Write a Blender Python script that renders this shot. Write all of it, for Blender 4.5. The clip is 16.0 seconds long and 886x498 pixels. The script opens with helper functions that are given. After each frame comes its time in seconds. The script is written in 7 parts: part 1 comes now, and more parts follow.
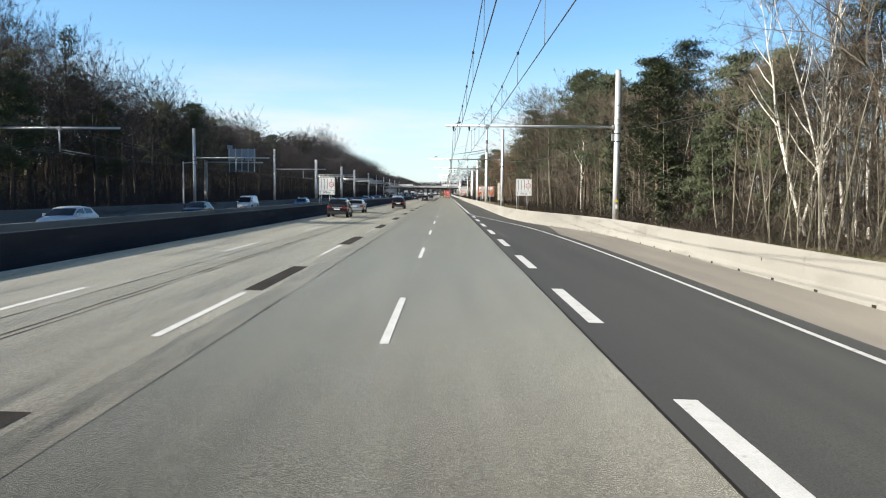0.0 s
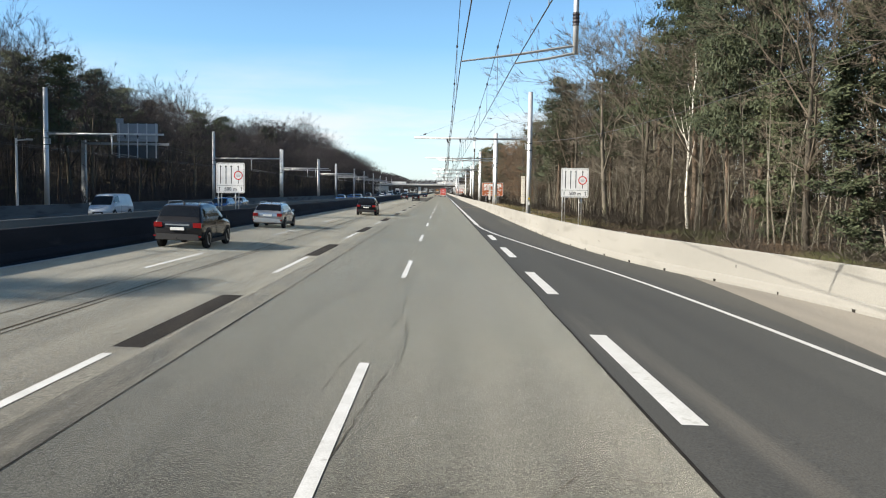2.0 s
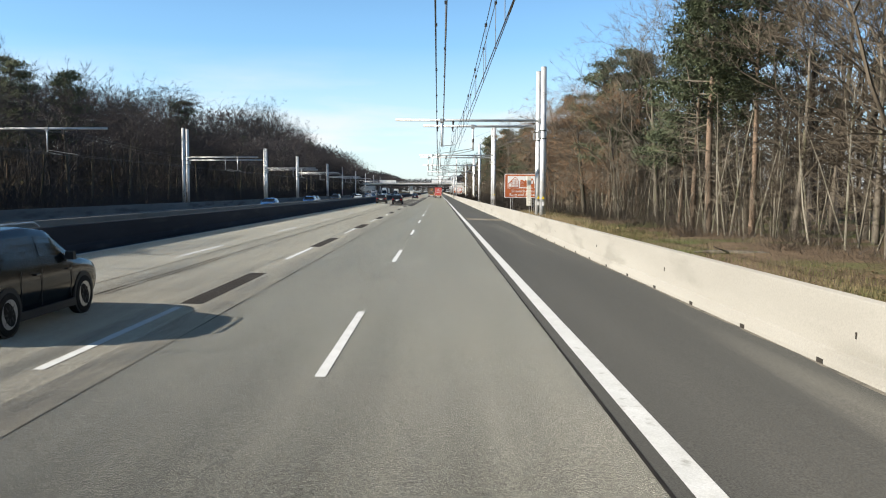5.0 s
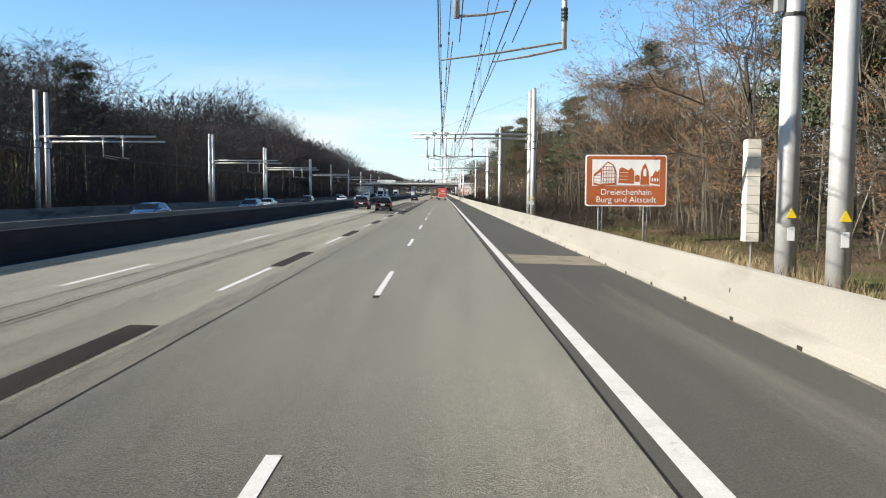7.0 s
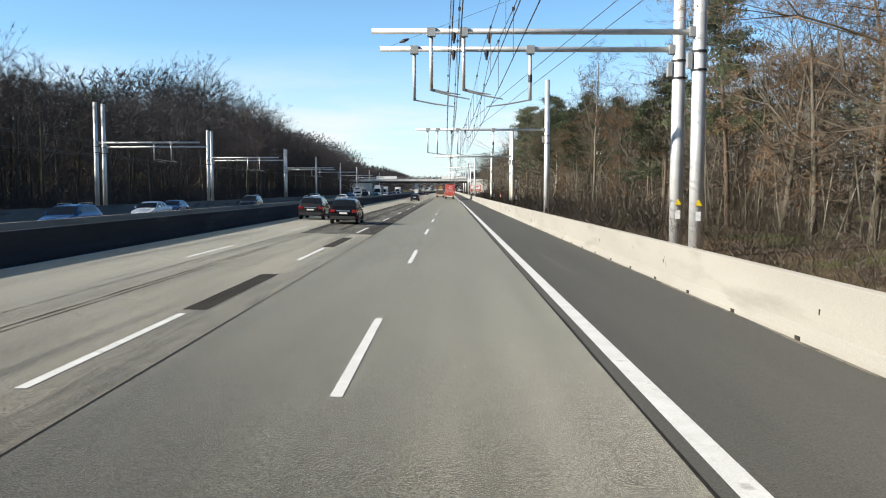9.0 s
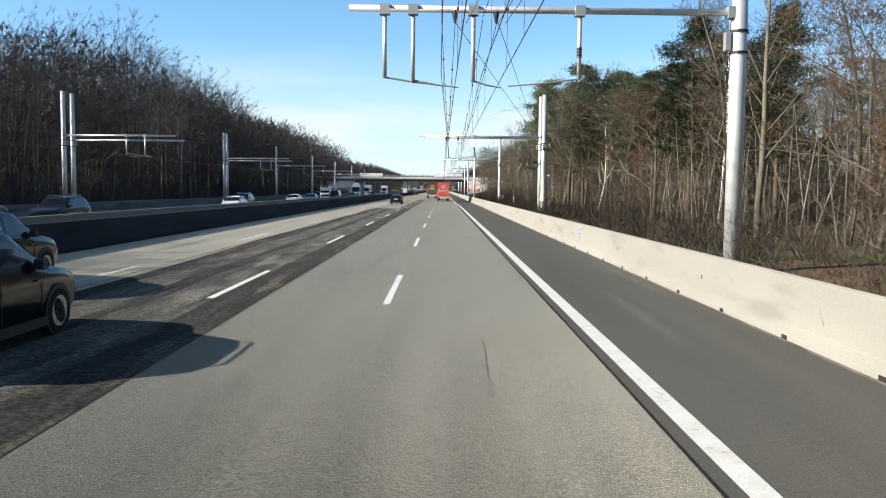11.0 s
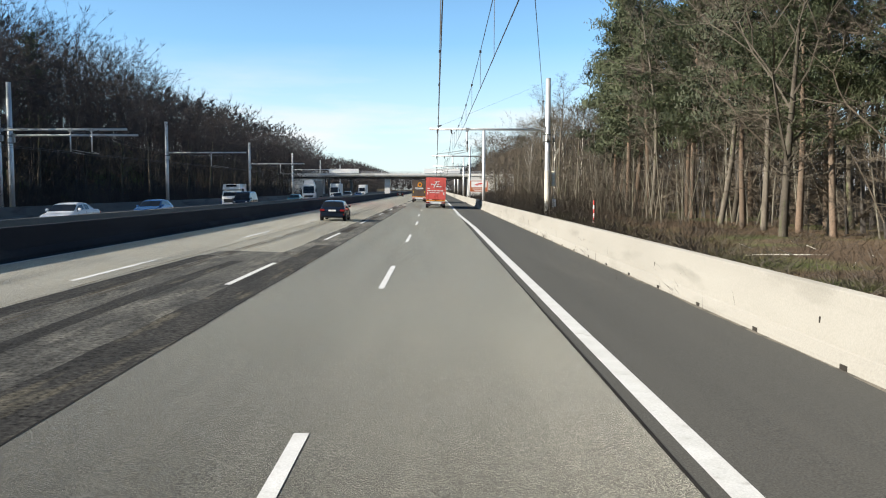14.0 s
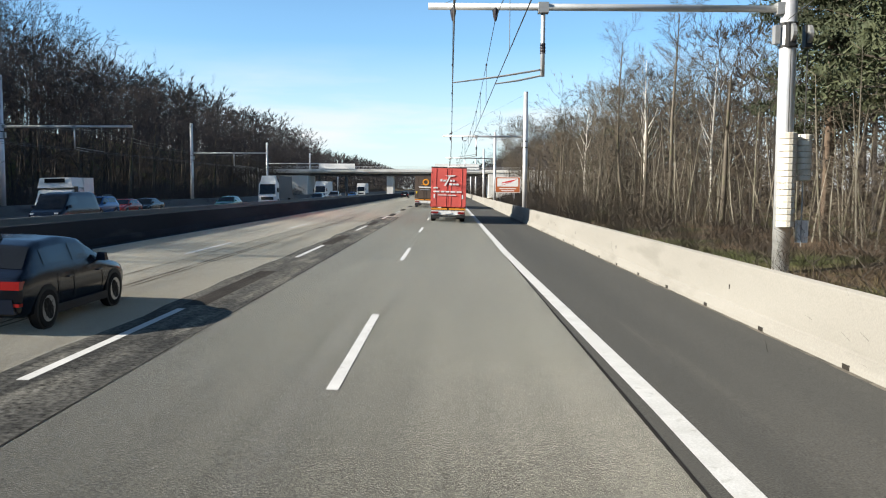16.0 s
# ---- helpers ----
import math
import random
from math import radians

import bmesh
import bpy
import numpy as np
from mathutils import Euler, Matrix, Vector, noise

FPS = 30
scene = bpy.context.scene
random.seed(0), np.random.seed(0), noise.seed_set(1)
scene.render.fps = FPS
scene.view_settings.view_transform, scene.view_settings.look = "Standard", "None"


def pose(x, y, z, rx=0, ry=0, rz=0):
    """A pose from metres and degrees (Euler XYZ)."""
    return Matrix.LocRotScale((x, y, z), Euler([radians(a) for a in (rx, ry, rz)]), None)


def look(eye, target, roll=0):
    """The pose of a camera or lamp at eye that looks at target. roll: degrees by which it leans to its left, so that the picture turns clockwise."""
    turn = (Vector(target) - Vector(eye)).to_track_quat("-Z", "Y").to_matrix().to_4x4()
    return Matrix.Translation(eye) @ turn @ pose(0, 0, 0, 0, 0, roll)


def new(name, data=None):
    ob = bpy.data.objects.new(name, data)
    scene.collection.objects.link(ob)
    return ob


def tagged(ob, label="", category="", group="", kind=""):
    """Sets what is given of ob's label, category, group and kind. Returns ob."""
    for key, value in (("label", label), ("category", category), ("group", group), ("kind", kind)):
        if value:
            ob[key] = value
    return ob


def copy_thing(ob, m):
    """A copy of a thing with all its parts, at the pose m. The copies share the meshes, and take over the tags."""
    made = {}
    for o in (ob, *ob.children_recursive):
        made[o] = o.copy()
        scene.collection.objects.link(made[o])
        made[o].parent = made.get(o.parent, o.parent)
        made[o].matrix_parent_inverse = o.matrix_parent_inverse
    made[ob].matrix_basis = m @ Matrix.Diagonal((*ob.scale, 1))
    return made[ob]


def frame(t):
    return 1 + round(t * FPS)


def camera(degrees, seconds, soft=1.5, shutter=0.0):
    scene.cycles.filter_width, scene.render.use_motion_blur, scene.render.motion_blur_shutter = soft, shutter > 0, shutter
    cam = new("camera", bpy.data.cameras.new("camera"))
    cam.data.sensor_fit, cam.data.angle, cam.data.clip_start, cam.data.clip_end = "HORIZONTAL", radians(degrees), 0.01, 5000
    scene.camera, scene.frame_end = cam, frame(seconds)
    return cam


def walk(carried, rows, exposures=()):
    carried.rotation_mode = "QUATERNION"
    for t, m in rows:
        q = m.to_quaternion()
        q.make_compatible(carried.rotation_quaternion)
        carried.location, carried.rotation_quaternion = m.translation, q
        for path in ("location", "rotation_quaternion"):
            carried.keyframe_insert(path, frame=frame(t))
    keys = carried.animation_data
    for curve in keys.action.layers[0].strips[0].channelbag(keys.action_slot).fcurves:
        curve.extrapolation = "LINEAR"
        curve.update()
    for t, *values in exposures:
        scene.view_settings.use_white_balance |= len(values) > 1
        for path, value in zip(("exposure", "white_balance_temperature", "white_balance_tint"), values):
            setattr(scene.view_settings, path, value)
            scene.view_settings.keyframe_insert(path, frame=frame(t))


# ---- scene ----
cam = camera(56.3, 16.0, soft=1.1)
PATH = [
    (0, (0.21, 0.31, 2.482), (0.202, 2.306, 2.348), 0.4),
    (0.5, (0.204, 11.133, 2.501), (0.201, 13.129, 2.364), 0.7),
    (1, (0.204, 21.965, 2.519), (0.204, 23.961, 2.383), 0.9),
    (1.5, (0.216, 32.825, 2.537), (0.217, 34.821, 2.401), 1.2),
    (2, (0.306, 43.754, 2.533), (0.309, 45.75, 2.395), 0.8),
    (2.5, (0.402, 54.774, 2.534), (0.405, 56.77, 2.397), 0.8),
    (3, (0.515, 65.865, 2.519), (0.519, 67.861, 2.382), 0.6),
    (3.5, (0.655, 77.029, 2.512), (0.649, 79.024, 2.377), 0.4),
    (4, (0.731, 88.258, 2.508), (0.742, 90.253, 2.369), 0.1),
    (6.3, (0.794, 140.212, 2.476), (0.8, 142.207, 2.34), 0.1),
    (6.5, (0.788, 144.754, 2.474), (0.792, 146.749, 2.339), 0.1),
    (7, (0.755, 156.153, 2.468), (0.756, 158.149, 2.332), 0.3),
    (7.5, (0.687, 167.564, 2.463), (0.692, 169.559, 2.326), 0.4),
    (8, (0.621, 179.025, 2.462), (0.625, 181.021, 2.325), 0.5),
    (8.5, (0.588, 190.519, 2.474), (0.584, 192.514, 2.336), 0.2),
    (9, (0.545, 202.056, 2.466), (0.529, 204.051, 2.324), 0.0),
    (11.3, (0.367, 255.199, 2.461), (0.372, 257.193, 2.318), 0.6),
    (11.5, (0.378, 259.825, 2.463), (0.386, 261.82, 2.32), 0.6),
    (12, (0.432, 271.406, 2.471), (0.442, 273.401, 2.327), 0.7),
    (12.5, (0.485, 282.985, 2.479), (0.499, 284.98, 2.333), 0.4),
    (13, (0.468, 294.54, 2.465), (0.478, 296.534, 2.321), 0.5),
    (13.5, (0.525, 306.082, 2.447), (0.543, 308.077, 2.303), 0.3),
    (14, (0.527, 317.616, 2.445), (0.545, 319.61, 2.301), 0.1),
    (14.5, (0.591, 329.153, 2.436), (0.609, 331.148, 2.292), 0.1),
    (15, (0.622, 340.695, 2.424), (0.636, 342.689, 2.279), 0.2),
    (15.5, (0.638, 352.26, 2.428), (0.641, 354.255, 2.284), 0.2),
    (16, (0.599, 363.876, 2.449), (0.585, 365.87, 2.304), 0.3),
]
walk(cam, [(t, look(eye, target, roll)) for t, eye, target, roll in PATH], [(0.0, 1.15, 6850, 10), (16.0, 1.15, 6850, 10)])

# ---- sky, sun and exposure ----
SUN_ELEVATION, SUN_AZIMUTH = 27.6, -107.0   # azimuth: degrees from +y towards +x
world = bpy.data.worlds.new("winter_sky")
scene.world = world
world.use_nodes = True
wn, wl = world.node_tree.nodes, world.node_tree.links
wn.clear()
sky = wn.new("ShaderNodeTexSky")
sky.sky_type, sky.sun_disc = "NISHITA", False
sky.sun_elevation, sky.sun_rotation = radians(SUN_ELEVATION), radians(SUN_AZIMUTH)
sky.air_density, sky.dust_density, sky.ozone_density = 0.8, 0.5, 1.6
wc = wn.new("ShaderNodeTexCoord")
wm = wn.new("ShaderNodeMapping")
wm.inputs["Scale"].default_value = (1.6, 1.6, 11.0)
cl = wn.new("ShaderNodeTexNoise")
cl.inputs["Scale"].default_value, cl.inputs["Detail"].default_value, cl.inputs["Roughness"].default_value = 1.7, 6.0, 0.55
cr = wn.new("ShaderNodeValToRGB")
cr.color_ramp.elements[0].position, cr.color_ramp.elements[0].color = 0.46, (0, 0, 0, 1)
cr.color_ramp.elements[1].position, cr.color_ramp.elements[1].color = 0.60, (0.85, 0.85, 0.85, 1)
sx = wn.new("ShaderNodeSeparateXYZ")
hz = wn.new("ShaderNodeMapRange")                # thin haze and cloud lie low over the horizon
for key, value in (("From Min", 0.0), ("From Max", 0.17), ("To Min", 1.0), ("To Max", 0.0)):
    hz.inputs[key].default_value = value
cm = wn.new("ShaderNodeMath")
cm.operation = "MULTIPLY"
hm = wn.new("ShaderNodeMath")
hm.operation = "MULTIPLY_ADD"
hm.inputs[1].default_value = 0.72
wx = wn.new("ShaderNodeMix")
wx.data_type = "RGBA"
wx.inputs["B"].default_value = (4.8, 5.2, 5.55, 1)
bg = wn.new("ShaderNodeBackground")
bg.inputs["Strength"].default_value = 0.086
wo = wn.new("ShaderNodeOutputWorld")
wl.new(wc.outputs["Generated"], wm.inputs["Vector"])
wl.new(wm.outputs["Vector"], cl.inputs["Vector"])
wl.new(cl.outputs["Fac"], cr.inputs["Fac"])
wl.new(wc.outputs["Generated"], sx.inputs["Vector"])
wl.new(sx.outputs["Z"], hz.inputs["Value"])
wl.new(cr.outputs["Color"], cm.inputs[0])
wl.new(hz.outputs["Result"], cm.inputs[1])
wl.new(hz.outputs["Result"], hm.inputs[0])
wl.new(cm.outputs["Value"], hm.inputs[2])
wl.new(hm.outputs["Value"], wx.inputs["Factor"])
tint = wn.new("ShaderNodeMix")
tint.data_type, tint.blend_type = "RGBA", "MULTIPLY"
tint.inputs["Factor"].default_value, tint.inputs["B"].default_value = 1.0, (0.775, 1.08, 1.225, 1)
deep = wn.new("ShaderNodeMapRange")              # a clear winter sky deepens towards the zenith
for key, value in (("From Min", 0.2), ("From Max", 0.9), ("To Min", 1.0), ("To Max", 0.36)):
    deep.inputs[key].default_value = value
wl.new(sx.outputs["Z"], deep.inputs["Value"])
dim = wn.new("ShaderNodeMix")
dim.data_type, dim.blend_type = "RGBA", "MULTIPLY"
dim.inputs["Factor"].default_value = 1.0
wl.new(sky.outputs["Color"], dim.inputs["A"])
wl.new(deep.outputs["Result"], dim.inputs["B"])
wl.new(dim.outputs["Result"], tint.inputs["A"])
wl.new(tint.outputs["Result"], wx.inputs["A"])
wl.new(wx.outputs["Result"], bg.inputs["Color"])
wl.new(bg.outputs["Background"], wo.inputs["Surface"])

sun_data = bpy.data.lights.new("sun", "SUN")
sun_data.energy, sun_data.angle, sun_data.color = 5.1, radians(0.53), (1.0, 0.952, 0.872)
sun = new("sun", sun_data)
_e, _a = radians(SUN_ELEVATION), radians(SUN_AZIMUTH)
sun_from = Vector((math.sin(_a) * math.cos(_e), math.cos(_a) * math.cos(_e), math.sin(_e)))
sun.matrix_world = look(sun_from * 200, (0, 0, 0))
tagged(sun, "low winter sun", "sun", kind="structure")


# ---- materials ----
def node_mat(name, c1, c2, scale=1.0, rough=0.8, grain=0.0, grain_scale=60.0, bump=0.0, metal=0.0, stretch=(1, 1, 1),
             c3=None, spot=0.62, spot_scale=0.4, vary=0.0, coat=0.0, coords="Object", spec=None, sheen=1.0):
    """Two-scale colour (c1 to c2 by broad noise, c3 as stains), fine grain in value, bump, and a step by object."""
    spec = spec if spec is not None else 0.3 if "asphalt" in name else 0.12 if rough > 0.8 else 0.4
    m = bpy.data.materials.new(name)
    m.use_nodes = True
    n, l = m.node_tree.nodes, m.node_tree.links
    b = n["Principled BSDF"]
    tc = n.new("ShaderNodeTexCoord")
    mp = n.new("ShaderNodeMapping")
    mp.inputs["Scale"].default_value = stretch
    l.new(tc.outputs[coords], mp.inputs["Vector"])
    big = n.new("ShaderNodeTexNoise")
    big.inputs["Scale"].default_value, big.inputs["Detail"].default_value = scale, 5
    l.new(mp.outputs["Vector"], big.inputs["Vector"])
    ramp = n.new("ShaderNodeMapRange")
    ramp.inputs["From Min"].default_value, ramp.inputs["From Max"].default_value = 0.3, 0.7
    l.new(big.outputs["Fac"], ramp.inputs["Value"])
    mix = n.new("ShaderNodeMix")
    mix.data_type = "RGBA"
    mix.inputs["A"].default_value, mix.inputs["B"].default_value = (*c1, 1), (*c2, 1)
    l.new(ramp.outputs["Result"], mix.inputs["Factor"])
    out = mix.outputs["Result"]
    if c3:
        st = n.new("ShaderNodeTexNoise")
        st.inputs["Scale"].default_value, st.inputs["Detail"].default_value = spot_scale, 8
        l.new(mp.outputs["Vector"], st.inputs["Vector"])
        sr = n.new("ShaderNodeMapRange")
        sr.inputs["From Min"].default_value, sr.inputs["From Max"].default_value = spot - 0.04, spot + 0.08
        l.new(st.outputs["Fac"], sr.inputs["Value"])
        mx = n.new("ShaderNodeMix")
        mx.data_type = "RGBA"
        mx.inputs["B"].default_value = (*c3, 1)
        l.new(sr.outputs["Result"], mx.inputs["Factor"])
        l.new(out, mx.inputs["A"])
        out = mx.outputs["Result"]
    fine = None
    if grain or bump:
        fine = n.new("ShaderNodeTexNoise")
        fine.inputs["Scale"].default_value, fine.inputs["Detail"].default_value, fine.inputs["Roughness"].default_value = grain_scale, 4, 0.65
        l.new(tc.outputs[coords], fine.inputs["Vector"])
    if grain or vary:
        hsv = n.new("ShaderNodeHueSaturation")
        value = None
        if grain:
            gr = n.new("ShaderNodeMapRange")
            for key, v in (("From Min", 0.3), ("From Max", 0.7), ("To Min", 1 - grain), ("To Max", 1 + grain)):
                gr.inputs[key].default_value = v
            l.new(fine.outputs["Fac"], gr.inputs["Value"])
            value = gr.outputs["Result"]
        if vary:
            oi = n.new("ShaderNodeObjectInfo")
            vr = n.new("ShaderNodeMapRange")
            vr.inputs["To Min"].default_value, vr.inputs["To Max"].default_value = 1 - vary, 1 + vary
            l.new(oi.outputs["Random"], vr.inputs["Value"])
            if value:
                mu = n.new("ShaderNodeMath")
                mu.operation = "MULTIPLY"
                l.new(value, mu.inputs[0])
                l.new(vr.outputs["Result"], mu.inputs[1])
                value = mu.outputs["Value"]
            else:
                value = vr.outputs["Result"]
        l.new(value, hsv.inputs["Value"])
        l.new(out, hsv.inputs["Color"])
        out = hsv.outputs["Color"]
    l.new(out, b.inputs["Base Color"])
    b.inputs["Roughness"].default_value, b.inputs["Metallic"].default_value = rough, metal
    b.inputs["Coat Weight"].default_value = coat
    b.inputs["Diffuse Roughness"].default_value = 1.0 if "asphalt" in name or "concrete" in name else 0.0
    b.inputs["Specular IOR Level"].default_value = spec
    if "asphalt" in name:      # dusty worn stones brighten when seen at a low angle
        b.inputs["Sheen Weight"].default_value, b.inputs["Sheen Roughness"].default_value = sheen, 0.17
        b.inputs["Sheen Tint"].default_value = (0.985, 0.955, 0.83, 1)
    if bump:
        bp = n.new("ShaderNodeBump")
        bp.inputs["Strength"].default_value, bp.inputs["Distance"].default_value = bump, 0.01
        l.new(fine.outputs["Fac"], bp.inputs["Height"])
        l.new(bp.outputs["Normal"], b.inputs["Normal"])
    return m


def plain(name, c, rough=0.5, metal=0.0, coat=0.0):
    return node_mat(name, c, tuple(v * 0.86 for v in c), 2.5, rough, metal=metal, coat=coat)


LANE = (1.0, 0.045, 1.0)
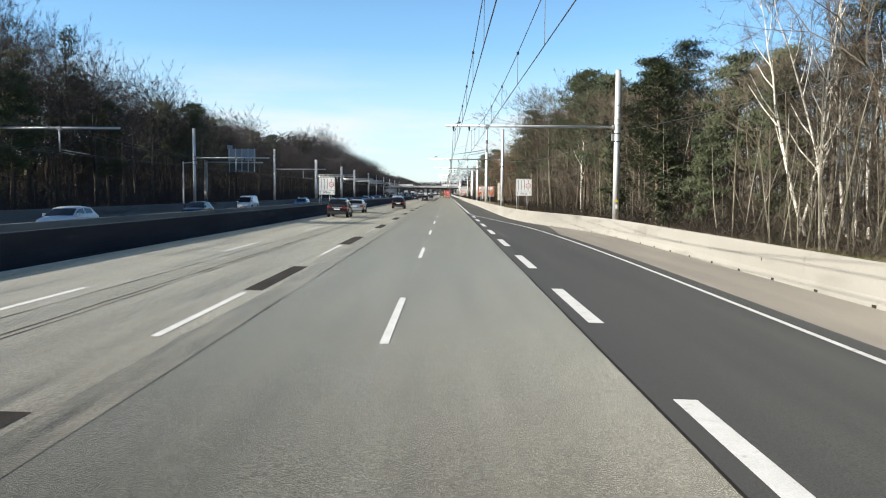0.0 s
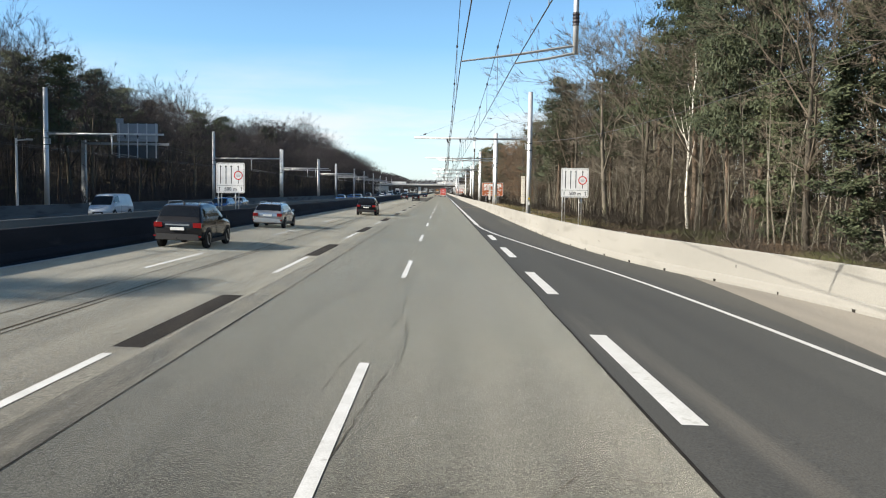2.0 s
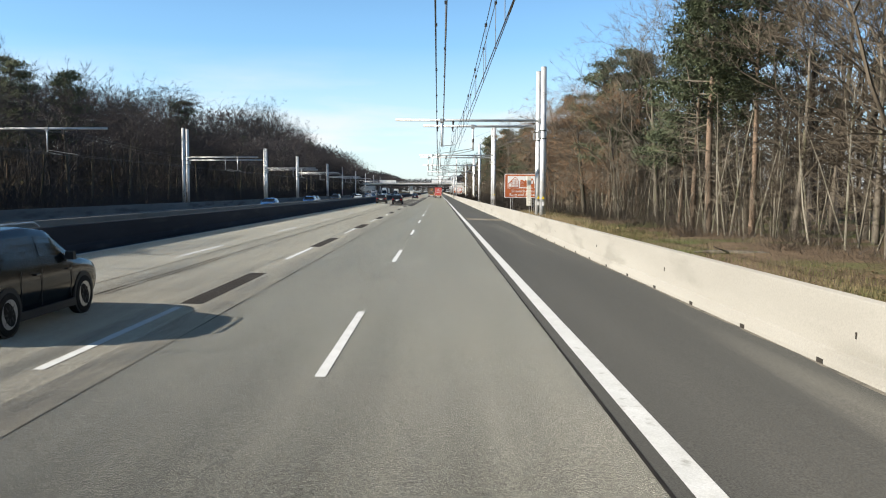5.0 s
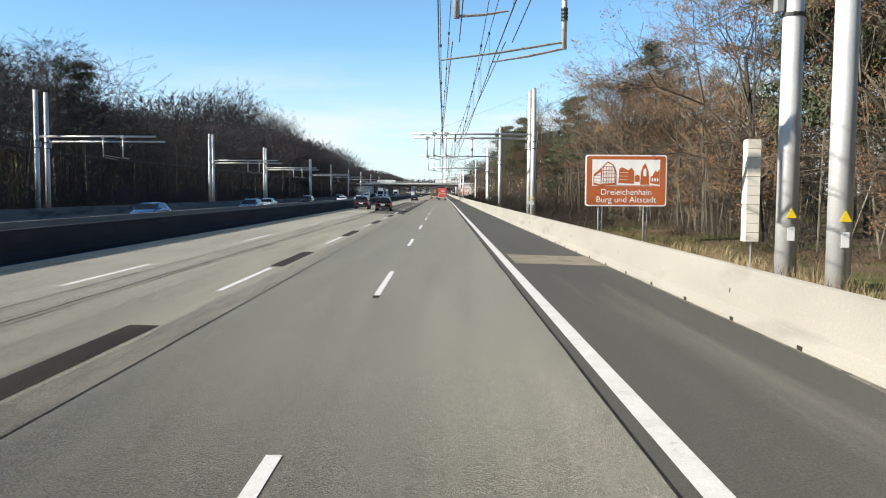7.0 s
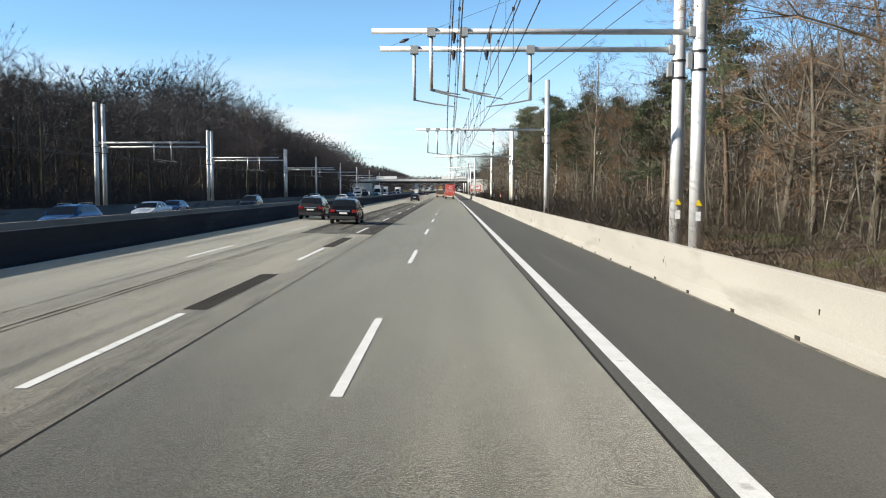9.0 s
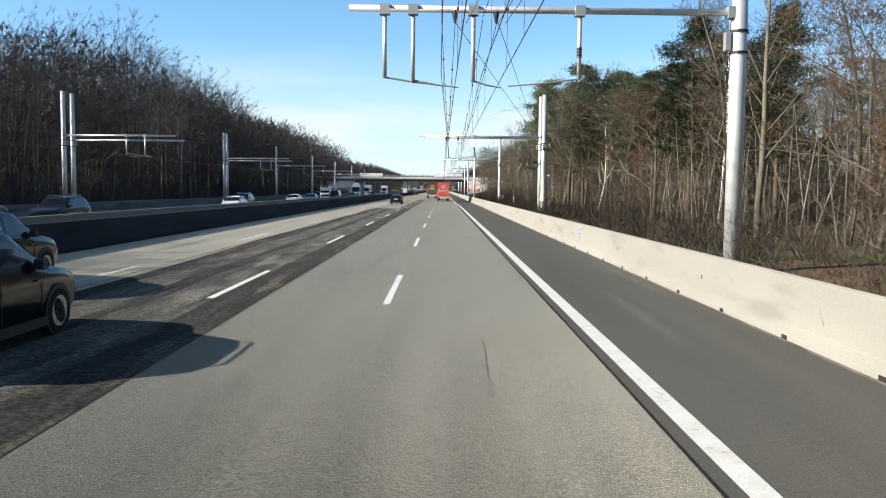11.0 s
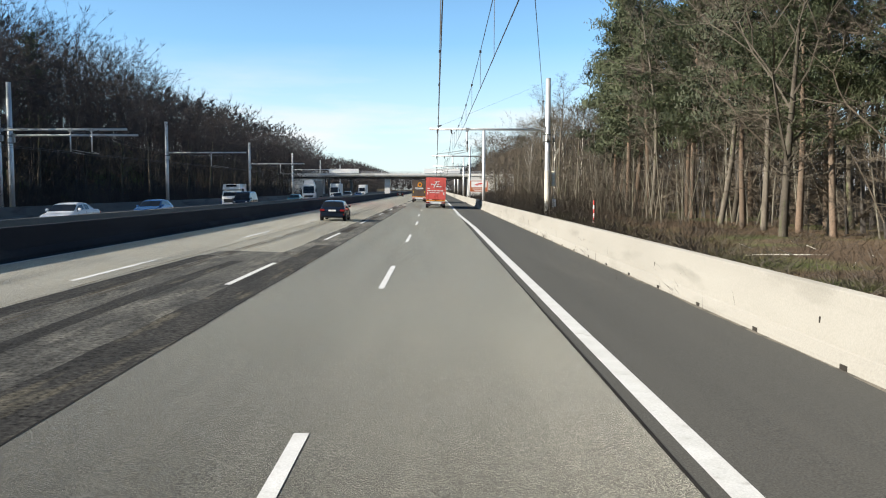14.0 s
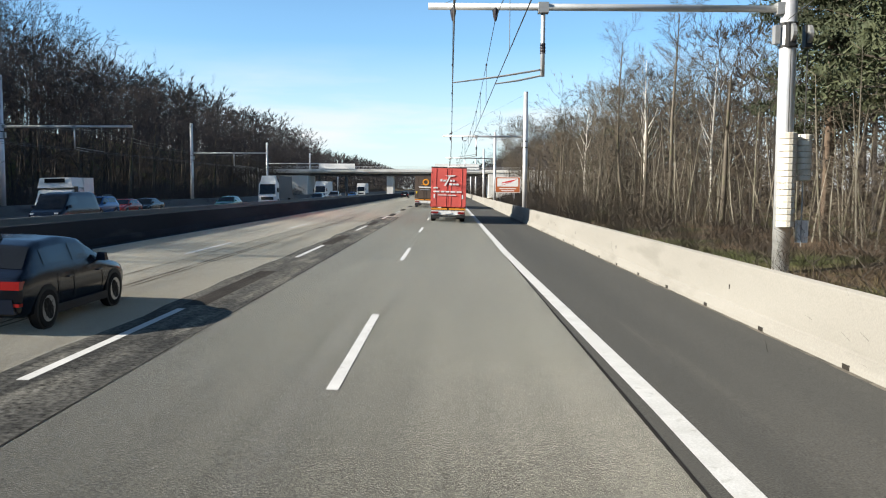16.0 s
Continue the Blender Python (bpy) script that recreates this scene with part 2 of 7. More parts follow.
MAT = {
    "asphalt_own": node_mat("grey_asphalt", (0.060, 0.060, 0.051), (0.101, 0.099, 0.083), 1.5, 0.88, 1.0, 46, 0.75, stretch=LANE, c3=(0.086, 0.085, 0.076), spot=0.63, spot_scale=1.1),
    "asphalt_old": node_mat("worn_brown_asphalt", (0.144, 0.131, 0.104), (0.265, 0.242, 0.191), 1.6, 0.88, 0.92, 34, 0.8, stretch=LANE, c3=(0.084, 0.079, 0.066), spot=0.60, spot_scale=1.3),
    "asphalt_ravel": node_mat("ravelled_asphalt", (0.050, 0.047, 0.041), (0.165, 0.150, 0.118), 3.2, 0.9, 0.7, 34, 0.8, stretch=(1.4, 0.16, 1)),
    "asphalt_fast": node_mat("pale_tan_asphalt", (0.235, 0.217, 0.175), (0.326, 0.300, 0.242), 1.4, 0.88, 0.75, 34, 0.7, stretch=LANE, c3=(0.130, 0.121, 0.101), spot=0.60, spot_scale=1.3),
    "asphalt_dark": node_mat("dark_asphalt", (0.036, 0.036, 0.033), (0.050, 0.049, 0.044), 0.8, 0.88, 0.5, 44, 0.5, stretch=LANE, c3=(0.078, 0.075, 0.065), spot=0.64, spot_scale=0.6, sheen=0.04),
    "asphalt_new": node_mat("fresh_dark_asphalt", (0.027, 0.028, 0.028), (0.039, 0.040, 0.038), 0.8, 0.88, 0.5, 44, 0.5, stretch=LANE, c3=(0.062, 0.060, 0.054), spot=0.66, spot_scale=0.6, sheen=0.04),
    "asphalt_patch": node_mat("patch_asphalt", (0.021, 0.018, 0.015), (0.040, 0.034, 0.028), 2.0, 0.9, 0.5, 40, 0.6, stretch=(1, 0.25, 1), spec=0.12, sheen=0.04),
    "asphalt_relaid": node_mat("relaid_blotchy_asphalt", (0.034, 0.034, 0.032), (0.112, 0.108, 0.095), 2.6, 0.9, 0.9, 13, 0.9, stretch=(1.0, 0.16, 1), c3=(0.142, 0.135, 0.116), spot=0.58, spot_scale=2.2, spec=0.12, sheen=0.08),
    "asphalt_tar": node_mat("dark_tarred_asphalt", (0.024, 0.024, 0.023), (0.050, 0.048, 0.044), 2.4, 0.9, 0.9, 13, 0.8, stretch=(1, 0.12, 1), c3=(0.095, 0.086, 0.066), spot=0.60, spot_scale=3.0, spec=0.08, sheen=0.04),
    "asphalt_stain": node_mat("stained_asphalt", (0.052, 0.052, 0.045), (0.088, 0.086, 0.073), 3.5, 0.88, 1.0, 46, 0.75, sheen=0.95),
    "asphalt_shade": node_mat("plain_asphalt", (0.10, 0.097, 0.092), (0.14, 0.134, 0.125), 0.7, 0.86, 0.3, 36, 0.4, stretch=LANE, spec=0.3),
    "asphalt_verge": node_mat("dusty_shoulder_asphalt", (0.120, 0.110, 0.096), (0.165, 0.150, 0.126), 0.9, 0.88, 0.3, 36, 0.5, stretch=(1, 0.1, 1), sheen=0.08),
    "concrete_pad": node_mat("tan_concrete", (0.135, 0.120, 0.095), (0.175, 0.157, 0.127), 0.8, 0.88, 0.3, 50, 0.4, c3=(0.105, 0.094, 0.076), spot=0.57, spot_scale=1.2),
    "dust": node_mat("road_dust", (0.14, 0.128, 0.107), (0.20, 0.18, 0.148), 2.0, 0.9, 0.4, 40, 0.3, c3=(0.085, 0.08, 0.07), spot=0.56, spot_scale=1.5),
    "seal": node_mat("bitumen_seal", (0.012, 0.0115, 0.011), (0.026, 0.024, 0.022), 3, 0.9, 0.2, 30),
    "seal_brown": node_mat("ravelled_seam", (0.040, 0.034, 0.026), (0.085, 0.072, 0.053), 3, 0.9, 0.5, 20),
    "paint": node_mat("road_paint", (0.60, 0.60, 0.585), (0.50, 0.50, 0.48), 2.2, 0.6, 0.16, 50, 0.2, c3=(0.34, 0.335, 0.31), spot=0.66, spot_scale=5),
    "barrier": node_mat("pale_concrete", (0.222, 0.213, 0.190), (0.262, 0.253, 0.227), 0.5, 0.85, 0.10, 30, 0.12, stretch=(1, 0.25, 1.5), c3=(0.200, 0.192, 0.170), spot=0.60, spot_scale=0.9),
    "barrier_old": node_mat("grey_concrete", (0.130, 0.130, 0.130), (0.180, 0.178, 0.174), 0.5, 0.88, 0.15, 30, 0.3, stretch=(1, 0.2, 1.5), c3=(0.095, 0.094, 0.092), spot=0.58, spot_scale=0.9),
    # Dark blue-grey that puts the median wall's shade into its colour.
    "wall_shade": node_mat("shade_toned_concrete", (0.020, 0.023, 0.030), (0.040, 0.044, 0.054), 0.6, 0.9, 0.2, 30, 0.3, stretch=(1, 0.2, 1.5), c3=(0.058, 0.060, 0.066), spot=0.64, spot_scale=0.9),
    # Gutter as dark as the wall beside it; its shade is in the colour.
    "gutter_shade": node_mat("shade_toned_gutter", (0.016, 0.018, 0.022), (0.034, 0.036, 0.042), 0.8, 0.92, 0.3, 30, 0.4, stretch=(1, 0.1, 1)),
    "hole": plain("drain_dark", (0.03, 0.027, 0.023), 0.9),
    "galv": node_mat("galvanised_steel", (0.55, 0.56, 0.56), (0.66, 0.66, 0.65), 1.4, 0.48, 0.06, 25, metal=0.55, stretch=(1, 1, 0.3), c3=(0.47, 0.48, 0.48), spot=0.58, spot_scale=1.5),
    "galv_dull": node_mat("dull_zinc_steel", (0.30, 0.31, 0.31), (0.40, 0.40, 0.39), 2.0, 0.55, 0.08, 25, metal=0.5),
    "wire": plain("dark_copper_wire", (0.075, 0.072, 0.070), 0.5, 0.4),
    "insulator": plain("dark_composite", (0.045, 0.04, 0.045), 0.4),
    "weight": node_mat("pale_cast_weight", (0.60, 0.56, 0.47), (0.68, 0.64, 0.55), 3, 0.8, 0.1, 40, 0.2, c3=(0.5, 0.45, 0.37), spot=0.6, spot_scale=4),
    "yellow": plain("warning_yellow", (0.85, 0.62, 0.03), 0.5),
    "white": plain("white_plastic", (0.80, 0.80, 0.78), 0.45),
    "sign_white": plain("retroreflective_white", (0.82, 0.82, 0.80), 0.5),
    "sign_grey": plain("sign_back_grey", (0.36, 0.38, 0.40), 0.5, 0.3),
    "sign_dark": plain("dark_sign_back", (0.07, 0.075, 0.08), 0.6),
    "sign_brown": node_mat("tourist_brown", (0.40, 0.105, 0.035), (0.45, 0.125, 0.042), 1.0, 0.45),
    "black": plain("black_paint", (0.022, 0.022, 0.022), 0.5),
    "red": plain("signal_red", (0.62, 0.045, 0.04), 0.45),
    "blue": plain("sign_blue", (0.03, 0.16, 0.52), 0.45),
    "bark": node_mat("grey_brown_bark", (0.066, 0.057, 0.046), (0.128, 0.112, 0.090), 1.2, 0.92, 0.25, 12, 0.6, stretch=(4, 4, 0.8), c3=(0.082, 0.086, 0.048), spot=0.58, spot_scale=0.9, vary=0.35),
    # Bark toned down so the trunks carry the wood's inner shade in their colour.
    "bark_deep": node_mat("shade_toned_bark", (0.038, 0.035, 0.033), (0.075, 0.068, 0.061), 1.0, 0.92, 0.25, 8, 0.4, stretch=(3, 3, 0.6), vary=0.35),
    "twig": node_mat("brown_twigs", (0.070, 0.058, 0.044), (0.124, 0.103, 0.079), 0.5, 0.92, vary=0.30),
    "twig_cool": node_mat("grey_twigs", (0.078, 0.068, 0.054), (0.128, 0.112, 0.088), 0.5, 0.92, vary=0.28),
    # Darker copy of the twigs; the wood's shade is put into this colour.
    "twig_shade": node_mat("shade_toned_twigs", (0.040, 0.036, 0.037), (0.074, 0.065, 0.064), 0.5, 0.92, vary=0.25),
    "bark_pine": node_mat("russet_pine_bark", (0.150, 0.104, 0.074), (0.090, 0.076, 0.060), 0.35, 0.92, 0.3, 10, 0.6, stretch=(3, 3, 0.8), vary=0.3),
    "bark_birch": node_mat("white_birch_bark", (0.66, 0.62, 0.54), (0.76, 0.72, 0.64), 1.5, 0.75, 0.1, 20, 0.2, stretch=(1, 1, 3.0), c3=(0.09, 0.075, 0.06), spot=0.62, spot_scale=2.2),
    "needle": node_mat("pine_needles", (0.028, 0.040, 0.020), (0.064, 0.074, 0.034), 0.9, 0.75, vary=0.28),
    "leaf_dry": node_mat("dry_oak_leaves", (0.112, 0.066, 0.038), (0.178, 0.106, 0.060), 0.8, 0.85, vary=0.2),
    "shrub": node_mat("bare_shrub_stems", (0.050, 0.043, 0.037), (0.092, 0.078, 0.065), 0.6, 0.92, vary=0.25),
    "grass_dry": node_mat("faded_grass", (0.112, 0.094, 0.045), (0.190, 0.152, 0.088), 0.9, 0.9, c3=(0.062, 0.076, 0.026), spot=0.5, spot_scale=0.5, vary=0.2),
    "straw": node_mat("dead_straw", (0.220, 0.170, 0.095), (0.330, 0.262, 0.160), 0.8, 0.85, c3=(0.130, 0.105, 0.055), spot=0.55, spot_scale=1.2),
    "stem_pale": node_mat("pale_sapling_bark", (0.115, 0.105, 0.083), (0.230, 0.212, 0.172), 0.5, 0.9, 0.2, 9, 0.4, stretch=(2, 2, 1), c3=(0.085, 0.085, 0.055), spot=0.56, spot_scale=0.8, vary=0.35),
    "litter": node_mat("fallen_leaves", (0.110, 0.074, 0.044), (0.190, 0.135, 0.083), 2.0, 0.9, vary=0.2),
    "ground": node_mat("leaf_litter_ground", (0.088, 0.062, 0.041), (0.150, 0.108, 0.071), 0.35, 0.95, 0.35, 9, 0.7, c3=(0.085, 0.098, 0.036), spot=0.53, spot_scale=0.16),
}


# ---- mesh helpers ----
class MB:
    """A mesh in the making: lists of corners and faces."""

    def __init__(self):
        self.v, self.f = [], []

    def box(self, x0, x1, y0, y1, z0, z1, slope=0.0, taper=0.0):
        k, i, j = len(self.v), taper * (x1 - x0), taper * (y1 - y0)
        for z, d in ((z0, 0), (z1, 1)):
            for x, y in ((x0 + d * i, y0 + d * j), (x1 - d * i, y0 + d * j), (x1 - d * i, y1 - d * j), (x0 + d * i, y1 - d * j)):
                self.v.append((x, y, z + slope * x))
        self.f += [(k, k + 3, k + 2, k + 1), (k + 4, k + 5, k + 6, k + 7), (k, k + 1, k + 5, k + 4),
                   (k + 1, k + 2, k + 6, k + 5), (k + 2, k + 3, k + 7, k + 6), (k + 3, k, k + 4, k + 7)]
        return self

    def tube(self, pts, radii, n=8, caps=True):
        pts = [Vector(p) for p in pts]
        k0 = len(self.v)
        for i, p in enumerate(pts):
            d = (pts[min(i + 1, len(pts) - 1)] - pts[max(i - 1, 0)]).normalized()
            u = d.orthogonal().normalized() if abs(d.z) < 0.9 else Vector((1, 0, 0))
            u = (u - d * u.dot(d)).normalized()
            w = d.cross(u)
            for a in range(n):
                t = 2 * math.pi * a / n
                self.v.append(tuple(p + (u * math.cos(t) + w * math.sin(t)) * radii[i]))
        for i in range(len(pts) - 1):
            for a in range(n):
                b = (a + 1) % n
                self.f.append((k0 + i * n + a, k0 + i * n + b, k0 + (i + 1) * n + b, k0 + (i + 1) * n + a))
        if caps:
            self.f.append(tuple(k0 + a for a in reversed(range(n))))
            self.f.append(tuple(k0 + (len(pts) - 1) * n + a for a in range(n)))
        return self

    def rod(self, a, b, r, n=8, r2=None):
        return self.tube((a, b), (r, r if r2 is None else r2), n)

    def sweep(self, profile, stations, place, close=True):
        """A profile of (u, w) set at each station by place(station, u, w)."""
        k, n = len(self.v), len(profile)
        for s in stations:
            for u, w in profile:
                self.v.append(tuple(place(s, u, w)))
        for i in range(len(stations) - 1):
            for a in range(n if close else n - 1):
                b = (a + 1) % n
                self.f.append((k + i * n + a, k + (i + 1) * n + a, k + (i + 1) * n + b, k + i * n + b))
        if close:
            self.f.append(tuple(k + a for a in range(n)))
            self.f.append(tuple(k + (len(stations) - 1) * n + a for a in reversed(range(n))))
        return self

    def poly(self, pts):
        k = len(self.v)
        self.v += [tuple(p) for p in pts]
        self.f.append(tuple(range(k, k + len(pts))))
        return self

    def slab(self, outline, y0, y1):
        """An upright plate: an (x, z) outline given thickness from y0 to y1."""
        k, n = len(self.v), len(outline)
        self.v += [(x, y0, z) for x, z in outline] + [(x, y1, z) for x, z in outline]
        self.f.append(tuple(k + a for a in range(n)))
        self.f.append(tuple(k + n + a for a in reversed(range(n))))
        for a in range(n):
            b = (a + 1) % n
            self.f.append((k + b, k + a, k + n + a, k + n + b))
        return self

    def mesh(self, name, material, smooth=False):
        me = bpy.data.meshes.new(name)
        me.from_pydata(self.v, [], self.f)
        me.materials.append(MAT[material] if isinstance(material, str) else material)
        if smooth:
            me.shade_smooth()
        me.update()
        return me


def part(name, mb, material, parent=None, label="", smooth=False):
    ob = new(name, mb.mesh(name, material, smooth))
    if parent is not None:
        ob.parent = parent
    if label:
        ob["label"] = label
    return ob


def thing(name, label, category, group="", m=None, kind=""):
    ob = new(name)
    ob.empty_display_size = 0.2
    if m is not None:
        ob.matrix_world = m
    return tagged(ob, label, category, group, kind)


def structure(name, mb, material, label, category, smooth=False):
    return tagged(part(name, mb, material, None, "", smooth), label, category, kind="structure")


def round_rect(x0, x1, z0, z1, r, n=4):
    out = []
    for cx, cz, a0 in ((x1 - r, z1 - r, 0), (x0 + r, z1 - r, 90), (x0 + r, z0 + r, 180), (x1 - r, z0 + r, 270)):
        for i in range(n + 1):
            a = radians(a0 + 90 * i / n)
            out.append((cx + r * math.cos(a), cz + r * math.sin(a)))
    return out


def lerp_table(table, y):
    """A smooth curve through (y, value) pairs."""
    if y <= table[0][0]:
        return table[0][1]
    for i in range(len(table) - 1):
        (a, u), (b, w) = table[i], table[i + 1]
        if y <= b:
            p, q = table[max(i - 1, 0)], table[min(i + 2, len(table) - 1)]
            m0, m1 = (w - p[1]) / max(b - p[0], 0.01), (q[1] - u) / max(q[0] - a, 0.01)
            h, s = b - a, (y - a) / (b - a)
            return (2 * s ** 3 - 3 * s ** 2 + 1) * u + (s ** 3 - 2 * s ** 2 + s) * h * m0 + (3 * s ** 2 - 2 * s ** 3) * w + (s ** 3 - s ** 2) * h * m1
    return table[-1][1]


# ---- the road ----
FALL = -0.025                       # crossfall of this carriageway
Y0, Y1 = -40.0, 1300.0
X_LEFT, X_JOINT_L, X_JOINT_R = -11.75, -3.48, 2.75
BARRIER_R = [(-40, 10.6), (20, 10.75), (40, 11.1), (56, 11.1), (66, 10.0), (76, 8.0), (88, 7.0), (104, 6.75), (140, 6.75), (180, 6.8), (215, 6.65), (300, 6.45), (380, 6.4), (1300, 6.4)]
EDGE_R = [(-40, 7.15), (10, 7.25), (35, 7.45), (55, 7.2), (68, 6.55), (80, 5.3), (90, 4.25), (98, 3.5), (106, 3.14), (112, 3.09)]


def road_z(x):
    return FALL * x


def strip(xa, xb, ya, yb, dz=0.0, step=10.0, cols=1):
    """A sheet on the road between two edges, each a number or a table by y."""
    fa = xa if callable(xa) else (lambda y: xa)
    fb = xb if callable(xb) else (lambda y: xb)
    n = max(1, int(math.ceil((yb - ya) / step)))
    mb = MB()
    for i in range(n + 1):
        y = ya + (yb - ya) * i / n
        for c in range(cols + 1):
            x = fa(y) + (fb(y) - fa(y)) * c / cols
            mb.v.append((x, y, road_z(x) + dz))
    for i in range(n):
        for c in range(cols):
            a = i * (cols + 1) + c
            mb.f.append((a, a + 1, a + cols + 2, a + cols + 1))
    return mb


def barrier_x(y):
    return lerp_table(BARRIER_R, y)


def edge_x(y):
    return lerp_table(EDGE_R, y)


structure("ground", MB().poly([(-4000, -1500, -0.75), (4000, -1500, -0.75), (4000, 4800, -0.75), (-4000, 4800, -0.75)]), "ground",
          "brown leaf-covered ground reaching to the horizon", "ground")


# how much the hillside behind the first trees on the far side rises, along the road
HILL = ((-10, 3), (100, 3), (150, 1), (250, 1), (270, 2), (300, 2), (340, 1), (375, 2.5), (405, 11), (450, 11), (500, 9), (600, 9), (700, 9), (770, 3), (1300, 2))


def bank(name, table, label):
    """Ground beside the road, rising and falling a little; table of (x, z) from the road outwards."""
    mb = MB()
    n = int((Y1 - Y0) / 5)
    for i in range(n + 1):
        y = Y0 + 5 * i
        for j, (x, z) in enumerate(table):
            xx = x
            if x > 0 and j == 0:
                xx = barrier_x(y) + 0.25
            elif x > 0 and j < 3:
                xx = barrier_x(y) + (x - table[0][0])
            up = lerp_table(HILL, y) * min(max((-46 - xx) / 16, 0.0), 1.0) if -300 < xx < -46 else 0.0
            mb.v.append((xx, y, z + up + (0.16 * noise.noise((xx * 0.3, y * 0.17, 3.1)) + 0.22 * noise.noise((xx * 0.07, y * 0.05, 8.7))) * (j > 0)))
    w = len(table)
    for i in range(n):
        for j in range(w - 1):
            a = i * w + j
            mb.f.append((a, a + 1, a + w + 1, a + w) if table[0][0] > 0 else (a + 1, a, a + w, a + w + 1))
    return structure(name, mb, "ground", label, "ground", True)


bank("ground_verge", [(6.6, -0.3), (7.4, 0.0), (9.6, 0.15), (13.0, 0.25), (16, 0.3), (19, 0.3), (24, 0.4), (32, 0.6), (60, 0.8), (130, 1.0), (320, -0.9)], "leaf litter and mossy grass on the wood's edge")
bank("ground_bank", [(-34.2, -0.25), (-36, -0.05), (-38, 0.1), (-42, 0.5), (-48, 1.2), (-60, 2.6), (-80, 4.5), (-130, 6.0), (-240, 3.0), (-420, -0.9)], "shaded rising bank of leaf litter")
structure("road_old_lanes", strip(X_LEFT, X_JOINT_L, Y0, Y1, cols=2), "asphalt_old", "worn brownish asphalt of the fast lanes", "road")
structure("road_fast_lane", strip(X_LEFT, lambda y: -7.78 + 0.05 * noise.noise((2, y * 0.1, 3)), Y0, Y1, 0.003, 4.0), "asphalt_fast", "pale tan worn asphalt of the fastest lane", "road")
structure("road_truck_lanes", strip(X_JOINT_L, X_JOINT_R, Y0, Y1), "asphalt_own", "grey coarse asphalt of the inner lanes", "road")
structure("road_dark_lane", strip(X_JOINT_R, lambda y: barrier_x(y) + 0.4, Y0, Y1, step=2.0, cols=2), "asphalt_dark", "smooth dark asphalt of the outer lane", "road")
structure("road_new_lane", strip(X_JOINT_R, lambda y: edge_x(y) + 0.62, Y0, 111.0, 0.002, 2.0), "asphalt_new", "fresh dark asphalt of the merging lane", "road")
structure("road_shoulder", strip(lambda y: edge_x(y) + 0.6 if y < 56 else min(edge_x(y) + 0.6 + (y - 56) * 0.12, barrier_x(y) + 0.1), lambda y: barrier_x(y) + 0.4, Y0, 100, 0.004, step=2.0), "asphalt_verge", "dusty brown-grey asphalt shoulder", "road")
structure("road_dust_strip", strip(lambda y: barrier_x(y) - 0.09 + 0.10 * noise.noise((1, y * 0.35, 4)) + 0.05 * noise.noise((5, y * 1.7, 4)), lambda y: barrier_x(y) + 0.05, 84, 700, 0.005, 1.0), "dust", "pale dust and grit along the foot of the wall", "road")
structure("road_relaid_strip", strip(lambda y: -7.55 + 0.5 * noise.noise((0, y * 0.05, 1)), X_JOINT_L - 0.004, 246, 348, 0.004, 3.0), "asphalt_relaid", "blotchy dark relaid asphalt in one lane", "road")
structure("road_relaid_edge", strip(lambda y: -5.0 + 0.25 * noise.noise((7, y * 0.3, 2)), X_JOINT_L - 0.004, 347.5, 432, 0.004, 1.5), "asphalt_relaid", "blotchy dark asphalt strip along the joint", "road")
structure("road_tarred_strip", strip(lambda y: -4.44 + 0.10 * noise.noise((11, y * 0.5, 2)) + 0.03 * noise.noise((3, y * 2.1, 2)), X_JOINT_L - 0.004, 246.5, 352, 0.0055, 0.5), "asphalt_tar", "dark tarred strip along the joint", "road")
structure("road_tarred_track", strip(lambda y: -6.05 + 0.22 * noise.noise((21, y * 0.12, 2)), lambda y: -5.62 + 0.25 * noise.noise((5, y * 0.16, 9)), 250, 344, 0.0055, 0.8), "asphalt_tar", "dark wandering wheel track in the relaid lane", "road")
structure("road_tarred_edge", strip(lambda y: -7.6 + 0.3 * noise.noise((0, y * 0.05, 1)), lambda y: -6.98 + 0.2 * noise.noise((8, y * 0.2, 9)), 249, 346, 0.0055, 0.8), "asphalt_tar", "dark outer edge of the relaid lane", "road")
for nm_, ya_, yb_ in (("road_ravelled_edge_1", Y0, 244), ("road_ravelled_edge_2", 432, 700)):
    structure(nm_, strip(lambda y: -4.12 + 0.12 * noise.noise((5, y * 0.4, 2)), X_JOINT_L - 0.004, ya_, yb_, 0.0035, 1.5), "asphalt_ravel", "dark ravelled asphalt along the joint", "road")
structure("road_concrete_pad", strip(3.42, lambda y: barrier_x(y) - 0.02, 186.2, 190.6, 0.004, 2.0), "concrete_pad", "pale tan concrete pad across the shoulder", "road")
structure("road_gutter", strip(-12.3, X_LEFT + 0.005, Y0, Y1, 0.0), "gutter_shade", "gutter at the foot of the median wall, shade put into its colour", "road")
MED_Z = road_z(X_LEFT)
OPP = [(-16.6, MED_Z), (-33.6, MED_Z - 0.42)]


def opp_z(x):
    return MED_Z + (x + 16.6) * 0.025


mb = MB().poly([(-16.9, Y0, MED_Z - 0.06), (-12.25, Y0, MED_Z - 0.06), (-12.25, Y1, MED_Z - 0.06), (-16.9, Y1, MED_Z - 0.06)])
structure("ground_median", mb, "asphalt_verge", "narrow paved median between two concrete walls", "ground")
mb = MB().poly([(-33.9, Y0, opp_z(-33.9)), (-16.5, Y0, opp_z(-16.5)), (-16.5, Y1, opp_z(-16.5)), (-33.9, Y1, opp_z(-33.9))])
structure("road_oncoming", mb, "asphalt_shade", "shaded asphalt of the oncoming carriageway", "road")

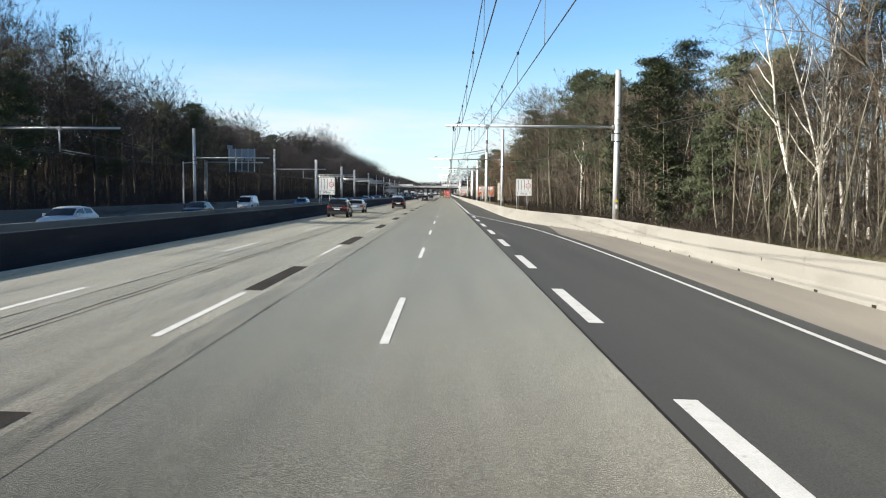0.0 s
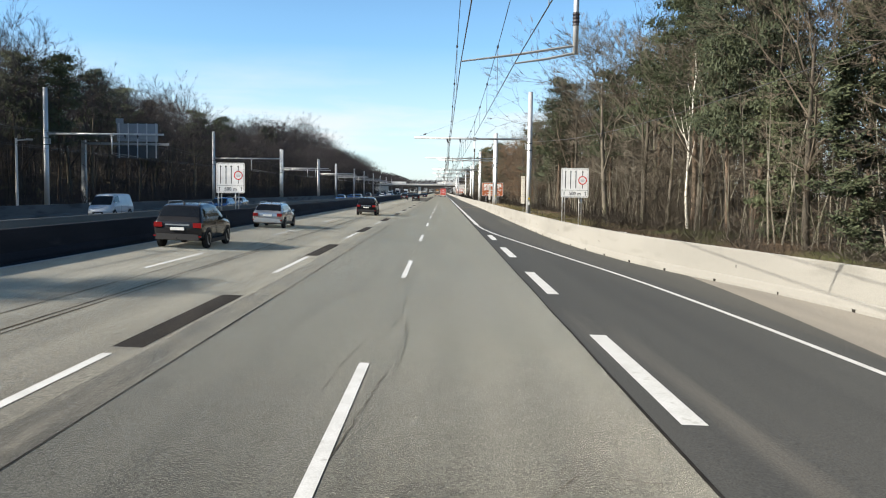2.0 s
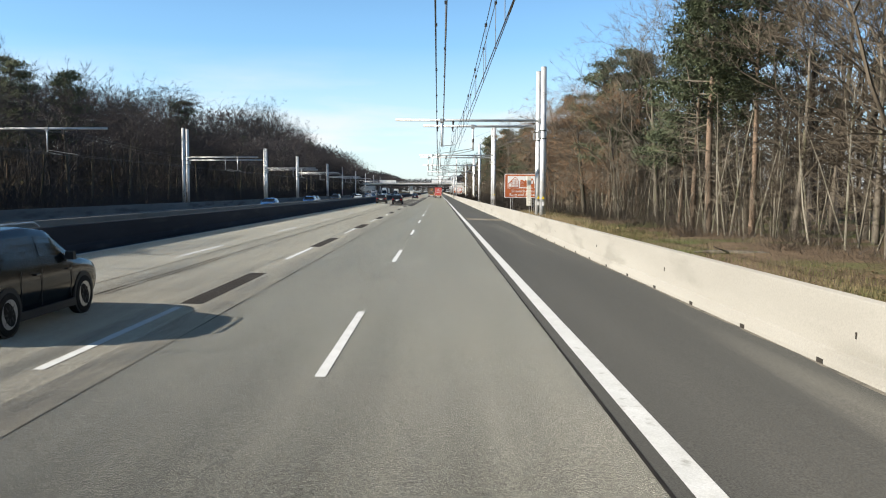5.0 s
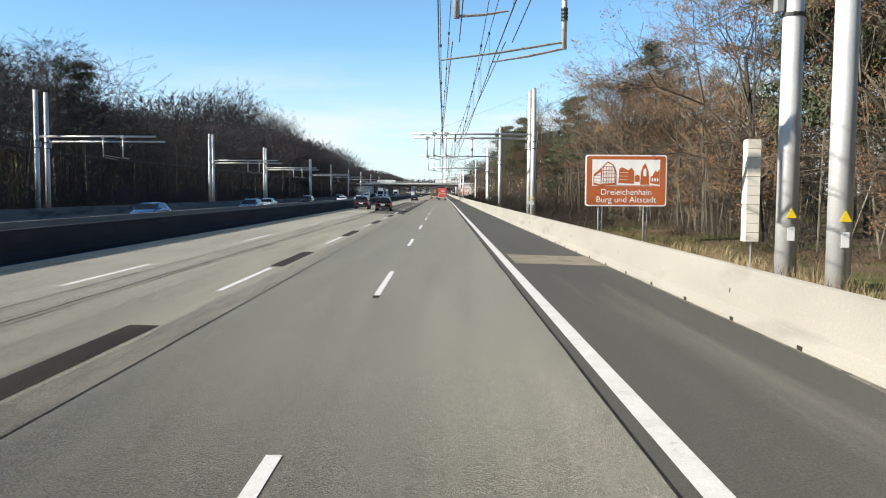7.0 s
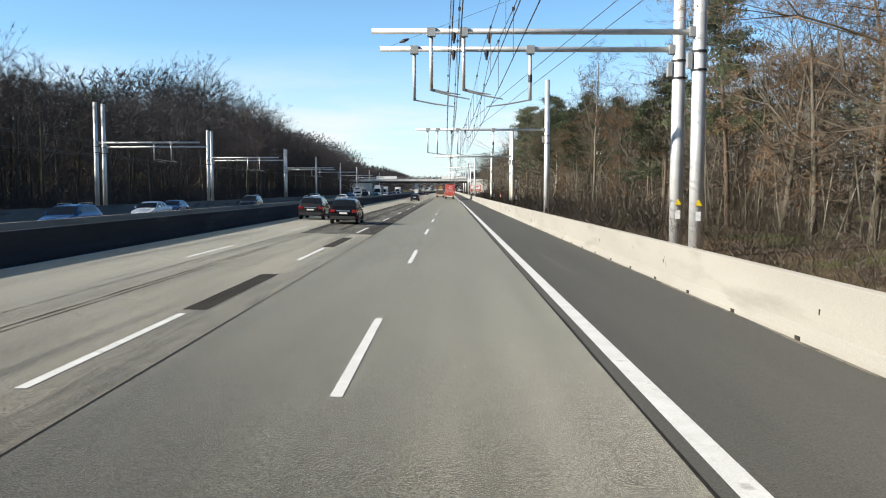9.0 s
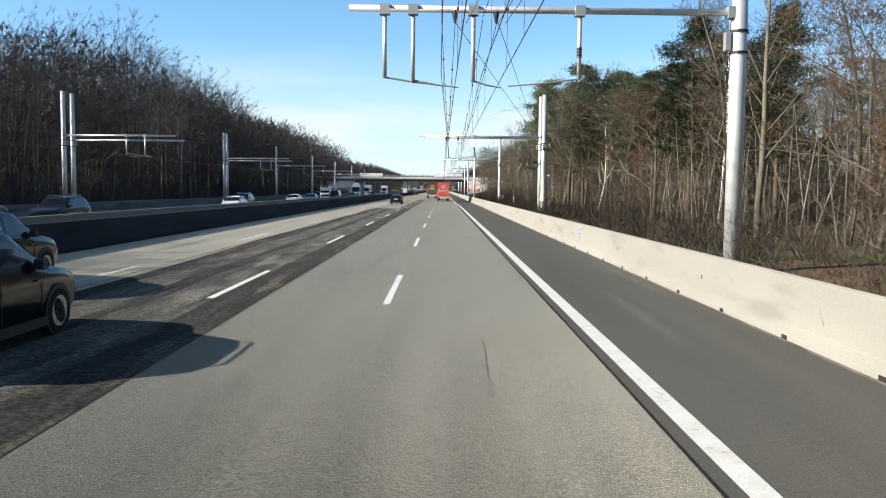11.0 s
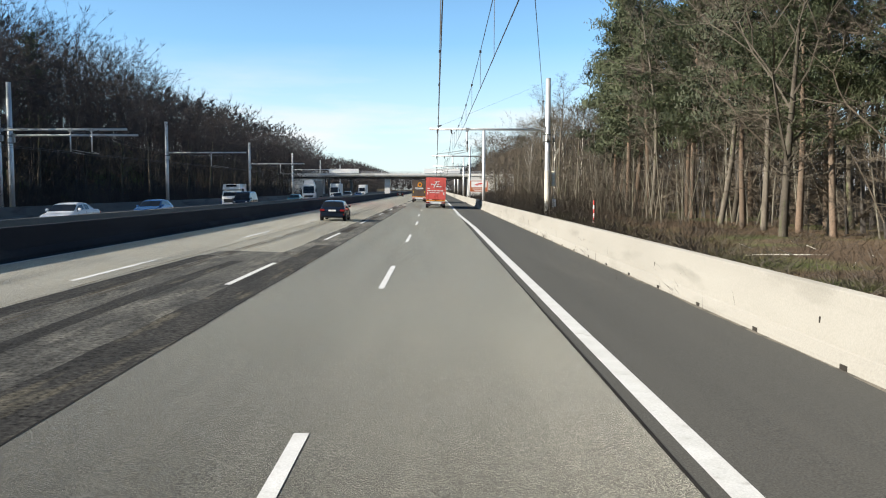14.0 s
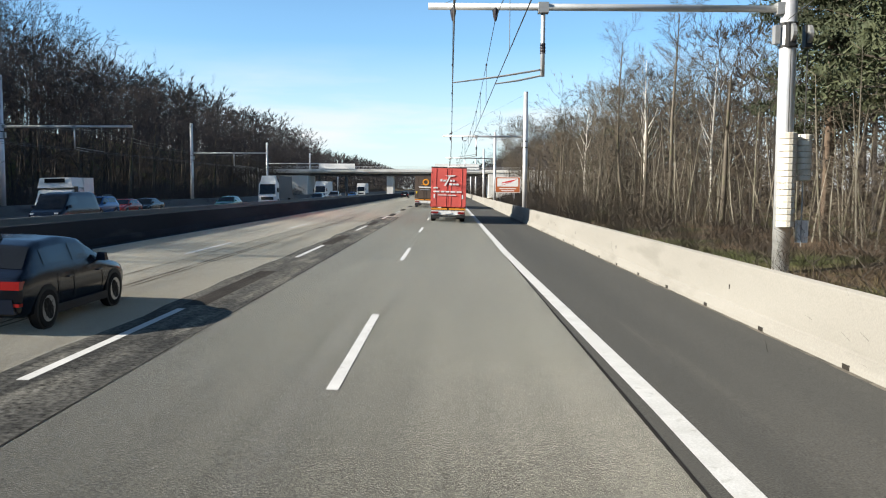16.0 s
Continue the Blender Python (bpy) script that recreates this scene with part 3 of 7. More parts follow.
# sealed joints and tyre-worn seams
for xj, w, name in ((X_JOINT_L, 0.020, "road_joint_1"), (X_JOINT_R, 0.04, "road_joint_2")):
    structure(name, strip(lambda y, q=xj, h=w: q - h / 2 + 0.02 * noise.noise((q, y * 0.3, 0)), lambda y, q=xj, h=w: q + h / 2 + 0.02 * noise.noise((q, y * 0.3, 5)), Y0, 700, 0.006, 3.0), "seal",
              "thin black bitumen joint along the road", "road")


def seam(q, w, side):
    """One edge of a ravelled seam that swells and dies away along the road."""
    return lambda y: q + 0.035 * noise.noise((q, y * 0.22, 0)) + side * w * max(0.06, 0.5 + 1.3 * noise.noise((q, y * 0.55, 4 + side)))


for xj, w, name in ((-7.75, 0.022, "road_joint_3"), (-6.9, 0.045, "road_joint_4"), (-6.72, 0.030, "road_joint_6")):
    structure(name, strip(seam(xj, w, -1), seam(xj, w, 1), Y0, 430, 0.006, 0.7), "seal_brown", "ravelled brown-black seam along the lane", "road")


def crack(name, pts, w=0.011):
    """A wandering crack, a few fingers' breadth at most."""
    mb = MB()
    rng = random.Random(name + str(pts[0]))
    fine_ = []
    for (xa, ya), (xb, yb) in zip(pts, pts[1:]):
        n = max(2, int(math.hypot(xb - xa, yb - ya) / 0.25))
        for i in range(n):
            fine_.append((xa + (xb - xa) * i / n + rng.uniform(-0.03, 0.03), ya + (yb - ya) * i / n + rng.uniform(-0.03, 0.03)))
    fine_.append(pts[-1])
    for i, (x, y) in enumerate(fine_):
        p, q = fine_[max(i - 1, 0)], fine_[min(i + 1, len(fine_) - 1)]
        d = Vector((q[0] - p[0], q[1] - p[1]))
        d = d.normalized() if d.length > 0 else Vector((0, 1))
        h = w * rng.uniform(0.05, 0.75)
        for s in (-1, 1):
            xx, yy = x - s * d.y * h, y + s * d.x * h
            mb.v.append((xx, yy, road_z(xx) + 0.006))
    for i in range(len(fine_) - 1):
        a = 2 * i
        mb.f.append((a, a + 1, a + 3, a + 2))
    return structure(name, mb, "seal_brown", "thin irregular crack in the asphalt", "road crack")


for i, pts in enumerate((((1.1, 40), (0.95, 43), (1.0, 46.5)), ((1.7, 43.5), (1.4, 44.5)), ((-0.45, 55), (-0.75, 51), (-1.25, 47.5)), ((-1.2, 54), (-1.0, 57.5)), ((0.6, 57), (1.5, 57.4)), ((-1.9, 66), (-1.75, 69), (-1.6, 71)), ((1.0, 50), (1.6, 51.2), (2.4, 51.0)),
                         ((-0.3, 270), (-0.35, 273.5)), ((-1.0, 270.5), (-0.9, 274)), ((0.7, 270.2), (2.6, 271.5)), ((0.5, 272.2), (2.2, 272.6)), ((-1.0, 270.2), (-2.8, 270.6)), ((-0.5, 183), (-0.6, 186)), ((-2.1, 184.5), (-1.7, 186.2)),
                         ((1.0, 258), (1.05, 262)))):
    crack("road_crack_%d" % i, pts)
rq = random.Random(61)
for i, y in enumerate((181.0, 181.9, 182.5, 183.4, 184.1, 185.0, 185.6, 271.0, 272.4, 274.0)):     # hairlines across the lane
    xa = rq.uniform(-3.3, -1.5) if i % 3 else -3.35
    crack("road_crack_%d" % (40 + i), ((xa, y), (rq.uniform(0.0, 0.8), y + rq.uniform(-0.1, 0.1)), (rq.uniform(1.6, 2.65), y + rq.uniform(-0.12, 0.12))), 0.007)
for i, (x, y, w, l_) in enumerate(((2.62, 92.5, 0.35, 3.4), (-1.86, 64.6, 0.28, 1.7), (-1.72, 66.4, 0.22, 1.2), (-0.35, 57.5, 0.28, 3.0), (-0.55, 61, 0.25, 3.2), (0.35, 64, 0.6, 1.6), (0.2, 50.6, 0.9, 0.35), (2.45, 70, 0.4, 0.9), (1.9, 66.0, 0.5, 1.2), (0.7, 42.2, 0.25, 1.4), (-1.7, 183.2, 0.3, 0.35), (-1.3, 186, 0.35, 0.3))):
    rq = random.Random(i)
    pts = []
    for j in range(36):
        a = 2 * math.pi * j / 36
        k_ = rq.uniform(0.45, 1.15)
        xx = x + math.cos(a) * w * 0.34 * k_
        pts.append((xx, y + math.sin(a) * l_ * 0.7 * k_, road_z(xx) + 0.005))
    structure("road_stain_%d" % i, MB().poly(pts), "asphalt_stain", "dark worn stain on the asphalt", "road stain")
structure("road_joint_5", strip(-3.4, 1.9, 48.6, 48.66, 0.005), "seal_brown", "thin dark seam across the lane", "road")



# ---- road markings ----
def marking(name, xa, xb, ya, yb, label, dz=0.007, m="paint", step=8.0):
    return structure(name, strip(xa, xb, ya, yb, dz, step), m, label, "road marking")


def drift(y):
    """The inner lane's paint swings a hand's breadth aside before the bridge."""
    return -0.24 * min(max((y - 374) / 22, 0.0), 1.0)


for line, x, w in (("centre", -0.8, 0.15), ("second", -4.55, 0.15), ("third", -8.3, 0.15)):
    for i in range(-2, 42):
        ya = 13.7 + 18 * i
        xd = x + (drift(ya) if line == "centre" else 0.0)
        tagged(marking("lane_dash", xd - w / 2, xd + w / 2, ya, ya + 6.0, "white painted lane dash, slightly worn"), group="lane dashes")
for i in (8, 9, 10):
    tagged(marking("blacked_out_mark", -0.875, -0.725, 13.7 + 18 * i - 0.48, 13.7 + 18 * i - 0.02, "black patch over the end of a lane dash", 0.006, "seal"), group="blacked-out marks")
for i in range(-3, 7):
    ya = 16.7 + 12.1 * i
    tagged(marking("block_dash", 3.06, 3.37, ya, ya + (5.95 if i < 6 else 5.2), "broad white block marking beside the outer lane"), group="block markings")
marking("edge_line_1", lambda y: edge_x(y) - 0.075, lambda y: edge_x(y) + 0.075, Y0, 110.5, "thin white edge line curving in", step=2.0)
marking("edge_line_2", lambda y: 2.95 + drift(y), lambda y: 3.235 + drift(y), 109.8, 900, "broad solid white edge line")
marking("edge_line_3", -11.74, -11.61, Y0, 900, "white edge line along the median wall")
for x in (-20.4, -24.0, -27.7):
    for i in range(-2, 34):
        mb = MB()
        ya = 5 + 18 * i
        mb.poly([(x - 0.07, ya, opp_z(x) + 0.006), (x + 0.07, ya, opp_z(x) + 0.006), (x + 0.07, ya + 6, opp_z(x) + 0.006), (x - 0.07, ya + 6, opp_z(x) + 0.006)])
        tagged(structure("lane_dash", mb, "paint", "white painted lane dash, slightly worn", "road marking"), group="oncoming lane dashes")
for name, x in (("edge_line_4", -17.3), ("edge_line_5", -31.2)):
    mb = MB().poly([(x - 0.1, Y0, opp_z(x) + 0.006), (x + 0.1, Y0, opp_z(x) + 0.006), (x + 0.1, 900, opp_z(x) + 0.006), (x - 0.1, 900, opp_z(x) + 0.006)])
    structure(name, mb, "paint", "white edge line of the oncoming carriageway", "road marking")
for i in list(range(-1, 13)) + list(range(19, 32)):
    ya = 20.2 + 18 * i
    r = random.Random(i)
    tagged(marking("repair_patch", -4.72 + r.uniform(-0.04, 0.04), -4.26 + r.uniform(-0.05, 0.05), ya, ya + 6.6 + r.uniform(-0.3, 0.4), "dark rectangular asphalt repair between lane dashes", 0.005, "asphalt_patch"), group="asphalt repairs")


# ---- concrete walls ----
def wall(name, xf, base_z, height, material, label, side, y0=Y0, y1=Y1, bottom=0.30, top=0.12, lean=1):
    """A safety-wall profile along y. side: +1 when its road face looks to -x."""
    prof = [(0.0, -0.3), (0.0, 0.07), (0.09, 0.24), (0.13, 0.27), (0.20, height - 0.02), (0.22, height), (0.42, height), (0.44, height - 0.02), (0.56, 0.1), (0.56, -0.3)]
    ys = []
    y = y0
    while y < y1:
        ys.append(y)
        y += 2.0 if y < 130 else 12.0
    ys.append(y1)
    return structure(name, MB().sweep(prof, ys, lambda s, u, w: (xf(s) + side * u, s, base_z(xf(s)) + w)), material, label, "concrete wall")


wall("wall_right", barrier_x, road_z, 1.10, "barrier", "pale sunlit concrete safety wall with a stepped foot", 1)
wall("wall_median_near", lambda y: -12.2, road_z, 0.955, "wall_shade", "concrete wall along the median, its shade put into the colour", -1)
# Paler concrete puts the sunlit look of the top edge into the colour.
wall("wall_median_far", lambda y: -16.35, lambda x: MED_Z, 0.90, "barrier", "concrete wall across the median, paled for a sunlit top", -1)
wall("wall_far", lambda y: -33.3, opp_z, 1.08, "barrier_old", "grey concrete wall beyond the oncoming lanes", -1)
rr = random.Random(4)
hole = MB().box(-0.012, 0.05, -0.11, 0.11, 0.0, 0.075).mesh("drain_hole", "hole")
wr = bpy.data.objects["wall_right"]
for i in range(0, 130):
    y = 4.0 + 3.32 * i
    ob = new("drain_hole", hole)
    ob.location = (barrier_x(y) + 0.006, y, road_z(barrier_x(y)) + 0.008)
    ob.parent = wr
slot = MB().box(-0.008, 0.03, -0.02, 0.02, 0.0, 0.10).mesh("lifting_slot", "hole")
for i in range(0, 40):
    y = 8.0 + 10.4 * i + 2.0 * noise.noise((i * 3.1, 0, 0))
    ob = new("lifting_slot", slot)
    ob.location, ob.parent = (barrier_x(y) + 0.155, y, road_z(barrier_x(y)) + 0.52), wr


# ---- overhead line ----
MAST_TOP = 11.6
CONTACT, MESSENGER, BEAM_Z = 5.32, 7.22, 7.40


def mast(x, y, base, side=1, beam=None, tubes=(), label="", weights=False, band=True, r=0.235, sign=False):
    """A round steel mast. beam: (end x, z); tubes: drop tubes (x, bottom z, arm ends)."""
    t = thing("catenary_mast", label or "tall round galvanised steel mast with a cantilever beam", "mast", "overhead line masts", pose(x, y, base))
    part("pole", MB().tube(((0, 0, -0.3), (0, 0, 4), (0, 0, MAST_TOP - base)), (r, r * 0.98, r * 0.86), 20), "galv", t, smooth=True)
    part("foot_plate", MB().tube(((0, 0, 0.0), (0, 0, 0.06)), (0.38, 0.38), 12), "galv_dull", t)
    part("cap", MB().tube(((0, 0, MAST_TOP - base), (0, 0, MAST_TOP - base + 0.03)), (r * 0.9, r * 0.8), 16), "galv_dull", t)
    if band:
        b = part("clamp_band", MB().tube(((0, 0, 6.95 - base), (0, 0, 7.02 - base)), (r + 0.02, r + 0.02), 16), "black", t)
        part("clamp_band", MB().tube(((0, 0, 6.35 - base), (0, 0, 6.42 - base)), (r + 0.02, r + 0.02), 16), "black", t)
        part("bracket", MB().box(-0.33 * side - 0.07, -0.33 * side + 0.07, -0.12, 0.12, 6.45 - base, 6.95 - base), "galv_dull", t)
    if beam:
        ex, bz = beam
        bz -= base
        bo = part("beam", MB().rod((-0.2 * side, 0, bz), (ex - x, 0, bz + 0.04), 0.095, 12), "galv", t, smooth=True)
        part("beam_socket", MB().box(-0.2 * side - 0.16, -0.2 * side + 0.16, -0.15, 0.15, bz - 0.16, bz + 0.16), "galv_dull", t)
        for tx, low, arms in tubes:
            dt = part("drop_tube", MB().rod((tx - x, 0, bz), (tx - x, 0, low - base), 0.06, 10), "galv", t, smooth=True)
            part("tube_clamp", MB().box(tx - x - 0.14, tx - x + 0.14, -0.14, 0.14, bz - 0.14, bz + 0.14), "galv_dull", dt)
            if tx > 2.9:
                part("insulator", MB().tube([(tx - x, 0, low - base + 0.62 + 0.04 * i) for i in range(8)], [0.066 if i % 2 else 0.082 for i in range(8)], 10), "insulator", dt)
            for ax, az, zz in arms:
                part("registration_arm", MB().tube(((tx - x, 0, zz - base), ((tx + ax) / 2 - x, 0, (zz + az) / 2 - base - 0.02), (ax - x, 0, az - base)), (0.028, 0.028, 0.018), 6), "galv_dull", dt)
        for wx in (0.68, 1.84):
            sx_ = wx if side > 0 else -28.0 + (0.68 - wx)
            part("hanger", MB().tube(((sx_ - x, 0, bz), (sx_ - x, 0, bz - 0.16), (sx_ - x, 0, bz - 0.36)), (0.09, 0.075, 0.03), 8), "insulator", t)
    if weights:
        rng = random.Random(int(y))
        st = part("weight_stack", MB(), "weight", t)
        for j in range(15):
            z = 1.45 - base + j * 0.172
            part("weight", MB().tube(((-0.05, -0.34, z), (-0.05, -0.34, z + 0.012), (-0.05, -0.34, z + 0.150), (-0.05, -0.34, z + 0.162)), (0.215, 0.235, 0.235, 0.215), 14), "weight", st)
        s2 = part("weight_stack", MB(), "weight", t)
        for j in range(8):
            z = 2.72 - base + j * 0.160
            part("weight", MB().tube(((0.5, -0.1, z), (0.5, -0.1, z + 0.012), (0.5, -0.1, z + 0.138), (0.5, -0.1, z + 0.150)), (0.185, 0.205, 0.205, 0.185), 14), "weight", s2)
        part("tension_rope", MB().rod((-0.05, -0.34, 4.0 - base), (-0.05, -0.34, 6.5 - base), 0.014, 5), "wire", t)
        part("tension_rope", MB().rod((0.5, -0.1, 4.0 - base), (0.5, -0.1, 6.5 - base), 0.014, 5), "wire", t)
        part("guide_rod", MB().rod((0.5, -0.1, 0.9 - base), (0.5, -0.1, 2.75 - base), 0.02, 5), "galv_dull", t)
        for q, qy in ((-0.05, -0.34), (0.5, -0.1)):
            part("tension_wheel", MB().tube(((q - 0.05, qy, 6.7 - base), (q + 0.05, qy, 6.7 - base)), (0.26, 0.26), 16), "galv_dull", t)
            part("wheel_bracket", MB().box(q - 0.1, q + 0.1, qy - 0.08, 0.05, 6.35 - base, 6.95 - base), "black", t)
        part("control_box", MB().box(0.42, 0.72, -0.05, 0.12, 1.0 - base, 1.62 - base), "white", t, "small white plastic box")
    if sign:
        part("warning_sign", MB().slab([(-0.1 - 0.02, 1.95 - base), (0.12, 1.95 - base), (0.0, 2.16 - base)], -r - 0.012, -r - 0.004), "yellow", t, "yellow high-voltage warning triangle")
        part("number_plate", MB().slab([(-0.08, 1.45 - base), (0.08, 1.45 - base), (0.08, 1.75 - base), (-0.08, 1.75 - base)], -r - 0.012, -r - 0.004), "white", t)
    return t


def arms(tx, low):
    return (tx, low, ((0.68, CONTACT + 0.05, low + 0.16), (1.84, CONTACT + 0.02, low + 0.02)))


STD = (3.15, 5.55, ((0.68, 5.37, 5.74), (1.84, 5.34, 5.58)))
SINGLE_BASE = 0.1
mast(12.78, 5.0, 0.1, 1, (0.2, 7.45), (STD,))
mast(12.78, 62.0, 0.1, 1, (0.1, 7.45), (STD,), sign=True)
mast(8.15, 119.3, 0.1, 1, (-2.3, 7.35), (STD,), sign=True)
mast(8.42, 174.6, 0.1, 1, (-0.4, 7.45), ((3.4, 5.62, ((0.68, 5.37, 5.78), (1.84, 5.34, 5.64))),), sign=True)
mast(8.5, 172.3, 0.1, 1, (-2.4, 7.7), ((1.0, 5.8, ((2.0, 5.95, 5.84),)),), sign=True)
mast(8.6, 231.6, 0.1, 1, (-1.9, 7.38), ((-0.7, 5.62, ((0.75, 5.40, 5.64),)), (3.38, 5.62, ((1.84, 5.40, 5.64),))), sign=True)
mast(8.72, 229.6, 0.1, 1, (-2.0, 7.62), ((-0.06, 5.72, ((0.9, 5.6, 5.78), (1.2, 5.45, 5.74))), (1.0, 5.72, ((1.9, 5.6, 5.78), (2.3, 5.45, 5.74)))), sign=True)
mast(8.7, 272.0, 0.1, 1, (-2.3, 7.5), ((-1.3, 5.6, ((0.4, 5.4, 5.62),)), (-0.5, 5.5, ((0.8, 5.35, 5.54),)), (1.2, 5.5, ((2.0, 5.35, 5.54),)), (4.2, 5.6, ((2.2, 5.4, 5.62),))))
mast(9.96, 330.2, 0.1, 1, (-1.7, 7.55), ((0.9, 5.6, ((1.84, 5.45, 5.64),)),), sign=True)
mast(10.1, 328.6, 0.1, 1, (-1.9, 7.57), ((3.4, 5.6, ((0.68, 5.4, 5.72), (1.84, 5.38, 5.62))),), weights=True)
mast(9.87, 387.0, 0.1, 1, (0.0, 7.40), (STD,), weights=True)
for xx, yy in ((7.8, 443.0), (8.0, 499.0), (8.5, 555.0), (8.5, 612.0), (8.5, 668.0)):
    mast(xx, yy, 0.1, 1, (0.0, 7.40), (STD,))
# weighted stack on the single masts near the start of the tension length
LSTD = (-30.4, 5.55, ((-28.0, 5.37, 5.74), (-29.2, 5.34, 5.58)))
for yy, two in ((66.0, 0), (121.0, 0), (177.3, 0), (232.5, 1), (289.0, 1), (329.3, 1), (388.5, 1), (432.6, 0), (483.5, 0), (533.0, 0), (585.0, 0), (640.0, 0)):
    mast(-36.5, yy, -0.1, -1, (-25.6, 7.4), (LSTD,) if not two else (LSTD, (-28.6, 5.55, ((-28.0, 5.4, 5.6),))), label="tall grey steel mast with a beam over the oncoming lanes")
    if two:
        mast(-36.5, yy + 2.0, -0.1, -1, (-25.4, 7.05), (), label="tall grey steel mast with a beam over the oncoming lanes")


def catenary(x0, x1, ya, yb, za, zb, sag, zc, drop=True, label="overhead wires: sagging messenger, contact wire and droppers"):
    """One span: a sagging messenger wire, a level contact wire and droppers between them."""
    t = thing("overhead_wire", label, "wire", "overhead wires", pose(0, ya, 0))
    n = 10
    pts = [(x0 + (x1 - x0) * i / n, (yb - ya) * i / n, za + (zb - za) * i / n - sag * (1 - (2 * i / n - 1) ** 2)) for i in range(n + 1)]
    part("messenger_wire", MB().tube(pts, [0.010] * (n + 1), 5), "wire", t)
    part("contact_wire", MB().rod((x0, 0, zc), (x1, yb - ya, zc), 0.011, 5), "wire", t)
    if drop:
        for i in range(1, n):
            x, y, z = pts[i]
            part("dropper", MB().rod((x, y, z), (x, y, zc), 0.007, 4), "wire", t)
            part("dropper_clip", MB().box(x - 0.03, x + 0.03, y - 0.03, y + 0.03, z - 0.04, z + 0.03), "wire", t)
    return t


sup = [5.0, 62.0, 119.3, 174.6, 231.6, 272.0, 330.2, 387.0, 443.0, 499.0, 555.0, 612.0, 668.0]
stag = [0.28, -0.02, 0.05, -0.02, 0.1, 0.0, -0.05, 0.0, 0.1, -0.1, 0.1, -0.1, 0.1]
sup = [-52.0] + sup
stag = [0.5] + stag
for i in range(len(sup) - 1):
    for wx in (0.68, 1.84):
        catenary(wx + stag[i], wx + stag[i + 1], sup[i], sup[i + 1], 7.1, 7.1, 1.15, CONTACT)
# doubled wires through the overlap of two tension lengths
for ya, yb, a, b in ((119.3, 174.6, 0.9, 1.1), (174.6, 231.6, 0.95, 0.5), (231.6, 272.0, 0.5, 0.3), (272.0, 330.2, 0.3, 0.95)):
    for wx in (0.0, 1.16):
        catenary(a + wx, b + wx, ya, yb, 7.25, 7.3, 0.6, CONTACT + 0.45)
lsup = [-52, 66.0, 121.0, 177.3, 232.5, 289.0, 329.3, 388.5, 432.6, 483.5, 533.0, 585.0, 640.0]
for a, b in zip(lsup, lsup[1:]):
    for wx in (-28.0, -29.2):
        catenary(wx, wx, a, b, 7.1, 7.1, 0.7, CONTACT, drop=b < 330)


def stay(a, b, r=0.012, blob=None, name="stay_wire", label="slanting steel wire with an insulator"):
    t = thing(name, label, "wire", "stay wires", pose(*a))
    d = Vector(b) - Vector(a)
    part("rope", MB().rod((0, 0, 0), tuple(d), r, 5), "wire", t)
    for s in blob or ():
        p, q = d * s, d * (s + 0.35 / d.length)
        part("insulator", MB().tube((tuple(p), tuple((p + q) / 2), tuple(q)), (0.03, 0.07, 0.03), 8), "insulator", t)
    return t


# feeders and anchors that rise from the line to the mast heads
for xs, ys, xm, ym in ((1.0, 272, 8.3, 172.3), (2.1, 272, 8.3, 174.6), (0.7, 272, 9.8, 328.6), (1.9, 272, 9.9, 330.2), (1.84, 330.2, 9.7, 387.0)):
    stay((xs, ys, 7.15), (xm, ym, 7.0), 0.011, (0.55, 0.86))
for x, y, ex in ((12.78, 62, 0.4), (8.15, 119.3, -1.9), (8.68, 231.6, -1.6), (9.96, 330.2, -1.4), (9.87, 387.0, 0.4), (7.8, 443, 0.4)):
    stay((x - 0.2, y, 11.3), (ex, y, 7.5), 0.006, (0.93,))
stay((9.9, 387, 9.2), (12.0, 398, 8.4), 0.012)
for x, y in ((8.15, 119.3), (8.25, 172.3)):
    stay((x + 0.2, y, 6.6), (x + 1.7, y + 3.2, 0.3), 0.016)
    stay((x + 0.2, y, 5.2), (x + 1.2, y + 2.5, 0.3), 0.016)
for a, b in ((-20, 62.0), (62.0, 119.3)):   # a feeder cable hung behind the masts
    xa, xb = 13.05, (13.05 if b < 100 else 8.4)
    t = thing("feeder_cable", "dark cable slung from mast to mast", "wire", "stay wires", pose(0, 0, 0))
    part("rope", MB().tube([(xa + (xb - xa) * i / 8, a + (b - a) * i / 8, 7.2 - 0.9 * (1 - (i / 4 - 1) ** 2)) for i in range(9)], [0.014] * 9, 5), "wire", t)


def weight_column(x, y, z0, z1, label="pale square counterweight column on a rope beside the mast"):
    t = thing("counterweight", label, "counterweight", "counterweights", pose(x, y, 0))
    n = int((z1 - z0) / 0.21)
    for j in range(n):
        z = z0 + j * 0.21
        part("weight", MB().box(-0.15, 0.15, -0.15, 0.15, z, z + 0.2, taper=0.012), "weight", t)
    part("rope", MB().rod((0, 0, z1), (0, 0, 6.6), 0.014, 5), "wire", t)
    part("guide_rod", MB().rod((0.05, 0.05, 0.05), (0.05, 0.05, z0), 0.02, 5), "galv_dull", t)
    return t


weight_column(7.72, 120.3, 1.55, 4.15)
weight_column(7.75, 175.0, 1.4, 3.9)


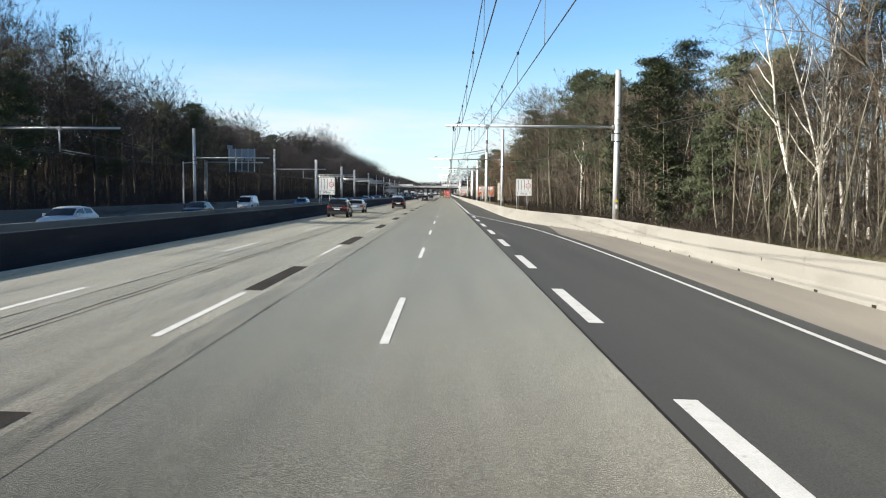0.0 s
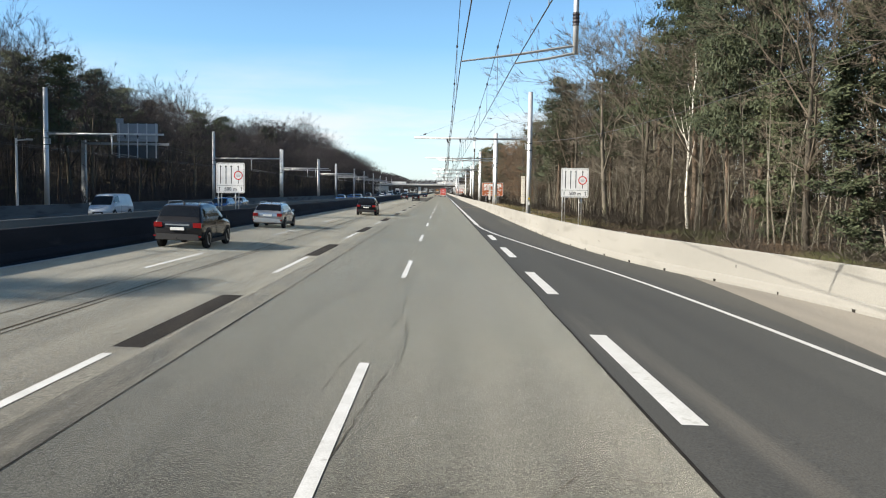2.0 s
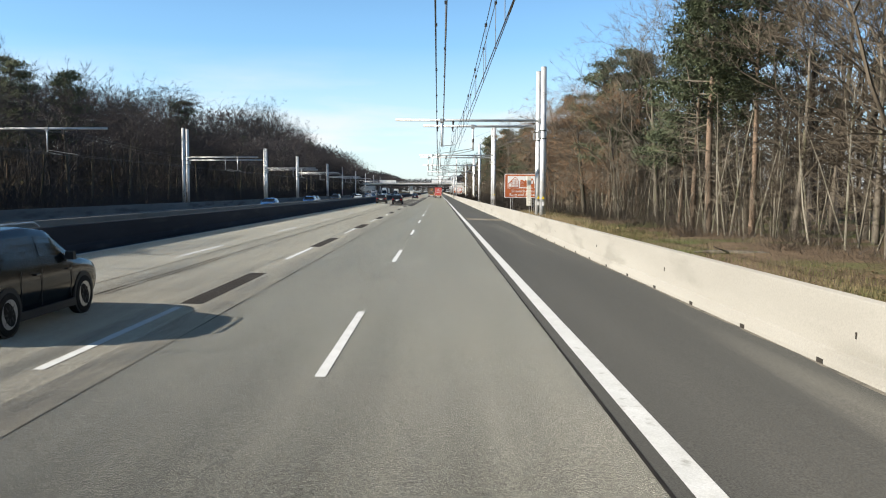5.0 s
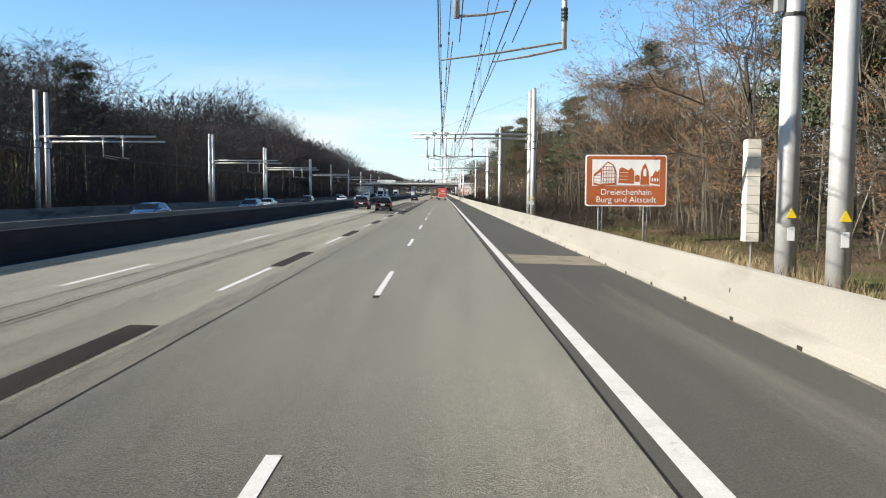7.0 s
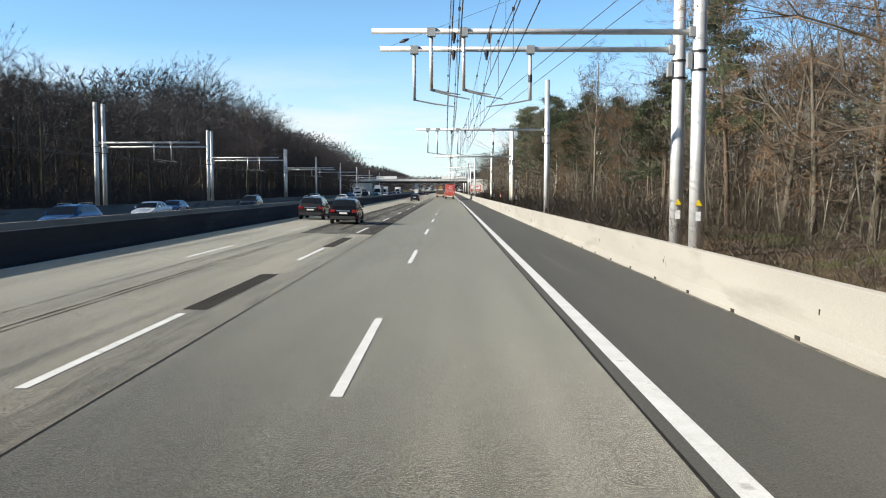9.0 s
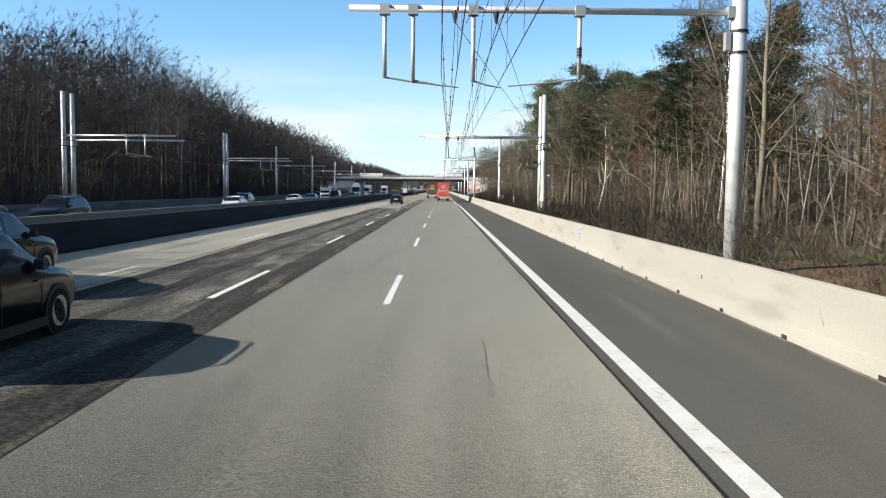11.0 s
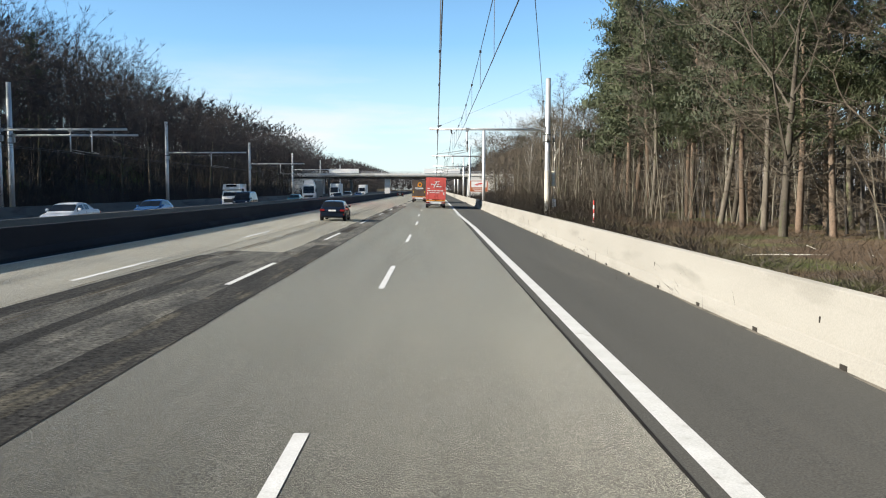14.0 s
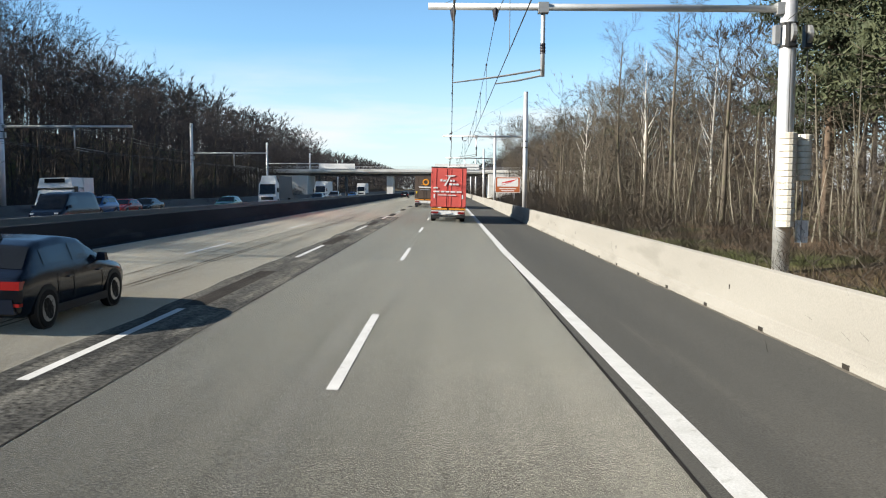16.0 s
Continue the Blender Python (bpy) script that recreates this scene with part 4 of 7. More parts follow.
# ---- signs ----
def text_mesh(body, size, x, z, y, align="CENTER"):
    cu = bpy.data.curves.new("lettering", "FONT")
    cu.body, cu.size, cu.align_x, cu.align_y = body, size, align, "CENTER"
    cu.extrude = 0.002
    tmp = bpy.data.objects.new("lettering", cu)
    scene.collection.objects.link(tmp)
    me = bpy.data.meshes.new_from_object(tmp.evaluated_get(bpy.context.evaluated_depsgraph_get()))
    bpy.data.objects.remove(tmp)
    me.transform(Matrix.Translation((x, y, z)) @ Matrix.Rotation(radians(90), 4, "X"))
    return me


def lettering(body, size, x, z, y, material, parent, align="CENTER"):
    me = text_mesh(body, size, x, z, y, align)
    me.materials.clear()
    me.materials.append(MAT[material])
    ob = new("lettering", me)
    ob.parent = parent
    return ob


def lattice_posts(t, xs, base, top, y=0.09):
    for x in xs:
        p = part("post", MB().rod((x - 0.1, y, base), (x - 0.1, y, top), 0.035, 8), "galv", t, smooth=True)
        q = part("post", MB().rod((x + 0.1, y + 0.12, base), (x + 0.1, y + 0.12, top), 0.035, 8), "galv", t, smooth=True)
        z, s = base, 1
        mb = MB()
        while z < top - 0.5:
            mb.rod((x - 0.1 * s, y + 0.06, z), (x + 0.1 * s, y + 0.06, z + 0.45), 0.012, 4)
            z, s = z + 0.45, -s
        part("lattice", mb, "galv_dull", p)


def lane_sign(x, y, z0):
    w, h = 1.96, 2.08
    t = thing("lane_sign", "white rectangular lane sign with black arrows and a red ring", "traffic sign", "lane signs", pose(x, y, z0))
    p = part("panel", MB().slab(round_rect(0, w, 0, h, 0.09), 0, 0.03), "sign_white", t)
    part("border", ring_plate(0.05, w - 0.05, 0.05, h - 0.05, 0.07, 0.018), "black", p)
    part("divider", MB().slab([(0.06, 0.50), (w - 0.06, 0.50), (w - 0.06, 0.518), (0.06, 0.518)], -0.006, -0.001), "black", p)
    for i, ax in enumerate((0.30, 0.67, 1.04)):
        part("arrow", arrow_plate(ax, 0.64, 1.90, 0.024, 0.085), "black", p)
    part("arrow", arrow_plate(1.52, 1.52, 1.90, 0.022, 0.085), "black", p)
    part("arrow_stem", MB().slab([(1.50, 0.64), (1.54, 0.64), (1.54, 0.92), (1.50, 0.92)], -0.006, -0.001), "black", p)
    part("prohibition_ring", disc_ring(1.52, 1.22, 0.24, 0.31), "red", p, "red ring with unreadable text in it")
    for dz, ww in ((0.02, 0.17), (-0.06, 0.12)):
        part("text_bar", MB().slab([(1.52 - ww, 1.22 + dz - 0.02), (1.52 + ww, 1.22 + dz - 0.02), (1.52 + ww, 1.22 + dz + 0.02), (1.52 - ww, 1.22 + dz + 0.02)], -0.006, -0.001), "sign_grey", p)
    lettering("500 m", 0.34, w / 2, 0.27, -0.006, "black", p)
    part("arrow", arrow_plate(0.22, 0.14, 0.42, 0.018, 0.06), "black", p)
    part("arrow", arrow_plate(w - 0.22, 0.14, 0.42, 0.018, 0.06), "black", p)
    part("top_clip", MB().box(0.30, 0.36, 0.0, 0.05, h, h + 0.05), "galv_dull", p)
    part("top_clip", MB().box(w - 0.42, w - 0.36, 0.0, 0.05, h, h + 0.05), "galv_dull", p)
    lattice_posts(t, (0.22, w - 0.55), -z0 - 0.05, h - 0.1)
    return t


def ring_plate(x0, x1, z0, z1, r, w):
    a, b = round_rect(x0, x1, z0, z1, r), round_rect(x0 + w, x1 - w, z0 + w, z1 - w, max(r - w, 0.01))
    mb = MB()
    n = len(a)
    mb.v = [(x, -0.005, z) for x, z in a] + [(x, -0.005, z) for x, z in b]
    mb.f = [(i, (i + 1) % n, n + (i + 1) % n, n + i) for i in range(n)]
    return mb


def disc_ring(cx, cz, r0, r1, n=28, y=-0.006):
    mb = MB()
    mb.v = [(cx + r * math.cos(2 * math.pi * i / n), y, cz + r * math.sin(2 * math.pi * i / n)) for r in (r1, r0) for i in range(n)]
    mb.f = [(i, (i + 1) % n, n + (i + 1) % n, n + i) for i in range(n)]
    return mb


def arrow_plate(x, z0, z1, w, head):
    return MB().slab([(x - w, z0), (x + w, z0), (x + w, z1 - head * 1.2), (x + head, z1 - head * 1.3), (x, z1), (x - head, z1 - head * 1.3), (x - w, z1 - head * 1.2)], -0.006, -0.001)


lane_sign(8.76, 103.0, 2.26)
lane_sign(-15.35, 101.2, 2.24)


def tourist_sign(x, y, z0, first=True):
    w, h = 3.85, 2.42
    t = thing("tourist_sign", "brown tourist sign with a white town picture on two posts" if first else "white and brown tourist sign with a red sweeping drawing",
              "traffic sign", "tourist signs", pose(x, y, z0))
    p = part("panel", MB().slab(round_rect(0, w, 0, h, 0.12), 0, 0.05), "sign_white", t)
    part("brown_field", MB().slab(round_rect(0.06, w - 0.06, 0.06, h - 0.06, 0.09), -0.006, -0.001), "sign_brown", p)
    pic = part("picture", MB().slab([(0.32, 0.95), (w - 0.32, 0.95), (w - 0.32, h - 0.22), (0.32, h - 0.22)], -0.012, -0.007), "sign_white", p)

    def shape(name, pts, m="sign_brown", y0=-0.018, y1=-0.013):
        part(name, MB().slab(pts, y0, y1), m, pic)
    if first:
        # timber-framed house with a steep gable
        shape("gable_house", [(0.38, 1.02), (0.72, 0.94), (1.46, 1.02), (1.46, 1.62), (1.30, 1.98), (1.05, 2.12), (0.80, 1.86), (0.38, 1.48)])
        shape("gable_wall", [(0.76, 1.06), (1.42, 1.10), (1.42, 1.60), (1.27, 1.92), (1.06, 2.05), (0.80, 1.80)], "sign_white", -0.024, -0.019)
        shape("side_wall", [(0.42, 1.10), (0.72, 1.04), (0.72, 1.62), (0.42, 1.40)], "sign_white", -0.024, -0.019)
        for i in range(5):
            zz = 1.16 + 0.17 * i
            shape("timber_rail", [(0.76, zz), (1.42 - 0.04 * max(0, i - 2), zz + 0.02), (1.42 - 0.04 * max(0, i - 2), zz + 0.045), (0.76, zz + 0.025)], "sign_brown", -0.03, -0.025)
            xx = 0.84 + 0.13 * i
            shape("timber_post", [(xx, 1.08), (xx + 0.022, 1.08), (xx + 0.022, 1.85), (xx, 1.85)], "sign_brown", -0.03, -0.025)
        for i in range(3):
            shape("timber_rail", [(0.42, 1.16 + 0.14 * i), (0.72, 1.12 + 0.16 * i), (0.72, 1.14 + 0.16 * i), (0.42, 1.18 + 0.14 * i)], "sign_brown", -0.03, -0.025)
        # castle wall, church tower, gabled row
        shape("castle_wall", [(1.56, 1.10), (2.30, 1.06), (2.30, 1.66), (2.18, 1.82), (2.02, 1.70), (1.74, 1.84), (1.60, 1.76)])
        for i in range(3):
            shape("stone_course", [(1.62, 1.25 + 0.17 * i), (2.0, 1.24 + 0.17 * i), (2.0, 1.255 + 0.17 * i), (1.62, 1.265 + 0.17 * i)], "sign_white", -0.024, -0.019)
        shape("church_tower", [(2.60, 1.02), (3.02, 1.02), (2.98, 1.62), (2.90, 1.86), (2.80, 2.04), (2.70, 1.86), (2.62, 1.62)])
        shape("church_window", [(2.74, 1.42), (2.88, 1.42), (2.88, 1.70), (2.81, 1.80), (2.74, 1.70)], "sign_white", -0.024, -0.019)
        shape("low_house", [(2.34, 1.16), (2.56, 1.16), (2.56, 1.42), (2.45, 1.50), (2.34, 1.42)])
        shape("gabled_row", [(3.06, 1.10), (3.50, 1.02), (3.50, 1.76), (3.40, 1.62), (3.30, 1.70), (3.18, 1.46), (3.08, 1.40)])
        for i in range(3):
            shape("row_window", [(3.14 + 0.12 * i, 1.18), (3.21 + 0.12 * i, 1.18), (3.21 + 0.12 * i, 1.32), (3.14 + 0.12 * i, 1.32)], "sign_white", -0.024, -0.019)
        shape("path_line", [(1.0, 0.98), (3.4, 0.965), (3.4, 0.985), (1.0, 1.0)], "sign_brown")
        lettering("Dreieichenhain", 0.40, w / 2 + 0.02, 0.66, -0.012, "sign_white", p)
        lettering("Burg und Altstadt", 0.40, w / 2 + 0.02, 0.30, -0.012, "sign_white", p)
    else:
        shape("red_sweep", [(0.6, 1.10), (1.4, 1.25), (2.5, 1.62), (3.2, 1.98), (3.3, 2.06), (2.2, 1.86), (1.2, 1.62), (0.9, 1.42), (1.6, 1.5), (2.4, 1.6), (1.4, 1.32)], "red")
        for zz, ww in ((0.62, 1.3), (0.30, 1.0)):
            part("text_bar", MB().slab([(w / 2 - ww, zz - 0.06), (w / 2 + ww, zz - 0.06), (w / 2 + ww, zz + 0.06), (w / 2 - ww, zz + 0.06)], -0.012, -0.007), "sign_white", p)
    lattice_posts(t, (0.75, w - 0.95), -z0 - 0.05, h - 0.15)
    return t


tourist_sign(7.5, 195.5, 1.87)
tourist_sign(7.7, 492.0, 1.9, False)

# gantry for the oncoming lanes, seen from behind
t = thing("sign_gantry", "grey cantilever gantry with sign panels seen from behind", "gantry", m=pose(-38.6, 134.0, 0))
part("column", MB().box(-0.25, 0.25, -0.25, 0.25, -0.2, 7.6, taper=0.1), "galv_dull", t)
part("arm", MB().box(0.0, 9.2, -0.12, 0.12, 7.1, 7.35), "galv_dull", t)
sp = part("sign_panel", MB().box(3.6, 8.0, -0.05, 0.05, 7.5, 9.4), "sign_grey", t, "back of a large sign panel")
part("sign_panel", MB().box(3.6, 8.0, -0.05, 0.05, 5.7, 7.0), "sign_dark", t, "dark back of a lower sign panel")
for i in range(5):
    part("stiffener", MB().box(3.8 + i * 1.0, 3.9 + i * 1.0, -0.14, -0.051, 5.7, 9.45), "galv", t)
part("small_panel", MB().box(3.5, 4.3, -0.05, 0.05, 9.4, 9.95), "sign_grey", t)

t = thing("camera_pole", "slim grey pole with a small double arm", "pole", m=pose(-36.2, 115.0, 0))
part("pole", MB().rod((0, 0, -0.2), (0, 0, 6.6), 0.12, 10, 0.09), "galv", t)
part("arm", MB().rod((-0.1, 0, 6.4), (1.3, 0, 6.5), 0.05, 8), "galv", t)
part("lamp_head", MB().box(0.9, 1.4, -0.1, 0.1, 6.42, 6.58), "sign_grey", t)


def marker_post(x, y, h, kind):
    t = thing("marker_post", {"rw": "red and white striped marker post", "w": "short white plastic marker post", "y": "white marker post with a yellow patch low down"}[kind],
              "marker post", "marker posts", pose(x, y, 0.05 if x < 15 else 0.40))
    n = 6 if kind == "rw" else 2
    for i in range(n):
        m = ("red" if i % 2 == (n - 1) % 2 else "white") if kind == "rw" else ("yellow" if kind == "y" and i == 0 else "white")
        part("band", MB().rod((0, 0, h * i / n), (0, 0, h * (i + 1) / n), 0.045, 10), m, t)
    part("post_cap", MB().tube(((0, 0, h), (0, 0, h + 0.03)), (0.045, 0.03), 10), "red" if kind == "rw" else "white", t)
    return t


marker_post(11.0, 372.4, 1.65, "rw")
marker_post(21.0, 376.3, 1.5, "y")
marker_post(22.7, 367.8, 1.2, "y")
pl = thing("kilometre_plate", "small blue plate stuck on the concrete wall", "plate", m=pose(barrier_x(285.9) + 0.165, 285.9, 0.44, 0, 0, 0))
part("plate", MB().box(-0.012, 0.0, -0.22, 0.22, 0.0, 0.34), "white", pl)
part("plate_face", MB().box(-0.016, -0.0125, -0.205, 0.205, 0.014, 0.326), "blue", pl, "blue face inside a white rim")
for ya in (-0.13, -0.05, 0.03, 0.11):
    part("text_bar", MB().box(-0.022, -0.0165, ya, ya + 0.03, 0.10, 0.22), "white", pl)


# ---- overpass ----
MAT["bridge_pale"] = node_mat("pale_bridge_concrete", (0.66, 0.65, 0.62), (0.74, 0.73, 0.70), 0.4, 0.85, 0.1, 8, 0.2, stretch=(0.4, 1, 1.5), c3=(0.50, 0.49, 0.46), spot=0.62, spot_scale=0.5)
BY = 577.0
t = thing("overpass_bridge", "long low concrete overpass with slim piers and a steel rail", "bridge", kind="structure", m=pose(0, BY, 0))
part("deck", MB().sweep([(-4.3, 6.2), (4.3, 6.2), (5, 6.6), (5, 6.85), (4.6, 6.95), (-4.6, 6.95), (-5, 6.85), (-5, 6.6)], [-90, -40, 0, 60], lambda s, u, w: (s, u, w)), "bridge_pale", t)
# Darker concrete on the girder: the deck's shade is put into its colour.
part("deck_girder", MB().box(-90, 60, -2.6, 2.6, 5.6, 6.2), "barrier_old", t)
part("parapet", MB().box(-90, 60, -5.08, -4.85, 6.62, 7.25), "bridge_pale", t)
for x in range(-88, 60, 3):
    part("rail_post", MB().box(x - 0.04, x + 0.04, -5.0, -4.92, 7.25, 7.9), "galv", t)
for z in (7.5, 7.85):
    part("rail", MB().box(-90, 60, -5.0, -4.94, z, z + 0.07), "galv", t)
part("pier", MB().box(-15.2, -13.6, -3.0, 3.0, -0.2, 5.6), "bridge_pale", t, "broad pale median pier")
for x in (-32.4, -25.5):
    part("pier", MB().tube(((x, -2, -0.3), (x, -2, 5.6)), (0.35, 0.35), 12), "barrier_old", t)
part("abutment", MB().box(10.4, 27, -6, 6, -0.5, 6.18), "bridge_pale", t, "pale concrete end wall")
part("abutment", MB().box(-46, -34.8, -6, 6, -0.5, 5.58), "bridge_pale", t, "pale concrete end wall")
part("wing_wall", MB().slab([(-60, 5.9), (-46, 5.9), (-37, 0.2), (-46, 0.2)], -6.4, -6.0), "bridge_pale", t)
part("banner", MB().box(-32, -23, -5.25, -5.1, 7.3, 8.6), "white", t, "white vehicles and boards above the rail")
part("banner", MB().box(-3, 8, -5.25, -5.1, 7.3, 8.7), "white", t, "white vehicles and boards above the rail")


# ---- woods ----
def limb(mb, p, d, length, r, rng, depth, spec, n):
    """A bent branch and, from it, its side branches; the last order are fine twigs."""
    if depth == len(spec["steps"]):
        p, d = Vector(p), Vector(d).normalized()
        for _ in range(3):
            e = (d + Vector((rng.uniform(-1, 1), rng.uniform(-1, 1), rng.uniform(-0.5, 0.9))) * 0.6).normalized() * length * rng.uniform(0.7, 1.3)
            o = e.orthogonal().normalized() * max(r, spec["fine"])
            mb.poly((p - o, p + o, p + e))
        return
    steps = spec["steps"][depth]
    pts, rad = [Vector(p)], [r]
    d = Vector(d).normalized()
    for i in range(steps):
        d = (d + Vector((rng.uniform(-1, 1), rng.uniform(-1, 1), rng.uniform(-0.6, 0.9) + spec["rise"])) * spec["bend"]).normalized()
        pts.append(pts[-1] + d * (length / steps))
        rad.append(max(r * (1 - (i + 1) / steps * 0.82), 0.008))
    mb.tube(pts, rad, n, caps=False)
    kids = spec["kids"][depth]
    for c in range(kids):
        s = spec["start"][depth] + (1 - spec["start"][depth]) * (c + rng.random()) / kids
        i = min(int(s * steps), steps - 1)
        q = pts[i].lerp(pts[i + 1], s * steps - i)
        axis = (pts[i + 1] - pts[i]).normalized()
        side = Vector((rng.uniform(-1, 1), rng.uniform(-1, 1), rng.uniform(-0.25, 0.65)))
        dd = axis * spec["along"][depth] + (side - axis * side.dot(axis)).normalized()
        limb(CROWN if depth == 0 else mb, q, dd, length * spec["short"][depth] * (1.15 - 0.55 * s) * rng.uniform(0.75, 1.2), rad[i] * spec["thin"][depth], rng, depth + 1, spec, 3 if depth else 4)


CROWN = MB()
SLIM = dict(steps=(8, 3, 3), kids=(24, 6, 6), start=(0.22, 0.2, 0.05), along=(1.2, 1.0, 0.9), short=(0.26, 0.55, 0.7), thin=(0.34, 0.5, 0.55), rise=0.15, bend=0.10, fine=0.009)


def grow(seed, height, r, spec, lean=(0, 0)):
    """Meshes of a bare tree: its trunk and its branches."""
    global CROWN
    rng = random.Random(seed)
    CROWN, trunk = MB(), MB()
    limb(trunk, (0, 0, -0.3), (lean[0], lean[1], 1), height, r, rng, 0, spec, 7)
    return trunk, CROWN


def twig_fan(mb, p, d, count, length, w, rng, spread=0.75):
    """Fine twigs that fan out from the end of a branch."""
    for _ in range(count):
        e = (d + Vector((rng.uniform(-1, 1), rng.uniform(-1, 1), rng.uniform(-0.6, 0.95))) * spread).normalized() * length * rng.uniform(0.45, 1.2)
        o = e.orthogonal().normalized() * w * rng.uniform(0.6, 1.2)
        q = p + Vector((rng.uniform(-0.06, 0.06), rng.uniform(-0.06, 0.06), rng.uniform(-0.06, 0.06))) - d * rng.uniform(0.0, 0.5) * length
        mb.poly((q - o, q + o, q + e))


def fork(mb, p, d, length, r, rng, level, spec):
    """A branch that divides at its end, again and again, into a rounded spray of twigs."""
    last = level == len(spec["split"])
    bend = Vector((rng.uniform(-1, 1), rng.uniform(-1, 1), rng.uniform(-0.5, 0.8))) * 0.22
    q = p + (d + bend * 0.6).normalized() * length * 0.5
    d2 = (d - bend * 0.5 + Vector((0, 0, spec["rise"]))).normalized()
    e = q + d2 * length * 0.5
    r2 = max(r * 0.72, spec["fine"])
    if last:
        o = d.orthogonal().normalized() * max(r, spec["fine"])
        mb.poly((p - o, p + o, e))
        twig_fan(mb, e, d2, spec["tips"], spec["twig"], spec["fine"], rng)
        twig_fan(mb, q, d2, spec["tips"] // 2, spec["twig"] * 0.8, spec["fine"], rng, 1.0)
        return
    mb.tube((p, q, e) if level < 2 else (p, e), (r, (r + r2) / 2, r2) if level < 2 else (r, r2), 4 if level < 2 else 3, caps=False)
    if level:
        twig_fan(mb, q, d2, spec["side"], spec["twig"], spec["fine"], rng, 1.1)
    k_ = spec["split"][level]
    a0 = rng.uniform(0, 6.283)
    u = d2.orthogonal().normalized()
    w = d2.cross(u)
    for c in range(k_):
        a = a0 + 6.283 * c / k_ + rng.uniform(-0.5, 0.5)
        tilt = spec["spread"] * rng.uniform(0.5, 1.25)
        dd = (d2 * math.cos(tilt) + (u * math.cos(a) + w * math.sin(a)) * math.sin(tilt)).normalized()
        fork(mb, e, dd, length * spec["short"] * rng.uniform(0.8, 1.15), r2 * 0.78, rng, level + 1, spec)


DOME = dict(limbs=6, low=6, split=(3, 2, 3, 2), spread=0.60, short=0.74, rise=0.10, side=4, tips=7, twig=0.85, fine=0.010, tilt=0.62, part=0.36)


def dome(seed, height, r, spec, trunk=None, crown=None, base=(0, 0, 0)):
    """Meshes of a bare round-headed tree: a trunk that divides into rising limbs."""
    rng = random.Random(seed)
    trunk, crown = trunk or MB(), crown or MB()
    b, first = Vector(base), len(crown.v)
    lx, ly = rng.uniform(-0.05, 0.05) * height, rng.uniform(-0.05, 0.05) * height
    def axis(f):
        return b + Vector((lx * f + 0.1 * math.sin(5 * f + seed), ly * f + 0.1 * math.cos(4 * f + seed), f * height))
    sides = 5 if spec.get("coarse") else 7
    fs = (-0.02, 0.12, 0.28, 0.45, 0.60, 0.74)
    trunk.tube([axis(f) for f in fs], [r * (1.15 - 1.1 * max(f, 0)) for f in fs], sides, caps=False)
    depth = sum(spec["short"] ** i for i in range(len(spec["split"]) + 1)) * 0.86
    for c in range(spec["limbs"]):
        f = spec["part"] + (0.72 - spec["part"]) * (c + 0.5 * rng.random()) / max(spec["limbs"] - 1, 1)
        f = min(f, 0.735)
        a = c * 2.4 + rng.uniform(-0.5, 0.5)
        tilt = spec["tilt"] * rng.uniform(0.55, 1.25) * (1.25 - 0.9 * (f - spec["part"]))
        d = Vector((math.cos(a) * math.sin(tilt), math.sin(a) * math.sin(tilt), math.cos(tilt)))
        fork(crown, axis(f), d, (1.0 - f) * height / depth * rng.uniform(0.9, 1.1), r * 0.42 * (1.2 - f), rng, 0, spec)
    for c in range(spec["low"]):
        f = rng.uniform(0.12, 0.5)
        a = rng.uniform(0, 6.283)
        d = Vector((math.cos(a), math.sin(a), rng.uniform(-0.1, 0.7))).normalized()
        fork(crown, axis(f), d, 0.085 * height * rng.uniform(0.7, 1.3), r * 0.16, rng, max(len(spec["split"]) - 2, 0), spec)
    up = height / max(v[2] - b.z for v in crown.v[first:])      # the crown's top is the tree's height
    for mb, start in ((crown, first), (trunk, len(trunk.v) - len(fs) * sides)):
        mb.v[start:] = [(x, y, b.z + (z - b.z) * up) for x, y, z in mb.v[start:]]
    return trunk, crown


def leaf_tris(mb, centre, spread, count, size, rng, up=0.3, flat=(0.10, 0.20), thick=0.7):
    for _ in range(count):
        c = Vector(centre) + Vector((rng.gauss(0, 1), rng.gauss(0, 1), rng.gauss(0, thick))) * spread
        a = Vector((rng.uniform(-1, 1), rng.uniform(-1, 1), rng.uniform(-1, 1) + up)).normalized() * size * rng.uniform(0.6, 1.3)
        b = a.orthogonal().normalized() * size * rng.uniform(*flat)
        mb.poly((c - a * 0.5 - b, c - a * 0.5 + b, c + a))


